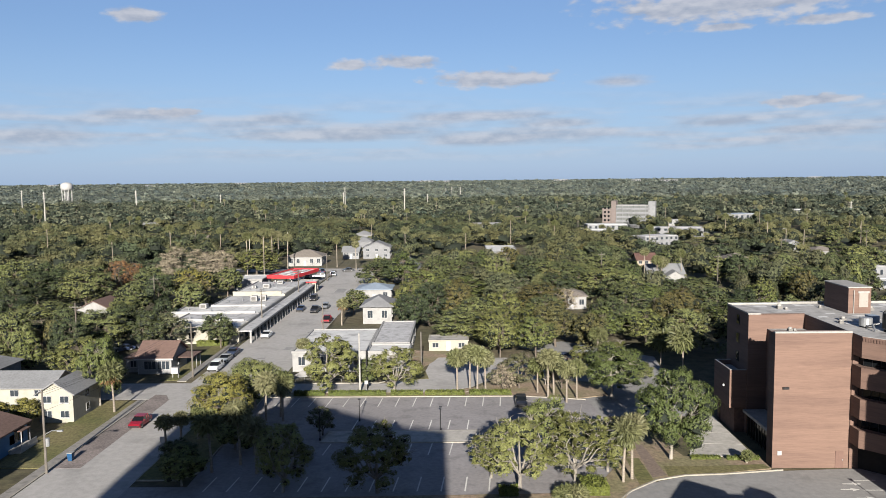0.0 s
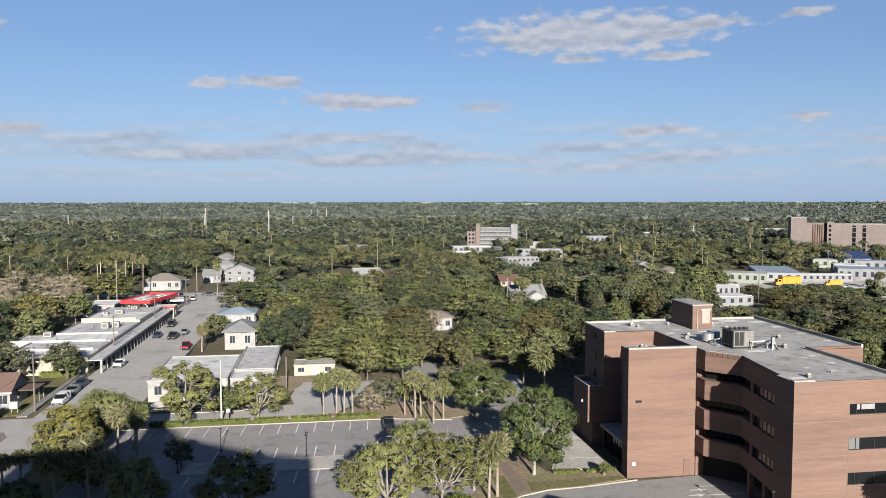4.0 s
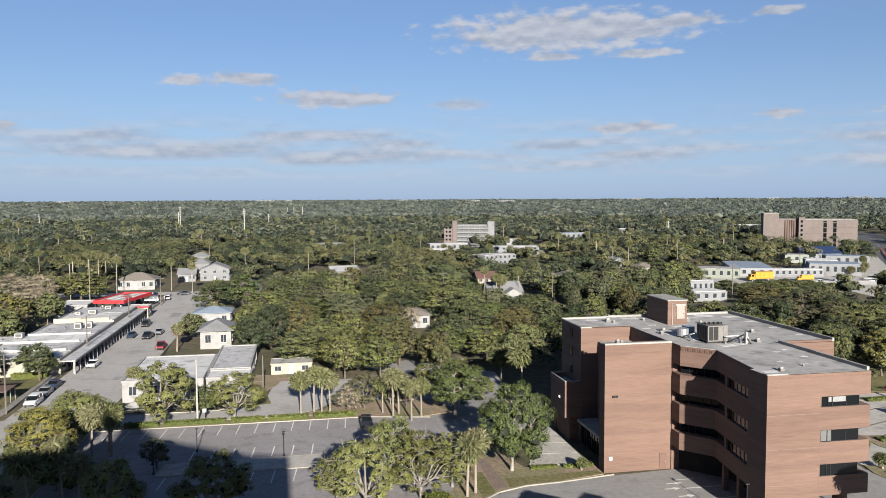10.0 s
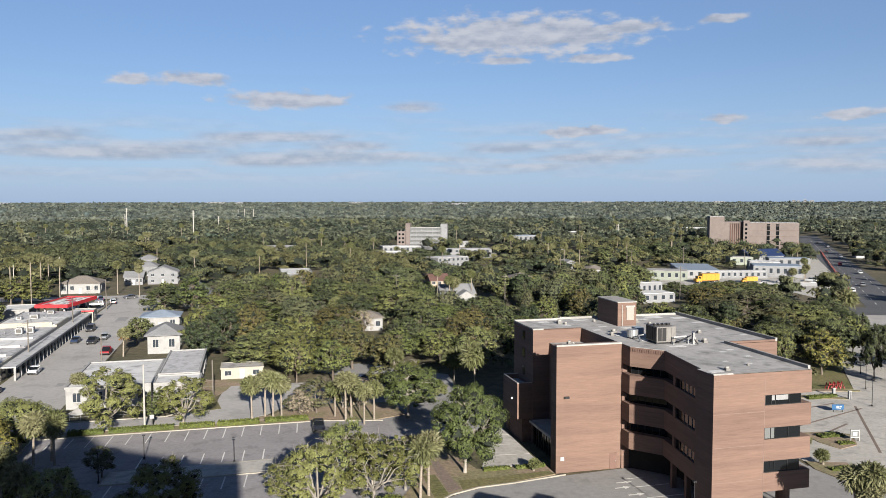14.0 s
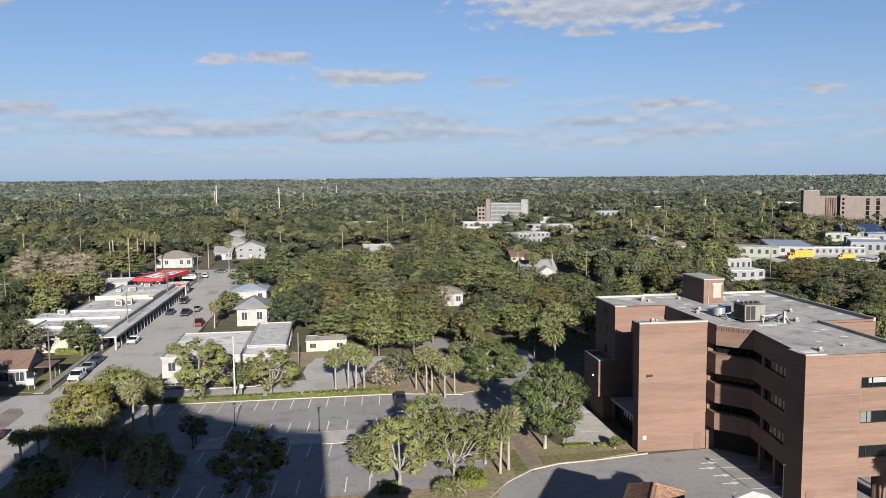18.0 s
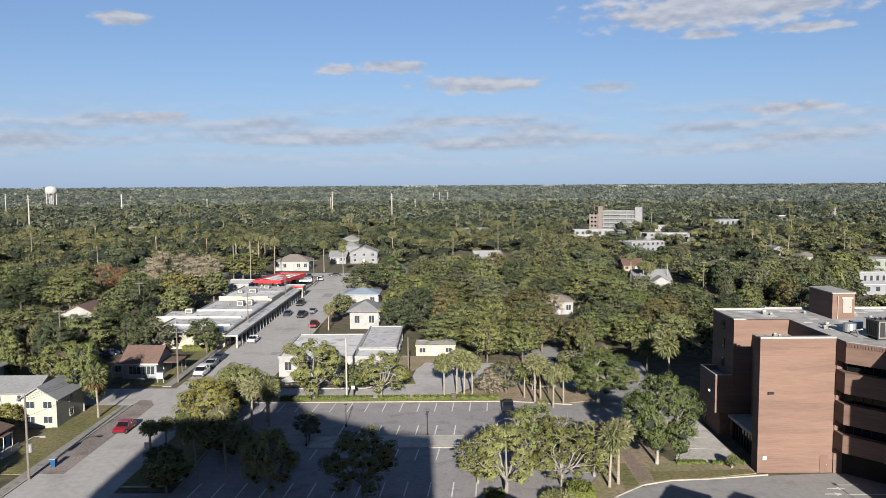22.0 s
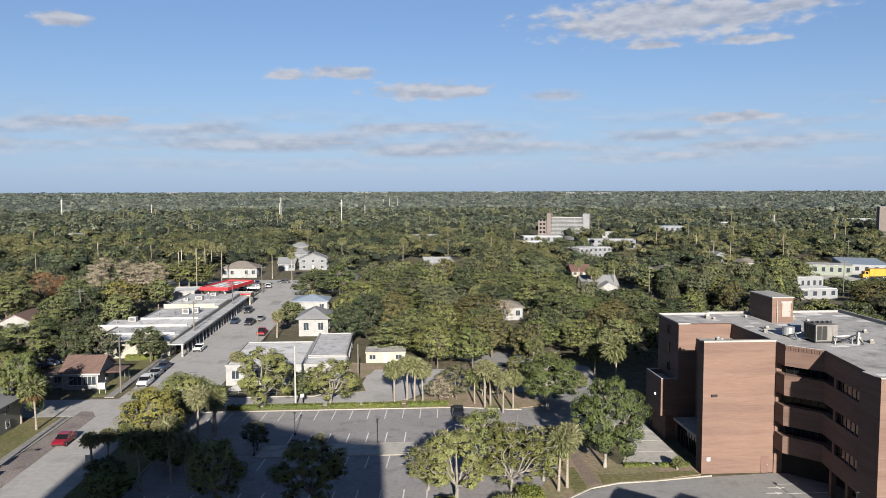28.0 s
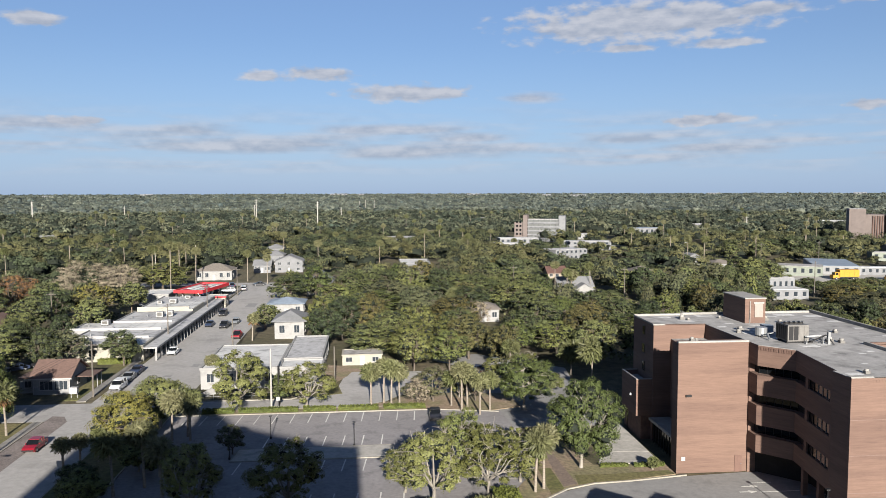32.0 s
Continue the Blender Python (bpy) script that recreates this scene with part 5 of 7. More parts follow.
def build_water_tower():
    w = thing("water_tower", "white fluted water tower on a pedestal", "water tower", at=(-565, 1116, 0))
    part("pedestal", Mesh().cyl(0, 0, -1, 24, 1.6, 14), WHITEPAINT, w)
    zs = ((24.0, 5.6), (25.6, 7.8), (28, 8.4), (32, 8.3), (34.2, 6.8), (35.5, 4.2), (36, 0.4))
    part("tank", Mesh().tube([(0, 0, z) for z, r in zs], [r for z, r in zs], 24), WHITEPAINT, w, smooth_shade=True)
    for k in range(8):
        a = math.pi * k / 4
        c, n = math.cos(a), math.sin(a)
        part("leg", Mesh().tube([(7.2 * c, 7.2 * n, 26), (6.9 * c, 6.9 * n, 19), (6.6 * c, 6.6 * n, -1)], [0.55, 0.5, 0.5], 6), WHITEPAINT, w)
    part("ring", Mesh().tube([(6.9 * math.cos(k * 0.524), 6.9 * math.sin(k * 0.524), 18.5) for k in range(13)], [0.25] * 13, 5), GREYPAINT, w)


build_water_tower()

# ---- vegetation ----


def ball(level):
    """A faceted ball as vertices and triangles."""
    bm = bmesh.new()
    bmesh.ops.create_icosphere(bm, subdivisions=level, radius=1.0)
    bm.verts.index_update()
    vs, fs = np.array([v.co for v in bm.verts]), [tuple(v.index for v in f.verts) for f in bm.faces]
    bm.free()
    return vs, fs


def gaps(rng, p, wave, keep):
    """Which of the points p lie in the denser parts of a loose three-dimensional ripple."""
    k = 6.283 / wave
    f = rng.uniform(0, 6.283, 6)
    g = np.sin(p[:, 0] * k + f[0] + 1.3 * np.sin(p[:, 2] * k * 0.6 + f[3])) + np.sin(p[:, 1] * k * 1.1 + f[1] + 1.3 * np.sin(p[:, 0] * k * 0.5 + f[4])) + 1.2 * np.sin(p[:, 2] * k * 1.4 + f[2] + np.sin(p[:, 1] * k * 0.7 + f[5]))
    return g + rng.normal(size=len(p)) * 0.45 > np.quantile(g, 1 - keep)


def oak_parts(kind, seed, leaves, leaf, bare=0.0):
    """Trunk, forking limbs and clumped crown of a spreading tree 10 m high and 5 m in radius."""
    rng = np.random.default_rng(seed)
    clumps = []
    n = 46 if bare else 82
    squash = rng.uniform(0.84, 1.14, 8)
    tilt = rng.uniform(-0.6, 0.6, 2)
    sizes = [0.42, 0.55, 0.7, 0.85, 1.0] if bare else [0.4, 0.52, 0.7, 0.92, 1.2]
    for i in range(n):
        a = i * 2.399 + rng.uniform(-0.5, 0.5)
        sz = 1 - (1.74 if bare else 1.6) * (i + 0.5) / n
        k = math.sqrt(max(0.05, 1 - sz * sz)) * squash[int(a / 0.785) % 8]
        rr = rng.uniform(0.55, 1.08) if bare else 1.12 - 0.6 * rng.random() ** 1.6
        clumps.append((3.75 * k * math.cos(a) * rr + tilt[0] * sz, 3.75 * k * math.sin(a) * rr + tilt[1] * sz, 5.3 + (3.9 if sz > 0 else 4.3) * sz * rng.uniform(0.75, 1.12), rng.choice(sizes)))
    bark = Mesh()
    fork = Vector((0.1, 0.1, rng.uniform(1.8, 2.6)))
    bark.tube([(0, 0, -0.2), (0.08, 0.04, 1.0), fork], [0.28, 0.2, 0.17], 8)
    ends = []
    for m in range(7):
        a = m * 0.898 + rng.uniform(-0.3, 0.3)
        out = rng.uniform(1.6, 2.6) if m < 6 else 0.3
        e = Vector((out * math.cos(a), out * math.sin(a), rng.uniform(4.6, 6.6) if m < 6 else 7.2))
        mid = fork.lerp(e, 0.5) + Vector((0.3 * math.cos(a), 0.3 * math.sin(a), -0.2))
        bark.tube([fork, mid, e], [0.15, 0.11, 0.06], 6, False)
        ends += [mid, e]
    for x, y, z, r in clumps:
        e = Vector((x, y, z))
        s = min(ends, key=lambda p: (p - e).length + (2.0 if p.z > z + 0.6 else 0))
        mid = s.lerp(e, 0.5) + Vector(rng.uniform(-0.25, 0.25, 3))
        bark.tube([s, mid, e], [0.06, 0.045, 0.02], 4 if leaves > 5000 else 3, False)
        for _ in range(6 if bare else 2 if leaves > 5000 else 0):
            d = Vector(rng.normal(size=3)) * r * (1.15 if bare else 0.6)
            d.z = abs(d.z) * 0.8
            w = 0.03 if bare else 0.022
            bark.tube([mid.lerp(e, 0.6), e + d * 0.55 + Vector((0, 0, 0.15)), e + d], [w * 1.3, w, 0.012], 3, False)
    for _ in range(0 if bare else 9):
        x, y, z, r = clumps[rng.integers(0, n * 2 // 3)]
        e = Vector((x * 1.13, y * 1.13, z + (z - 5.0) * 0.1))
        s = min(ends, key=lambda p: (p - e).length)
        bark.tube([s, s.lerp(e, 0.6) + Vector(rng.uniform(-0.3, 0.3, 3)), e], [0.075, 0.06, 0.03], 4, False)
    c = np.array(clumps)
    m = int(leaves * 1.85)
    pick = rng.choice(n, m, p=c[:, 3] ** 2 / (c[:, 3] ** 2).sum())
    d = unit(rng.normal(size=(m, 3)))
    d[:, 2] = np.where((d[:, 2] < -0.1) & (rng.random(m) < 0.7), -d[:, 2], d[:, 2])
    rad = c[pick, 3] * (1.16 - 0.4 * rng.random(m) ** 1.5)
    shape = rng.uniform(0.75, 1.3, (n, 3)) * [1.05, 1.05, 0.86]
    pos = c[pick, :3] + d * rad[:, None] * shape[pick]
    keep = np.flatnonzero(gaps(rng, pos, 1.3, 0.7 if leaves > 15000 else 0.55))[:leaves]
    pos, d = pos[keep], d[keep]
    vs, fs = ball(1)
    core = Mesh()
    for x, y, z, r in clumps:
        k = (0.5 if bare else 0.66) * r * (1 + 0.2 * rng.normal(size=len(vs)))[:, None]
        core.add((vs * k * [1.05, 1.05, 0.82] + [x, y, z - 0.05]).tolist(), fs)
    t, b = blades(rng, pos, d + 0.55 * unit(pos - [0, 0, 5.0]) + 0.36 * rng.normal(size=d.shape), leaf)
    return bark, quads("crown", pos, t, b, LEAVES[kind]), core


PROTO = {}
TREE_LABEL = {"e": "dense mid-green leafy tree", "d": "dark green spreading live oak", "l": "light green leafy tree", "y": "yellow-green leafy tree by the street", "b": "broad olive-brown leafy oak", "g": "grey-green mossy spreading oak", "p": "dry tan leafless-looking tree", "o": "rust-brown pointed cypress tree"}


def tree(x, y, h, r, kind="d", near=False, z=0.0):
    rng = random.Random(int(x * 13 + y * 7))
    var = rng.randrange(2 if near else 3)
    lod = 3 if near else 2 if math.hypot(x, y) < 190 or r > 6.4 else 1 if math.hypot(x, y) < 240 else 0
    key = (kind, lod, var)
    wide = 0.195 if near and kind in "glp" else 0.174
    m = Matrix.LocRotScale((x, y, z), Euler((0, 0, rng.uniform(0, 6.28))), (r * wide * rng.uniform(0.95, 1.05), r * wide, h * 0.095))
    if key in PROTO:
        return copy_thing(PROTO[key], m)
    o = thing("tree", TREE_LABEL[kind], "tree", "trees")
    bark, crown, core = oak_parts(kind, 11 * var + sum(map(ord, kind)) + 7 * near, int((4200, 6000, 11000, 14000 if kind in "gpl" else 19000)[lod] * {"o": 0.4, "p": 0.6}.get(kind, 1.0)), (0.19, 0.16, 0.115, 0.108)[lod], bare=1.0 if near and kind in "gl" or kind in "po" else 0.0)
    part("trunk", bark, PALEBARK if near and kind in "lde" else BARK, o)
    part("crown", crown, None, o)
    # dark core, coloured as the crown's inner shade
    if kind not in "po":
        tagged(part("crown_core", core, CORESHADE, o), kind="stuff")
    PROTO[key] = o
    o.matrix_world = m
    return o


def palm_parts(h, seed, fronds, size):
    rng = np.random.default_rng(seed)
    trunk = Mesh()
    lean = rng.uniform(-0.3, 0.3, 2)
    pts = [(lean[0] * k * k, lean[1] * k * k, -0.2 + (h + 0.1 - size * 0.4) * k) for k in (0, 0.33, 0.66, 1)]
    trunk.tube(pts, [0.2, 0.15, 0.14, 0.17], 8)
    top = Vector(pts[-1])
    n = fronds * 9
    d = unit(rng.normal(size=(n, 3)) + [0, 0, 0.28])
    fan = unit(rng.normal(size=(fronds, 3)) + [0, 0, 0.3])
    d = unit(d * 0.5 + fan[rng.integers(0, fronds, n)])
    rad = size * rng.uniform(0.25, 0.86, n)[:, None]
    pos = np.array(top) + d * rad * [1.0, 1.0, 0.86] - np.array([0, 0, 0.16]) * (rad / size) ** 2 * size
    way = unit(d + 0.42 * rng.normal(size=d.shape) - np.array([0, 0, 0.55]) * (rad / size))
    side = unit(np.cross(way, d + 0.3 * rng.normal(size=d.shape)))
    crown = quads("fronds", pos, way * size * rng.uniform(0.16, 0.3, n)[:, None], side * size * 0.046, LEAVES["m"])
    return trunk, crown, top


PALMS = {}


def palm(x, y, h, size=2.05, label="cabbage palm with a round green head", name="palm_tree", dead=False):
    rng = random.Random(int(x * 31 + y * 17))
    key = (round(h / 2), size, rng.randrange(2))
    if key in PALMS and not dead:
        src, h0 = PALMS[key]
        k = h / h0
        return copy_thing(src, Matrix.LocRotScale((x, y, 0), Euler((0, 0, rng.uniform(0, 6.28))), (k, k, k)))
    o = thing(name, label, "palm tree", "palms")
    trunk, crown, top = palm_parts(h, int(h * 10) + key[2], 170 if size < 3.5 else 90, size)
    part("trunk", trunk, PALMBARK, o)
    part("palm_head", crown, None, o)
    skirt = Mesh()
    for i in range(10):
        a = i * 0.628
        d = Vector((math.cos(a), math.sin(a), -1.3)).normalized()
        skirt.tube([top + d * 0.1, top + d * size * 0.55], [0.05, 0.01], 4, False)
    part("skirt", skirt, LEAVES["p"], o)
    if dead:
        nr = np.random.default_rng(5)
        n = 260
        a, k = nr.uniform(0, 6.283, n), nr.uniform(0.2, 1.0, n)
        d = np.stack([np.cos(a) * k, np.sin(a) * k, -1.35 * k], -1)
        pos = np.array(top) + d * size * 0.62
        part("dead_fronds", quads("dead_fronds", pos, d * 0.32 + 0.08 * nr.normal(size=d.shape), 0.07 * unit(nr.normal(size=d.shape)), LEAVES["o"]), None, o, "drooping rust-brown dead fronds")
    o.matrix_world = pose(x, y, 0, 0, 0, rng.uniform(0, 360))
    if not dead:
        PALMS[key] = (o, h)
    return o


# trees round the lot, with unseen ones added to shade lawn and plaza
for row in ((6.6, 85.0, 9.4, 5.4, "l"), (13.4, 87.6, 9.6, 5.4, "l"), (10.2, 91.0, 9.4, 4.6, "e"), (3.6, 88.5, 7.0, 3.6, "l"), (17.6, 90.5, 7.6, 3.8, "l"), (-9.3, 84.2, 12.6, 6.8, "l"), (-20, 84.4, 12.0, 5.2, "l"), (-21.5, 126.1, 15.0, 8.8, "l"), (-10.9, 126.2, 11.6, 7.0, "l"),
            (24.0, 121.2, 9.4, 6.2, "e"), (26.1, 94.3, 14.0, 7.1, "e"), (-33.4, 107.0, 8.6, 5.6, "y"), (-31.6, 117.0, 8.4, 4.8, "d"), (-21.2, 89.4, 8.0, 3.9, "l"), (-33.8, 90.5, 4.6, 3.0, "d"), (-29.5, 98.5, 5.0, 3.4, "e"), (-26.4, 96.5, 5.6, 3.0, "e"), (-32.2, 86.4, 5.6, 3.2, "e"), 
            (10, 127.5, 6.6, 4.0, "g"), (6.5, 128.5, 5.5, 3.0, "g"), (17, 127, 6, 3.2, "p"), (7.2, 126.4, 4.6, 2.5, "p"), (9.4, 128.2, 5.2, 2.8, "p"), (14.5, 129.5, 6.5, 3.4, "l"), (26.5, 133, 8.5, 4.6, "l"), (22.5, 139, 7.5, 4.2, "l"), (31, 131, 9.0, 4.8, "d"), (-18.9, 104, 4.4, 2.3, "g"), (-56.6, 118.6, 13.0, 5.4, "e"), (-59.0, 126, 10, 4.4, "d"), (-63, 134.5, 9, 4.2, "d"), (-1.5, 169, 11.2, 8.6, "d"), (-56.0, 87.0, 3.4, 2.6, "d"), (-58.5, 70, 13, 4.8, "d"), (-55.4, 73, 11.5, 4.6, "d"), (-56.3, 82, 8.5, 3.6, "d"), (-67, 83, 11.5, 5.0, "d"), (-62.6, 108.6, 5.4, 2.8, "y"), (-15.5, 128.6, 6.0, 2.6, "e"), (-64.5, 106, 4.6, 2.6, "y"), (-63, 85, 6.5, 3.6, "d"), (-57.5, 81, 5.5, 3.2, "d"), (-70, 103, 7.5, 4.0, "d"), (-57.5, 76.5, 9.5, 4.4, "d"), (104, 83, 8, 3.6, "d"), (112, 93, 8.6, 4.2, "d"), (94.5, 75.5, 7, 3.0, "d"), (122, 108, 10, 4.2, "d"), (101, 90, 6, 2.4, "d")):
    tree(*row, near=True)
for x, y, h in ((-38.6, 98.6, 4.4), (-37.2, 100.4, 4.3), (-35.6, 102.4, 4.2)):
    palm(x, y, h, 1.4)
for x, y, h in ((-30, 90.5, 7.2), (-27.2, 93, 7.6), (-24.4, 90, 6.6), (-28.4, 110.6, 6.9), (-26.6, 112.4, 6.6), (-25.8, 110.4, 6.3), (-0.4, 126.6, 6.6), (1.7, 127.5, 7.2), (2.9, 125.6, 7.1), (4.3, 126.8, 6.4),
                (12.7, 124.5, 5.6), (14.1, 121.8, 7.4), (15.2, 123.4, 6.8), (16.7, 119.3, 6.2), (18.6, 121.4, 6.0), (19.9, 87.9, 7.4), (18.7, 87, 7.0), (-29.1, 143.4, 5.2), (26, 145, 6.5)):
    palm(x, y, h)
palm(-52.8, 115.2, 7.5, 2.1, "cabbage palm with a skirt of rust-brown dead fronds", dead=True)
palm(-28.4, 185.3, 6.2, 1.7, "cabbage palm with rust-brown dead fronds by the street", dead=True)
for x, y, h in ((57.4, 62.9, 8.6), (58.5, 61.9, 9.2), (58.8, 63.0, 7.7), (57.7, 61.6, 7.2), (59.6, 62.3, 8.3)):
    palm(x, y, h, 1.7, "cluster of bushy fan palms at the drive")
for x, y, h in ((36.7, 139.9, 7.0), (37.2, 127.9, 9.6)):
    palm(x, y, h, 2.9, "cabbage palm with a full round head")
ramp = thing("ramp_wall", "low white ramp wall beside the corner building", "wall")
part("wall", Mesh().add([(-29.6, 134.6, 0), (-27.4, 136.4, 0), (-27.4, 136.4, 1.5), (-29.6, 134.6, 0.5), (-29.5, 134.45, 0), (-27.3, 136.25, 0), (-27.3, 136.25, 1.5), (-29.5, 134.45, 0.5)],
     [(0, 1, 2, 3), (7, 6, 5, 4), (0, 4, 5, 1), (1, 5, 6, 2), (2, 6, 7, 3), (3, 7, 4, 0)]), STUCCO, ramp)
fence = thing("fence", "thin grey metal railing along the lane", "fence")
for i in range(7):
    part("post", Mesh().cyl(-28.6 + 1.6 * i, 132.6, 0, 1.0, 0.03, 6), METAL, fence)
for z in (0.5, 0.97):
    part("rail", box(-28.6, -19.0, 132.58, 132.62, z, z + 0.04), METAL, fence)
# mid-distance trees
CENTRE = [(-7, 190, 11, 10, "d"), (8, 156, 9.5, 7.1, "l"), (15, 150, 8.5, 5.5, "e"), (20, 160, 10, 6.5, "b"), (30, 163, 10, 6, "e"), (-1, 253, 10.4, 12, "d"), (13, 199, 11, 8.5, "g"), (20, 187, 11, 7.3, "b"), (33, 241, 9.4, 12, "d"), (55, 300, 10.5, 12, "d"), (26, 154, 9, 5, "b"),
          (39, 181, 11, 6.6, "d"), (51, 179, 11.8, 8.6, "b"), (-27, 258, 9.5, 7.1, "d"), (-27.5, 200, 7, 4.4, "d"), (66, 212, 8.4, 7.5, "d"), (93, 224, 11.5, 10, "g"), (96, 211, 11, 8.2, "d"), (46, 168, 10.5, 6.4, "b"), (28, 199, 7.5, 3.6, "p"), (22, 202, 7, 3.4, "d"), (8, 150.5, 8, 4.6, "l"), (34, 172, 9, 5.2, "d"), (-11, 175, 9.5, 5.0, "d")]
EAST = [(152, 250, 5.0, 4.2, "d"), (160, 256, 4.6, 4.2, "d"), (168, 262, 4.2, 4.0, "e"), (176, 266, 3.8, 4.0, "d"), (184, 270, 3.5, 3.8, "d"), (165, 248, 5.0, 4.4, "d"), (174, 256, 4.4, 4.2, "b"), (182, 260, 4.0, 4.0, "d"), (191, 266, 3.4, 3.6, "d"), (158, 268, 4.0, 4.0, "d"), (148, 262, 4.4, 4.2, "d"), (186, 252, 4.4, 4.4, "d"), (195, 258, 3.8, 3.8, "e"), (143, 246, 4.2, 3.2, "d"), (122, 232, 6.5, 4.4, "d"), (143, 221, 7.0, 5.6, "d"), (155, 229, 6.6, 5.6, "e"), (166, 232, 6.2, 5.2, "d"), (150, 238, 5.6, 4.6, "d"), (161, 244, 4.6, 4.4, "b"), (176, 243, 5.2, 4.8, "d"), (187, 247, 4.6, 4.2, "d"), (173, 254, 4.0, 3.8, "e"), (152, 212, 8.0, 6.2, "d"), (163, 218, 7.4, 5.6, "g"), (196, 378, 10, 6, "d"), (206, 392, 11, 6.5, "d"), (216, 404, 11, 7, "d"), (228, 388, 10, 6, "d"), (190, 398, 11, 6.5, "d"), (178, 372, 10, 6, "d"), (232, 412, 11, 7, "d"), (222, 372, 9, 5, "d"), (286, 452, 11, 7, "d"), (300, 470, 9, 5, "d"), (125, 249, 11, 10.9, "d"), (-8, 247, 11, 5, "d"), (-8, 214, 9, 5, "d"), (129, 199, 11.4, 8.6, "b"), (124, 176, 12, 9.2, "g"), (133, 173, 12, 8.5, "d"), (126, 153, 12, 8.4, "d"), (110.5, 131.2, 9.4, 5.4, "y"), (98, 161, 11, 7, "d"),
        (136, 264, 12, 11, "d"), (114, 259, 12, 12, "g"), (120, 141, 11, 6, "d"), (129, 152, 11, 6, "d"), (118, 151, 11, 6.5, "b"), (137, 154, 10, 5.5, "d"), (106, 142, 10, 5.5, "d"), (142, 168, 11, 6.5, "d"), (110, 146, 10, 6, "d"), (140, 160, 10, 7, "d"), (44, 206, 11, 7, "d"), (58, 202, 9, 6, "d"), (20, 222, 10, 6, "d"), (42, 228, 10, 7, "d"), (68, 184, 9, 5, "d"), (5, 226, 10, 7, "g"), (12, 240, 11, 7, "d"), (50, 228, 9, 6, "e"), (84, 250, 10, 6, "d"), (48, 256, 11, 6.5, "d")]
WEST = [(-64, 156, 9, 4.5, "d"), (-72, 163, 10, 5, "d"), (-80, 185, 11, 6, "d"), (-69, 196, 10, 5, "d"), (-72, 207, 10, 5, "b"), (-101, 170, 11, 6, "d"), (-82, 158, 10, 5, "d"), (-90, 163, 11, 8.5, "d"), (-73, 154, 11, 6.7, "d"), (-66, 131, 10, 5.5, "l"), (-85, 144, 11, 5, "d"), (-88, 217, 11, 6.7, "d"), (-91, 270, 12, 7.5, "p"), (-84, 274, 12, 7, "p"), (-99, 268, 11.5, 6.5, "p"), (-76.5, 221, 11, 6.4, "y"), (-103, 233, 13, 6.6, "o"), (-100, 236, 11, 4.6, "o"), (-93, 249, 11, 6.8, "p"), (-82, 252, 11, 6.8, "p")]
WEST_FAR = [(-50.2, 160.4, 7.4, 4.8, "d"), (-61.5, 159, 7.6, 5.0, "g"), (-71, 184, 9, 4.3, "d"), (-126, 227, 12, 11, "d"), (-103, 211, 12, 9.2, "d"), (-70, 232, 10, 5, "d"), (-110, 187, 12, 7, "d"), (-76, 174, 10, 4.8, "d"), (-81, 205, 11, 5.8, "d"), (-90, 176, 6, 4.5, "d"), (-75, 285, 12, 8, "l"), (-72, 141, 10, 5, "d")]
PLACED = []


def grove(x, y, h, r, kind):
    """One tree, or for a broad crown several that grow into one another."""
    rng = random.Random(int(x * 5 + y * 3))
    if r < 9.3:
        tree(x, y, h, r, kind)
        PLACED.append((x, y, r))
        return
    n = 3 if r < 9.5 else 5
    a0 = rng.uniform(0, 6.28)
    for i in range(n):
        a = a0 + 6.283 * i / n
        k = rng.uniform(0.42, 0.58) * r
        p, q, s = x + k * math.cos(a), y + k * math.sin(a), r * rng.uniform(0.5, 0.62)
        tree(p, q, h * rng.uniform(0.86, 1.05), s, kind if rng.random() < 0.75 else rng.choice("dlbg"))
        PLACED.append((p, q, s))


for rows in (CENTRE, EAST, WEST, WEST_FAR):
    for row in rows:
        grove(*row)


def blocked(x, y, grow=0.0):
    if any(a - grow < x < b + grow and c - grow < y < d + grow for a, b, c, d in OPEN):
        return True
    k = (x - 158) - (y - 150) * 0.741
    return -16 - grow < k < 11 + grow and 130 < y < 640 or (0 < -k < 56 and 235 < y < 372 and x > 195)


rng0 = random.Random(21)
tries = 0
while tries < 5000 and len(PLACED) < 290:
    tries += 1
    a, d = rng0.uniform(-46, 34), rng0.uniform(128, 285)
    x, y = d * math.sin(math.radians(-a)), d * math.cos(math.radians(a))
    r = rng0.choice([2.6, 3.4, 4.2, 5.2, 6.4])
    inner = -14 < x < 74 and 150 < y < 262
    if inner:
        r = rng0.choice([5.2, 6.4, 7.2])
    if x > 0.52 * y and y > 174:
        continue
    if blocked(x, y, r * 0.6) or (-16 < x < 74 and 138 < y < 150) or any(math.hypot(x - p, y - q) < (r + s) * (0.66 if inner else 0.84) for p, q, s in PLACED):
        continue
    PLACED.append((x, y, r))
    tree(x, y, rng0.uniform(8.4, 9.8) if inner else rng0.uniform(6.5, 9.0) + r * 0.7, r, rng0.choice("dddddeebggel"))
palm(173.0, 197.0, 7.4, 4.2, "broad date palm beside the avenue")
for x, y, h in ((217, 276, 6.5), (236, 292, 6.5), (229, 284, 5.5), (256, 318, 7), (292, 372, 8), (300, 378, 8), (250, 240, 9), (262, 262, 9)):
    palm(x, y, h, 2.0, "palm beside the wide avenue")
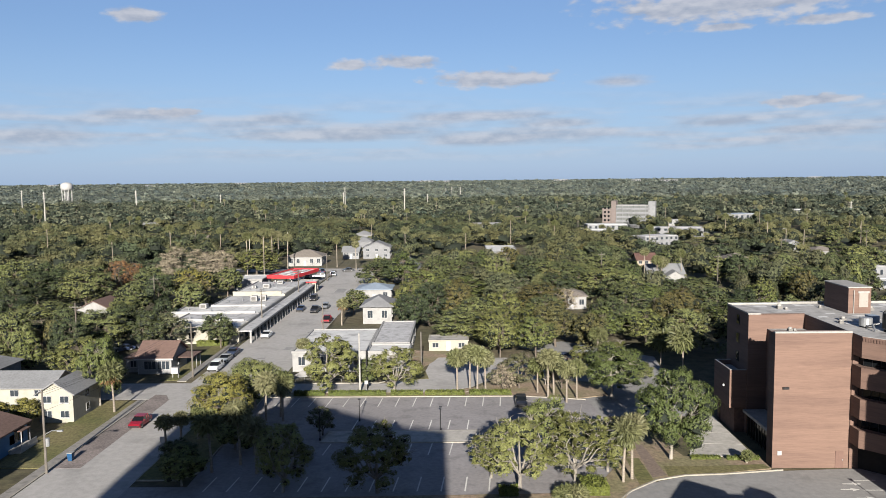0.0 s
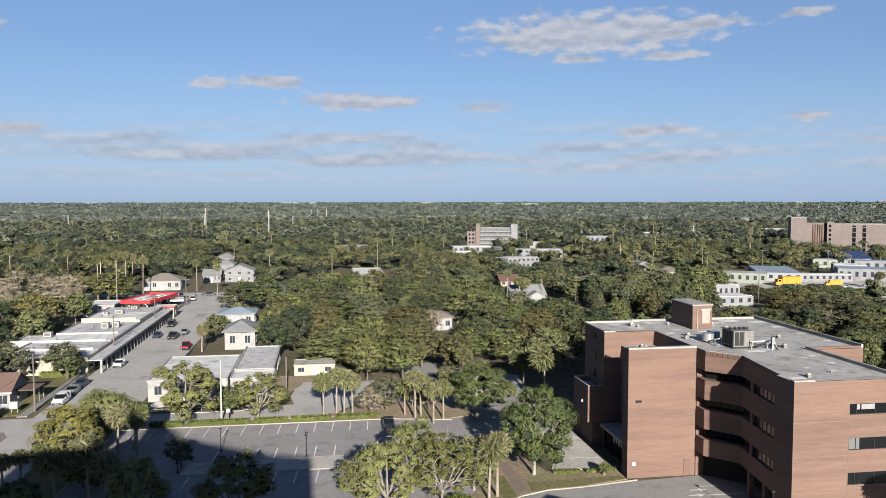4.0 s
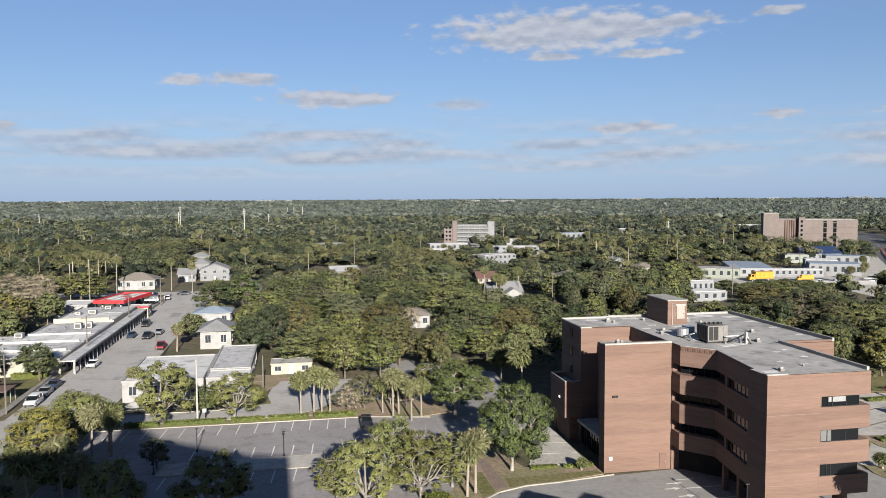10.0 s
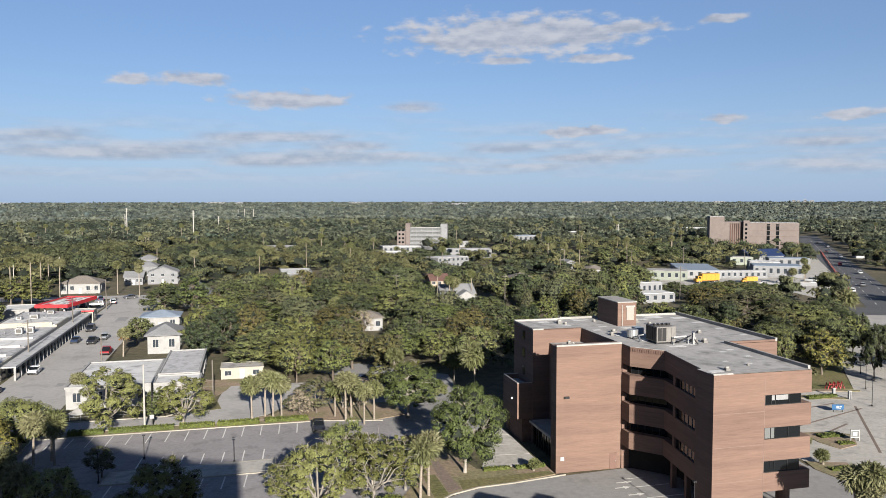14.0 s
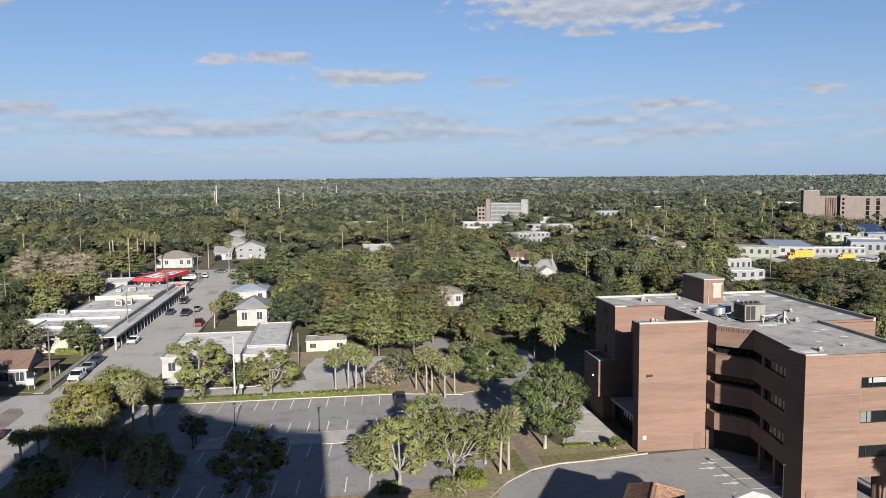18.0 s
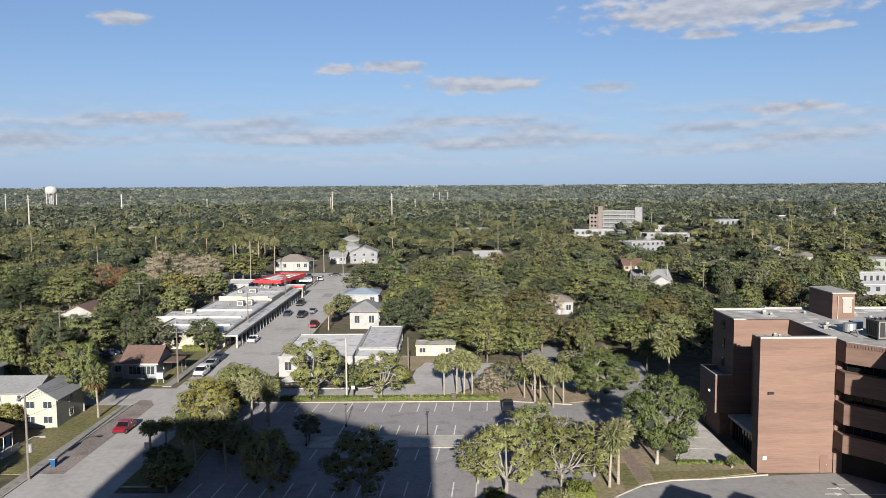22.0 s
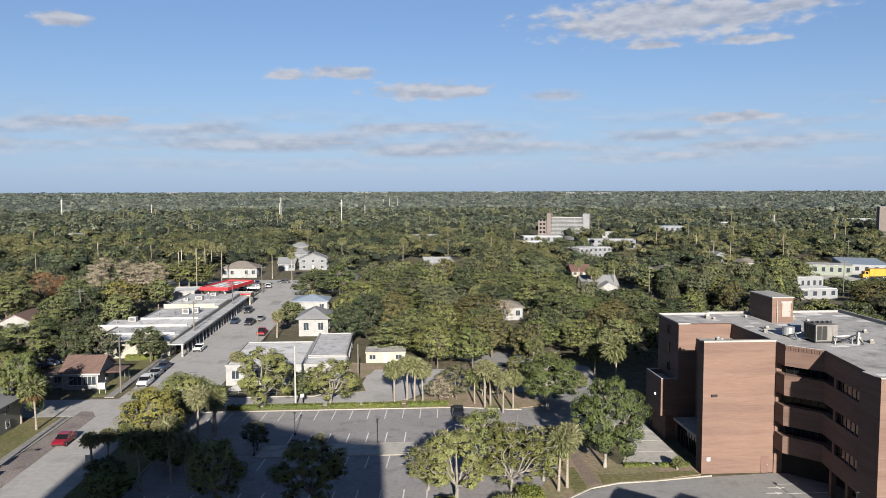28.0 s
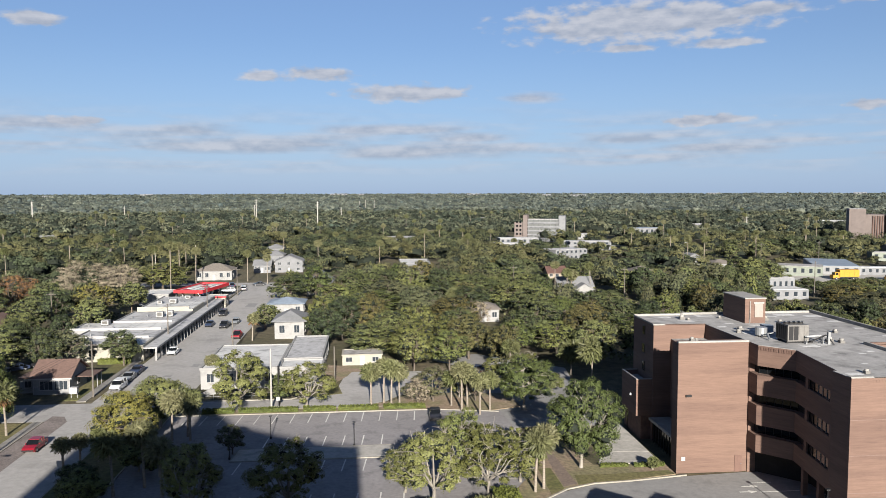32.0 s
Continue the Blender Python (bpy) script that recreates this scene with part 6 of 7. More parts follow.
# tall thin palms over the woods
TALL = [(-69, 273, 18), (-73, 302, 16), (-71, 304, 15), (-67, 302, 14), (-78, 284, 16), (-107, 347, 14), (-49, 311, 12), (-40, 301, 11), (-213, 471, 14), (-183, 470, 13), (-205, 495, 13), (-211, 495, 13), (-221, 490, 12), (61.0, 254.8, 11.5), (63.9, 249.9, 9.5), (66.2, 253.5, 8.7), (72.8, 253.8, 11.1), (22.3, 213.8, 7.7), (27, 400, 16), (23, 216, 8), (-139, 408, 12), (-20, 430, 13)]
for x, y, h in TALL:
    palm(x, y, h, 2.0, "tall thin palm over the woods")
for i in range(110):
    a, d = rng0.uniform(-44, 32), rng0.uniform(330, 900)
    x, y = d * math.sin(math.radians(-a)), d * math.cos(math.radians(a))
    if not blocked(x, y):
        palm(x, y, rng0.uniform(12, 17), 2.0, "tall thin palm over the woods")


def crown_shell(level):
    """Upper shell of a ball as vertices and triangles."""
    bm = bmesh.new()
    bmesh.ops.create_icosphere(bm, subdivisions=level, radius=1.0)
    bmesh.ops.delete(bm, geom=[v for v in bm.verts if v.co.z < -0.55], context="VERTS")
    bm.verts.index_update()
    vs, fs = np.array([v.co for v in bm.verts]), np.array([[v.index for v in f.verts] for f in bm.faces])
    bm.free()
    return vs, fs


def woods(name, near, far, spacing, blades_each, leaf, material, seed, hlo, hhi, pads, shell=True):
    """A wood of many broad leafy crowns over a ring of the plan, as one mesh; pads: leafy tufts in a crown."""
    rng = np.random.default_rng(seed)
    area = math.radians(84) / 2 * (far ** 2 - near ** 2)
    n = int(area / spacing ** 2)
    d = np.sqrt(rng.uniform(near ** 2, far ** 2, n))
    a = np.radians(rng.uniform(-36, 48, n))
    x, y = d * np.sin(a), d * np.cos(a)
    keep = np.array([not blocked(p, q, spacing * 0.35) for p, q in zip(x, y)])
    x, y = x[keep], y[keep]
    n = len(x)
    h = rng.uniform(hlo, hhi, n) * np.where(rng.random(n) < 0.05, 1.3, 1.0)
    low = np.array([any(a < p < b and c < q < e for a, b, c, e in LOW) for p, q in zip(x, y)])
    h = np.where(low, h * rng.uniform(0.5, 0.8, n), h)
    scrub = np.array([any(a < p < b and c < q < e for a, b, c, e in SCRUBBY) for p, q in zip(x, y)])
    h = np.where(scrub, np.minimum(h, rng.uniform(2.2, 3.6, n)), h)
    r = spacing * rng.choice([0.3, 0.42, 0.52, 0.62, 0.74], n) * np.where(low, 0.8, 1.0)
    half = np.minimum(h * 0.46, r * rng.uniform(0.62, 0.95, n))
    top = np.array([ground_height(p, q) for p, q in zip(x, y)]) + h
    vs, fs = crown_shell(1)
    m = len(vs)
    k = rng.uniform(0.4, 0.78, (n, m))
    pos = np.stack([x[:, None] + vs[:, 0] * r[:, None] * k, y[:, None] + vs[:, 1] * r[:, None] * k, (top - half)[:, None] + vs[:, 2] * half[:, None] * k * np.where(vs[:, 2] < 0, 1.6, 1.0)], -1)
    tri = (fs[None] + m * np.arange(n)[:, None, None]).reshape(-1, 3)
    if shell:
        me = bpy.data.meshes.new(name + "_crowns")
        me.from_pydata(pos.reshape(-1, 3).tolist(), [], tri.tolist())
        # shells of the nearer woods carry the gaps' shade in their colour
        me.materials.append(CORESHADE if near < 1000 else material)
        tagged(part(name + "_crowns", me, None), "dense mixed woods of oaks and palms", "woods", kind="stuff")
    way = unit(rng.normal(size=(n, pads, 3)))
    way[:, :, 2] = np.abs(way[:, :, 2]) * 1.15 - 0.25
    size = rng.uniform(0.22, 0.5, (n, pads))
    idx = np.repeat(np.arange(n), blades_each)
    pad = rng.integers(0, pads, len(idx))
    v = unit(rng.normal(size=(len(idx), 3)))
    v[:, 2] = np.where(v[:, 2] < -0.15, -v[:, 2], v[:, 2])
    span = np.stack([r, r, half], -1)[idx]
    off = way[idx, pad] * rng.uniform(0.5, 0.82, (n, pads))[idx, pad][:, None] + v * (size[idx, pad] * rng.uniform(0.75, 1.08, len(idx)))[:, None]
    pos = np.stack([x, y, top - half], -1)[idx] + off * span
    t, b = blades(rng, pos, v + 0.6 * way[idx, pad] + 0.42 * rng.normal(size=v.shape), leaf, 0.75)
    return tagged(part(name, quads(name, pos, t, b, material), None), "dense mixed woods of oaks and palms", "woods", kind="stuff")


OPEN.remove((-112, -62, 150, 262))
woods("woods_near", 262, 560, 9.6, 320, 0.36, WOODS, 1, 6.5, 11.5, 13)
woods("understorey", 150, 520, 7.6, 64, 0.36, WOODS, 5, 2.2, 4.2, 6, False)
woods("woods_middle", 560, 1150, 11.0, 60, 0.68, WOODSMIDHAZE, 2, 7.5, 12.0, 6)
woods("woods_far", 1150, 2400, 16.0, 16, 1.45, WOODSFARHAZE, 3, 8.5, 13.5, 3)
woods("woods_horizon", 2400, 4850, 34.0, 8, 4.0, WOODSFARHAZE, 4, 10, 15, 2)


def hedge(x0, x1, y0, y1, h, seed, label="low clipped green hedge", mt=None):
    rng = np.random.default_rng(seed)
    n = int(((x1 - x0) * (y1 - y0) + 2 * h * (x1 - x0 + y1 - y0)) * 55)
    pos = np.stack([rng.uniform(x0, x1, n), rng.uniform(y0, y1, n), rng.uniform(0.05, 1, n)], -1)
    face = rng.random(n)
    nrm = np.zeros((n, 3))
    top = face < 0.5
    pos[top, 2] = 1.0
    nrm[top, 2] = 1
    fr = ~top
    pos[fr, 1] = y0 + 0.02
    nrm[fr, 1] = -1
    pos[:, 2] *= h * rng.uniform(0.85, 1.08, n)
    t, b = blades(rng, pos, nrm + 0.6 * rng.normal(size=nrm.shape), 0.13)
    o = thing("hedge", label, "hedge", "hedges")
    part("core", box(x0 + 0.1, x1 - 0.1, y0 + 0.1, y1 - 0.1, 0, h * 0.85), LEAVES["d"], o)
    part("foliage", quads("foliage", pos, t, b, mt or HEDGE), None, o)


for i, (x0, x1) in enumerate(((-27, -22), (-21.4, -12), (-11.2, -6), (-5.6, 0.8), (1.6, 8.4))):
    hedge(x0, x1, 123.3, 124.5, 0.75, 40 + i)
hedge(-56.0, -49.4, 162.2, 163.6, 1.1, 49, "clipped green hedge before the shops")
hedge(4.2, 6.4, 82.9, 84.4, 0.9, 50)
hedge(13.4, 16.4, 83.0, 86.4, 1.2, 51, "rounded clipped green shrub")
hedge(28.6, 32.2, 94.0, 94.8, 0.45, 52)
hedge(32.9, 36.9, 93.7, 94.5, 0.5, 53)
for i, (x, y, h, s) in enumerate(((11.6, 82.9, 1.2, 1.7), (12.9, 82.4, 1.3, 1.6), (34.9, 92.8, 1.6, 0.9), (76, 93, 1.6, 1.0), (72.8, 85.7, 2.0, 1.1))):
    palm(x, y, h, s, "low bushy fan palm")
hedge(72.2, 75.4, 83.2, 84.2, 0.35, 54)
hedge(80.6, 84.6, 95.4, 96.8, 0.45, 55)
hedge(81, 83.4, 92, 93.2, 0.35, 56)
hedge(94.4, 100.2, 115.0, 116.0, 0.6, 57)

# ---- vehicles ----


def car(x, y, turn, colour, label, style="sedan", name="car"):
    """A car with its nose towards +y before it is turned."""
    o = thing(name, label, "car", "parked cars", at=(x, y, 0.05), turn=turn)
    L, W = {"sedan": (4.6, 1.8), "suv": (4.8, 1.9), "pickup": (5.6, 1.95)}[style]
    low, belt, top = {"sedan": (0.3, 0.92, 1.45), "suv": (0.35, 1.08, 1.75), "pickup": (0.4, 1.1, 1.8)}[style]
    hw, hl = W / 2, L / 2

    def loft(prof, wide):
        vs = []
        for s in (-1, 1):
            for (py, pz), w in zip(prof, wide):
                vs.append((s * w, py, pz))
        n = len(prof)
        fs = [tuple(range(n)), tuple(range(2 * n - 1, n - 1, -1))] + [((i + 1) % n, i, n + i, n + (i + 1) % n) for i in range(n)]
        return Mesh().add(vs, fs)

    prof = [(-hl, low + 0.1), (-hl, belt - 0.12), (-hl + 0.25, belt), (hl - 1.1, belt), (hl - 0.25, belt - 0.16), (hl, belt - 0.34), (hl, low + 0.05), (hl - 0.3, low), (-hl + 0.3, low)]
    part("body", loft(prof, [hw * 0.94, hw * 0.94, hw * 0.95, hw * 0.95, hw * 0.9, hw * 0.88, hw * 0.88, hw, hw]), colour, o)
    c0, c1 = {"sedan": (-hl + 0.6, hl - 1.35), "suv": (-hl + 0.1, hl - 1.3), "pickup": (-0.5, hl - 1.5)}[style]
    slope = {"sedan": 0.65, "suv": 0.3, "pickup": 0.25}[style]
    gp = [(c0, belt), (c0 + slope, top - 0.06), (c1 - 0.65, top - 0.06), (c1, belt)]
    part("window_glass", loft(gp, [hw * 0.92, hw * 0.76, hw * 0.76, hw * 0.92]), GLASS, o)
    part("roof", box(-hw * 0.77, hw * 0.77, c0 + slope, c1 - 0.65, top - 0.07, top), colour, o)
    for s in (-1, 1):
        for py in (c0 + slope + 0.02, (c0 + c1) / 2):
            part("pillar", Mesh().tube([(s * hw * 0.925, py - 0.05, belt), (s * hw * 0.775, py, top - 0.05)], [0.045, 0.045], 5), colour, o)
        part("headlight", box(s * hw * 0.6 - 0.16, s * hw * 0.6 + 0.16, hl - 0.02, hl + 0.02, belt - 0.48, belt - 0.34), WHITEPAINT, o)
        part("tail_light", box(s * hw * 0.75 - 0.13, s * hw * 0.75 + 0.13, -hl - 0.02, -hl + 0.02, belt - 0.4, belt - 0.2), REDMETAL, o)
        part("mirror", box(s * hw * 0.98 - 0.08, s * hw * 0.98 + 0.08, c1 - 0.35, c1 - 0.2, belt, belt + 0.14), colour, o)
        for py in (-hl * 0.6, hl * 0.62):
            wl = part("wheel", Mesh().tube([(s * hw * 0.78, py, 0.33), (s * hw * 1.0, py, 0.33)], [0.33, 0.33], 14), RUBBER, o)
            part("rim", Mesh().tube([(s * hw * 1.0, py, 0.33), (s * hw * 1.02, py, 0.33)], [0.2, 0.18], 10), METAL, wl)
    part("bumper", box(-hw * 0.86, hw * 0.86, hl - 0.05, hl + 0.06, low + 0.08, low + 0.28), DARKMETAL, o)
    part("bumper", box(-hw * 0.9, hw * 0.9, -hl - 0.06, -hl + 0.05, low + 0.1, low + 0.3), DARKMETAL, o)
    if style == "pickup":
        part("bed_liner", box(-hw * 0.82, hw * 0.82, -hl + 0.15, -0.6, belt, belt + 0.02), DARKMETAL, o)
    return o


CARRED, CARBLACK, CARWHITE, CARGREY, CARSILVER, CARDARK = paint("red car paint", (0.15, 0.006, 0.012)), paint("black car paint", (0.012, 0.012, 0.014)), paint("white car paint", (0.72, 0.72, 0.71)), paint("grey car paint", (0.16, 0.17, 0.18)), paint("silver car paint", (0.45, 0.46, 0.47)), paint("dark blue car paint", (0.02, 0.03, 0.06))
car(-46.2, 108.8, 180, CARRED, "glossy red sedan parked by the kerb")
car(-45.3, 141.2, 180, CARSILVER, "silver hatchback parked by the kerb", "suv")
car(-45.6, 148.2, 180, CARGREY, "dark grey sedan parked by the kerb")
car(-45.7, 153.8, 180, CARDARK, "dark sedan parked by the kerb")
car(-43.2, 171.4, 180, CARSILVER, "silver sedan parked by the shops")
car(-42.6, 206.6, 180, CARDARK, "dark sedan parked by the shops")
car(-42.4, 224.3, 180, CARBLACK, "black car parked by the shops", "suv")
car(-38.3, 204.4, 178, CARBLACK, "black pickup truck on the street", "pickup")
car(-36.6, 210.4, 178, CARGREY, "dark grey car on the street")
car(-32.6, 189.4, 0, CARRED, "red pickup truck on the street", "pickup")
car(151.6, 164.4, -38, CARWHITE, "white car on the street past the plaza", "suv")
car(220.6, 247.1, -38, CARWHITE, "white car waiting on the avenue", "suv")
car(206.3, 233.2, -38, CARSILVER, "silver car waiting on the avenue")
car(9.5, 118.2, 178, CARBLACK, "black car at the edge of the lot")
for i, (x, y, c) in enumerate(((-54, 276, CARBLACK), (-50.5, 278, CARGREY), (-46, 282, CARSILVER), (-42.5, 296, CARBLACK), (-52, 292, CARDARK), (-57, 270, CARWHITE), (20, 148, CARDARK), (24, 152, CARGREY), (28, 150, CARSILVER), (-70, 158, CARDARK), (-66, 160, CARBLACK), (-62, 158, CARGREY))):
    car(x, y, 90 * (i % 2) + 5 * i, c, "parked car in the distance", "suv" if i % 3 else "sedan")
for i in range(9):
    k = 0.05 + i * 0.085
    x, y = 158 + 384 * k + (4 if i % 2 else -2), 150 + 518 * k
    car(x, y, -36.5 + 180 * (i % 2), (CARWHITE, CARBLACK, CARGREY, CARSILVER, CARRED)[i % 5], "car on the avenue", "suv" if i % 2 else "sedan")


def box_truck(x, y, turn, size, label):
    b = thing("box_truck", label, "truck", "yellow trucks", at=(x, y, 0), turn=turn)
    k = size
    part("cargo_box", box(2.4 * k, 9.6 * k, 0, 2.5 * k, 1.0 * k, 3.6 * k), YELLOW, b)
    for i in range(3):
        part("box_seam", box((4.2 + 1.8 * i) * k, (4.26 + 1.8 * i) * k, -0.02, 0, 1.1 * k, 3.5 * k), DARKMETAL, b)
    part("chassis", box(0.2 * k, 9.4 * k, 0.3 * k, 2.2 * k, 0.6 * k, 1.0 * k), DARKMETAL, b)
    part("cab", Mesh().prism([(0, 0), (2.3 * k, 0), (2.3 * k, 2.4 * k), (0, 2.4 * k)], 0.6 * k, 1.7 * k), YELLOW, b)
    cab = part("cab_top", Mesh().prism([(0.7 * k, 0.1 * k), (2.3 * k, 0.1 * k), (2.3 * k, 2.3 * k), (0.7 * k, 2.3 * k)], 1.7 * k, 2.7 * k), YELLOW, b)
    part("side_window", box(1.0 * k, 1.9 * k, 0.06 * k, 0.1 * k, 1.8 * k, 2.5 * k), GLASS, cab)
    part("windscreen", box(0.64 * k, 0.7 * k, 0.3 * k, 2.1 * k, 1.8 * k, 2.6 * k), GLASS, cab)
    for px in (1.2, 7.4):
        for py in (0.12, 2.3):
            w = part("wheel", Mesh().tube([(px * k, py * k - 0.15, 0.5 * k), (px * k, py * k + 0.15, 0.5 * k)], [0.5 * k, 0.5 * k], 12), RUBBER, b)
            part("rim", Mesh().tube([(px * k, py * k - 0.18, 0.5 * k), (px * k, py * k - 0.14, 0.5 * k)], [0.25 * k, 0.25 * k], 8), METAL, w)


for x0, y0, x1, y1, h in ((196, 272, 214, 268, 1.6), (190, 262, 203, 258, 1.2), (216, 272, 226, 268.5, 1.3)):
    wl = thing("boundary_wall", "low stained white wall before the shops, shade in its colour", "wall", "boundary walls")
    d = Vector((x1 - x0, y1 - y0)).normalized()
    n = Vector((-d.y, d.x)) * 0.15
    a, c = Vector((x0, y0)), Vector((x1, y1))
    part("wall", Mesh().prism([a - n, c - n, c + n, a + n], 0, h), SHADEWHITE, wl)
    part("coping", Mesh().prism([a - n * 1.4, c - n * 1.4, c + n * 1.4, a + n * 1.4], h, h + 0.12), COPING, wl)
for i, (x, y) in enumerate(((205, 279), (211, 277), (228, 276), (233, 285), (192, 268))):
    car(x, y, 62 + 9 * (i % 3), (CARSILVER, CARBLACK, CARWHITE, CARGREY, CARRED)[i], "car parked before the shops", "suv" if i % 2 else "sedan")
box_truck(181.5, 290.5, -3, 1.1, "yellow box truck parked beside low buildings")
box_truck(201.5, 287.5, -8, 0.7, "small yellow truck parked behind trees")

# ---- poles, wires, signs ----


def utility_pole(x, y, h, arm=True, material=None, label="weathered wooden utility pole"):
    p = thing("utility_pole", label, "pole", "poles along the street", at=(x, y, 0))
    part("post", Mesh().tube([(0, 0, -0.2), (0, 0, h)], [0.17, 0.11], 8), material or WOODPOLE, p)
    if arm:
        part("crossarm", box(-1.1, 1.1, -0.06, 0.06, h - 0.8, h - 0.68), WOODPOLE, p)
        for k in (-1.0, -0.4, 0.4, 1.0):
            part("insulator", Mesh().cyl(k, 0, h - 0.68, h - 0.5, 0.05, 6), WHITEPAINT, p)
    return p


p1 = utility_pole(-50.1, 90.4, 10.3, False)
part("lamp_arm", Mesh().tube([(0, 0, 4.8), (0.9, 0, 5.3), (1.7, 0, 5.3)], [0.05, 0.05, 0.05], 6), METAL, p1)
part("lamp_head", box(1.6, 2.3, -0.14, 0.14, 5.2, 5.38), METAL, p1)
part("transformer", Mesh().cyl(0.35, 0, 3.4, 4.4, 0.24, 10), METAL, p1)
POLES = [(-50.1, 90.4, 10.3), (-47.9, 136.2, 9.8), (-46.5, 180.4, 9.8), (-46.3, 222, 9.6), (-45.8, 268, 9.6)]
for x, y, h in POLES[1:]:
    utility_pole(x, y, h)
utility_pole(-16.4, 125.2, 10.0, False, GREYPOLE, "slim grey concrete pole")
utility_pole(-6.9, 138.2, 7.6, False, WOODPOLE, "short wooden pole by the lane")
utility_pole(-81, 299, 15.4, False, GREYPOLE, "tall grey pole over the woods")
utility_pole(-67, 303, 15, False, GREYPOLE, "tall grey pole over the woods")
utility_pole(-15.5, 127.3, 6.7, False, DARKMETAL, "slim dark pole by the lane")
utility_pole(-70.5, 140, 13, True)
utility_pole(-30.6, 172, 7.5, False)
utility_pole(-78, 196, 11, True)
for x, y, h in ((-98, 150, 11), (46, 250, 11), (80, 240, 11), (146, 244, 12), (120, 290, 12), (205, 340, 12), (232, 330, 12), (172, 330, 12)):
    utility_pole(x, y, h)
PYLONS = [(-443, 783, 28), (-293, 546, 29), (-365, 877, 26), (-293, 956, 19), (-131, 890, 21), (-55, 798, 23), (-10, 1300, 22), (4, 1300, 22), (-35, 899, 18), (-423, 1015, 24), (-115, 792, 28), (-48, 698, 27), (-20, 1300, 21), (313, 626, 14), (420, 560, 14)]
for x, y, h in PYLONS:
    tw = thing("power_pylon", "tall pale transmission pole on the horizon", "pylon", "distant pylons", at=(x, y, 0))
    part("post", Mesh().tube([(0, 0, -1), (0, 0, h)], [0.55, 0.35], 8), GREYPOLE, tw)
    for k in range(3):
        part("crossarm", box(-1.3, 1.3, -0.12, 0.12, h - 1.2 - 1.8 * k, h - 1.0 - 1.8 * k), GREYPOLE, tw)


def wire(a, b, sag, r=0.018):
    a, b = Vector(a), Vector(b)
    pts = [a.lerp(b, k / 8) - Vector((0, 0, sag * 4 * (k / 8) * (1 - k / 8))) for k in range(9)]
    solid("overhead_wire", Mesh().tube(pts, [r] * 9, 4, False), DARKMETAL, "thin dark overhead wire between poles", "wire", group="overhead wires")


for (x0, y0, h0), (x1, y1, h1) in zip(POLES, POLES[1:]):
    for k, dz in ((-1.0, 0.5), (-0.4, 0.5), (0.4, 0.5), (0.0, 2.6)):
        wire((x0 + k, y0, h0 - dz), (x1 + k, y1, h1 - dz), 0.7)
for dz in (0.6, 1.1, 2.4):
    wire((-47.9, 136.2, 9.8 - dz), (-70.5, 140, 12.8 - dz), 0.5)
    wire((-70.5, 140, 12.8 - dz), (-98, 150, 11 - dz), 0.6)


def lot_lamp(x, y, h):
    l = thing("lot_lamp", "slim black parking lot lamp", "street lamp", "lot lamps", at=(x, y, 0.03))
    part("foot", Mesh().cyl(0, 0, 0, 0.3, 0.14, 10), DARKMETAL, l)
    part("post", Mesh().tube([(0, 0, 0.3), (0, 0, h)], [0.06, 0.045], 8), DARKMETAL, l)
    part("head", box(-0.2, 0.2, -0.14, 0.14, h, h + 0.14), DARKMETAL, l)
    part("lens", box(-0.15, 0.15, -0.1, 0.1, h - 0.02, h), WHITEPAINT, l)


for x, y, h in ((-2.7, 105.9, 3.3), (-14.6, 110.2, 3.2), (-18.9, 101.9, 4.2), (45.4, 72.3, 5.0), (118.7, 130.1, 4.6), (109.7, 118.9, 4.6), (101.7, 108.7, 4.6)):
    lot_lamp(x, y, h)


def sign(x, y, h, w, d, material, label):
    s = thing("road_sign", label, "sign", "signs", at=(x, y, 0))
    part("post", Mesh().cyl(0, 0, 0, h, 0.04, 6), METAL, s)
    part("board", box(-w / 2, w / 2, -0.06, -0.03, h - d, h), material, s)


sign(-38.3, 96.7, 2.4, 0.6, 0.75, WHITEPAINT, "small white road sign on a post")
sign(-15.3, 124.9, 2.2, 0.6, 0.6, WHITEPAINT, "small white road sign on a post")
bb = thing("plaza_board", "blue board with white marks on two legs", "sign", at=(93.4, 107.0, 0.06), turn=-14)
bb.scale = (0.78, 1, 0.86)
part("board", box(-1.25, 1.25, -0.06, 0.06, 0.5, 1.5), BLUESIGN, bb)
for x0, x1, z0, z1 in ((-0.35, 0.2, 0.75, 1.25), (0.3, 0.75, 0.95, 1.2), (0.3, 0.6, 0.7, 0.85)):
    part("white_bar", box(x0, x1, -0.075, -0.06, z0, z1), WHITEPAINT, bb)
for x in (-1.0, 0.9):
    part("leg", box(x, x + 0.12, -0.05, 0.05, 0, 0.5), DARKMETAL, bb)
nb = thing("notice_board", "white-framed notice board with a grey panel", "sign", at=(84.5, 93.3, 0.06), turn=-10)
nb.scale = (0.8, 1, 0.82)
for x in (-0.85, 0.73):
    part("post", box(x, x + 0.12, -0.07, 0.07, 0, 2.1), WHITEPAINT, nb)
for z in (0.62, 1.86):
    part("rail", box(-0.73, 0.73, -0.06, 0.06, z, z + 0.16), WHITEPAINT, nb)
pn = part("panel", box(-0.73, 0.73, -0.02, 0.02, 0.78, 1.86), BLIND, nb, "grey panel")
part("sheet", box(-0.4, 0.45, -0.03, -0.02, 0.95, 1.65), WHITEPAINT, pn)
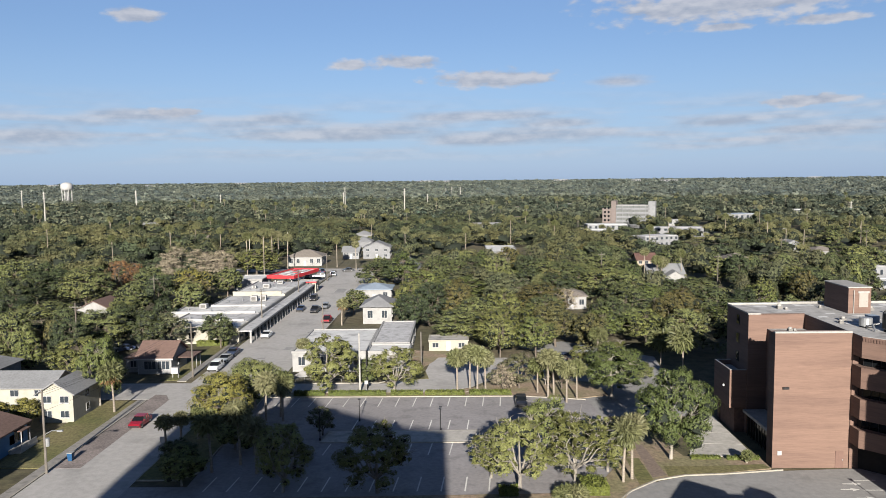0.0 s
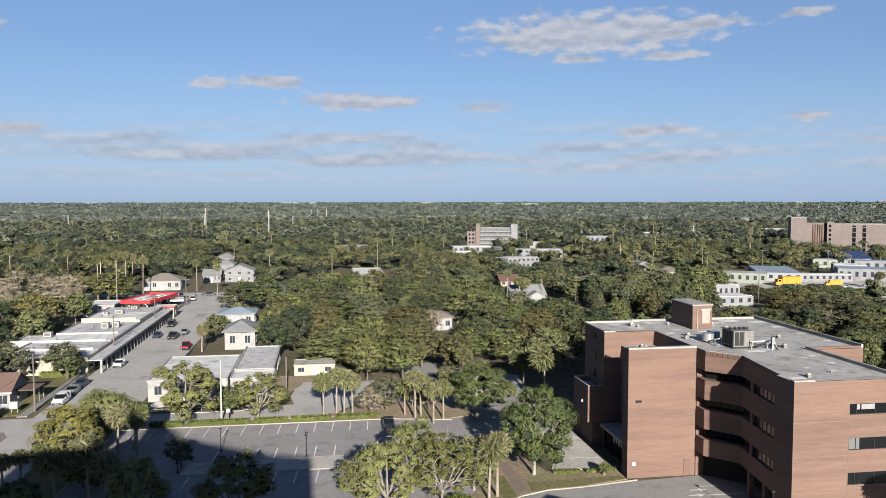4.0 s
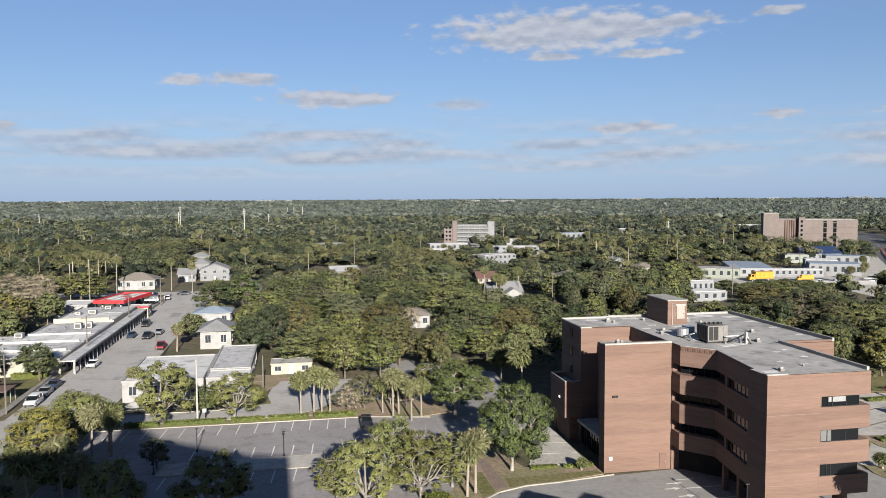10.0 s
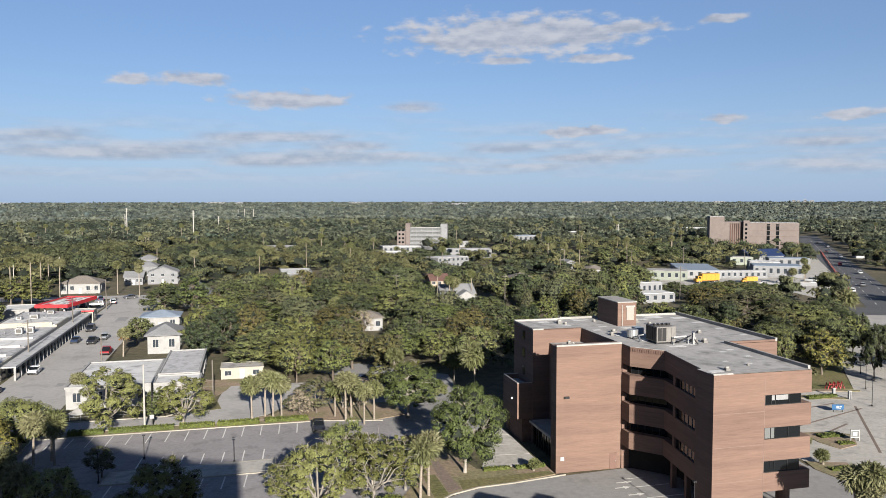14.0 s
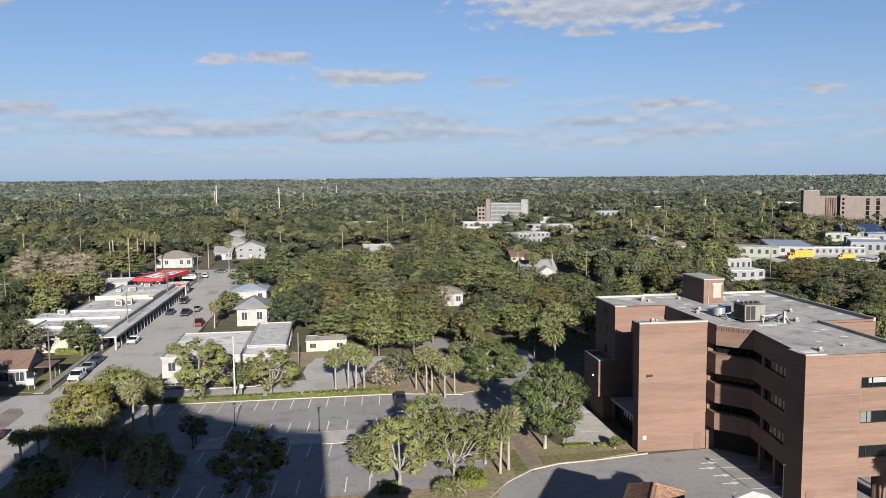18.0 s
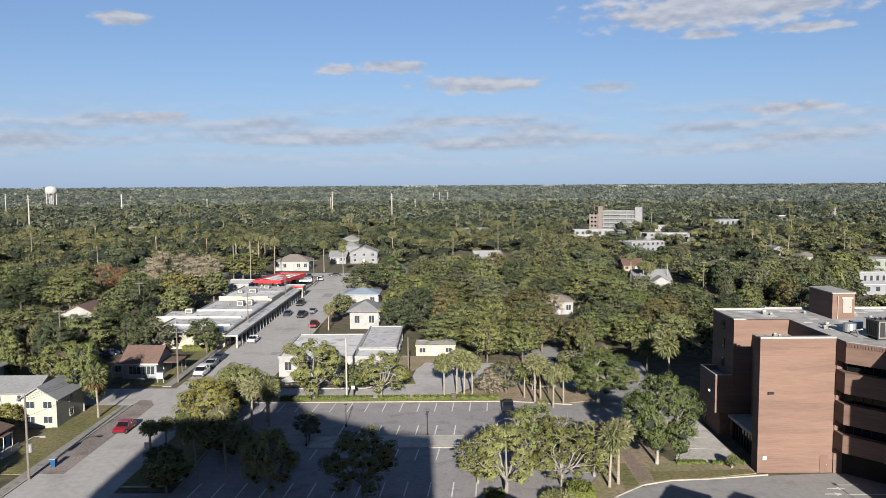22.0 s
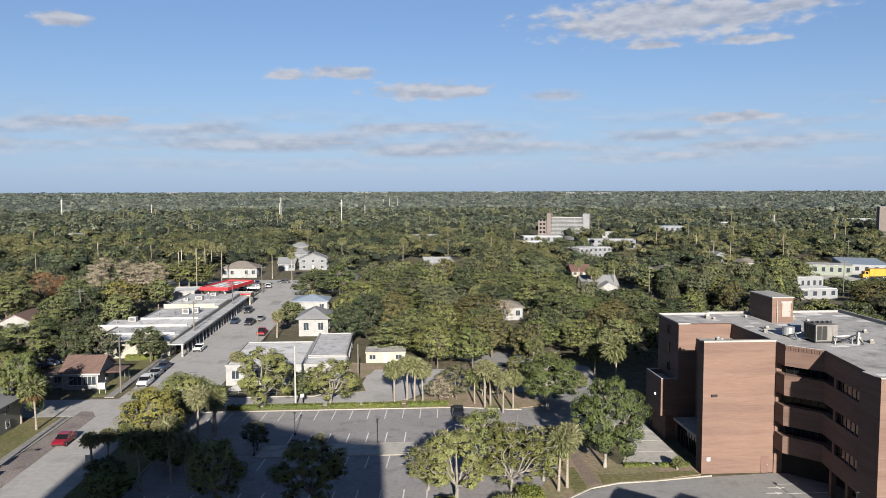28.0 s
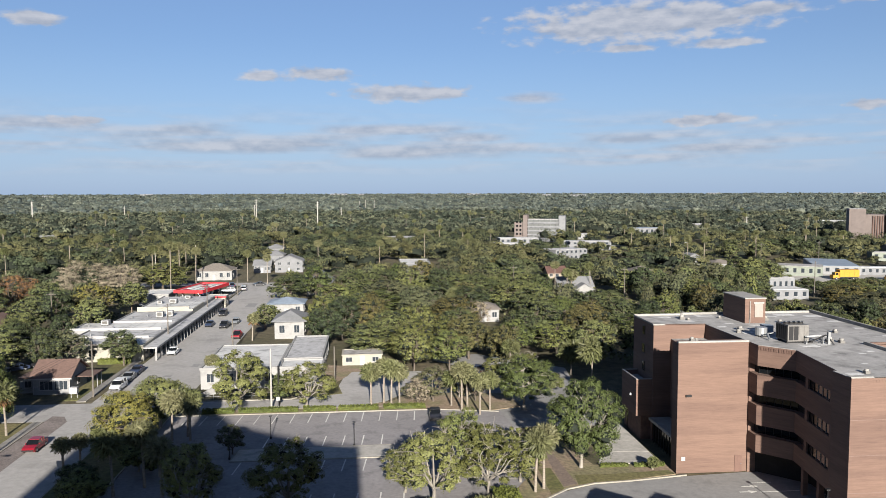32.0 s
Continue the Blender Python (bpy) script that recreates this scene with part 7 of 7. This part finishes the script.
for x, y in ((100.2, 115.9), (101.5, 113.6)):
    py = thing("marker_post", "pale grey square marker post on the plaza", "bollard", "marker posts", at=(x, y, 0.06))
    part("shaft", box(-0.24, 0.24, -0.18, 0.18, 0, 1.4), GREYPAINT, py)
    part("cap", box(-0.28, 0.28, -0.22, 0.22, 1.4, 1.5), CONCRETE, py)
bn = thing("wheelie_bin", "blue wheeled rubbish bin at the kerb", "bin", at=(-49.2, 94.6, 0.05))
part("tub", Mesh().add([(-0.25, -0.3, 0.05), (0.25, -0.3, 0.05), (0.25, 0.3, 0.05), (-0.25, 0.3, 0.05), (-0.32, -0.38, 1.0), (0.32, -0.38, 1.0), (0.32, 0.38, 1.0), (-0.32, 0.38, 1.0)], [(3, 2, 1, 0), (4, 5, 6, 7), (0, 1, 5, 4), (1, 2, 6, 5), (2, 3, 7, 6), (3, 0, 4, 7)]), BLUEBIN, bn)
part("lid", box(-0.34, 0.34, -0.4, 0.4, 1.0, 1.08), GREYPAINT, bn, "pale grey lid")
for s in (-0.24, 0.24):
    part("wheel", Mesh().tube([(s - 0.04, 0.33, 0.12), (s + 0.04, 0.33, 0.12)], [0.12, 0.12], 10), RUBBER, bn)
mb = thing("mailbox_kiosk", "small white box on posts by the cottage", "mailbox", at=(-50.8, 135.6, 0.1))
part("case", box(-0.6, 0.6, -0.4, 0.4, 0.8, 1.9), WHITEPAINT, mb)
for s in (-0.5, 0.5):
    part("leg", box(s - 0.05, s + 0.05, -0.05, 0.05, 0, 0.8), METAL, mb)
for i in range(72):
    br = thing("barrier", "orange and white road work barrier", "barrier", "road barriers", at=(220.5 + 2.2 * i, 248.4 + 2.87 * i, 0.05), turn=53)
    part("block", Mesh().prism([(-1.3, -0.26), (1.3, -0.26), (1.3, 0.26), (-1.3, 0.26)], 0, 0.3).box(-1.3, 1.3, -0.12, 0.12, 0.3, 0.85), ORANGE if i % 3 else GREYPOLE, br)
rs = thing("sculpture", "red bent metal sculpture on the lawn", "sculpture", at=(104.6, 120.4, 0.05))
for dy, k in ((0, 1.0), (0.7, 0.8)):
    for x in (-1.8, -0.9, 0, 0.9):
        part("bar", Mesh().tube([(x, dy, 0), (x + 0.45, dy + 0.2, 1.3 * k), (x + 0.9, dy, 0.05)], [0.14] * 3, 6), SCULPTRED, rs)
part("bar", Mesh().tube([(-1.4, 0.2, 0.9), (1.4, 0.6, 0.8)], [0.08, 0.08], 6), SCULPTRED, rs)
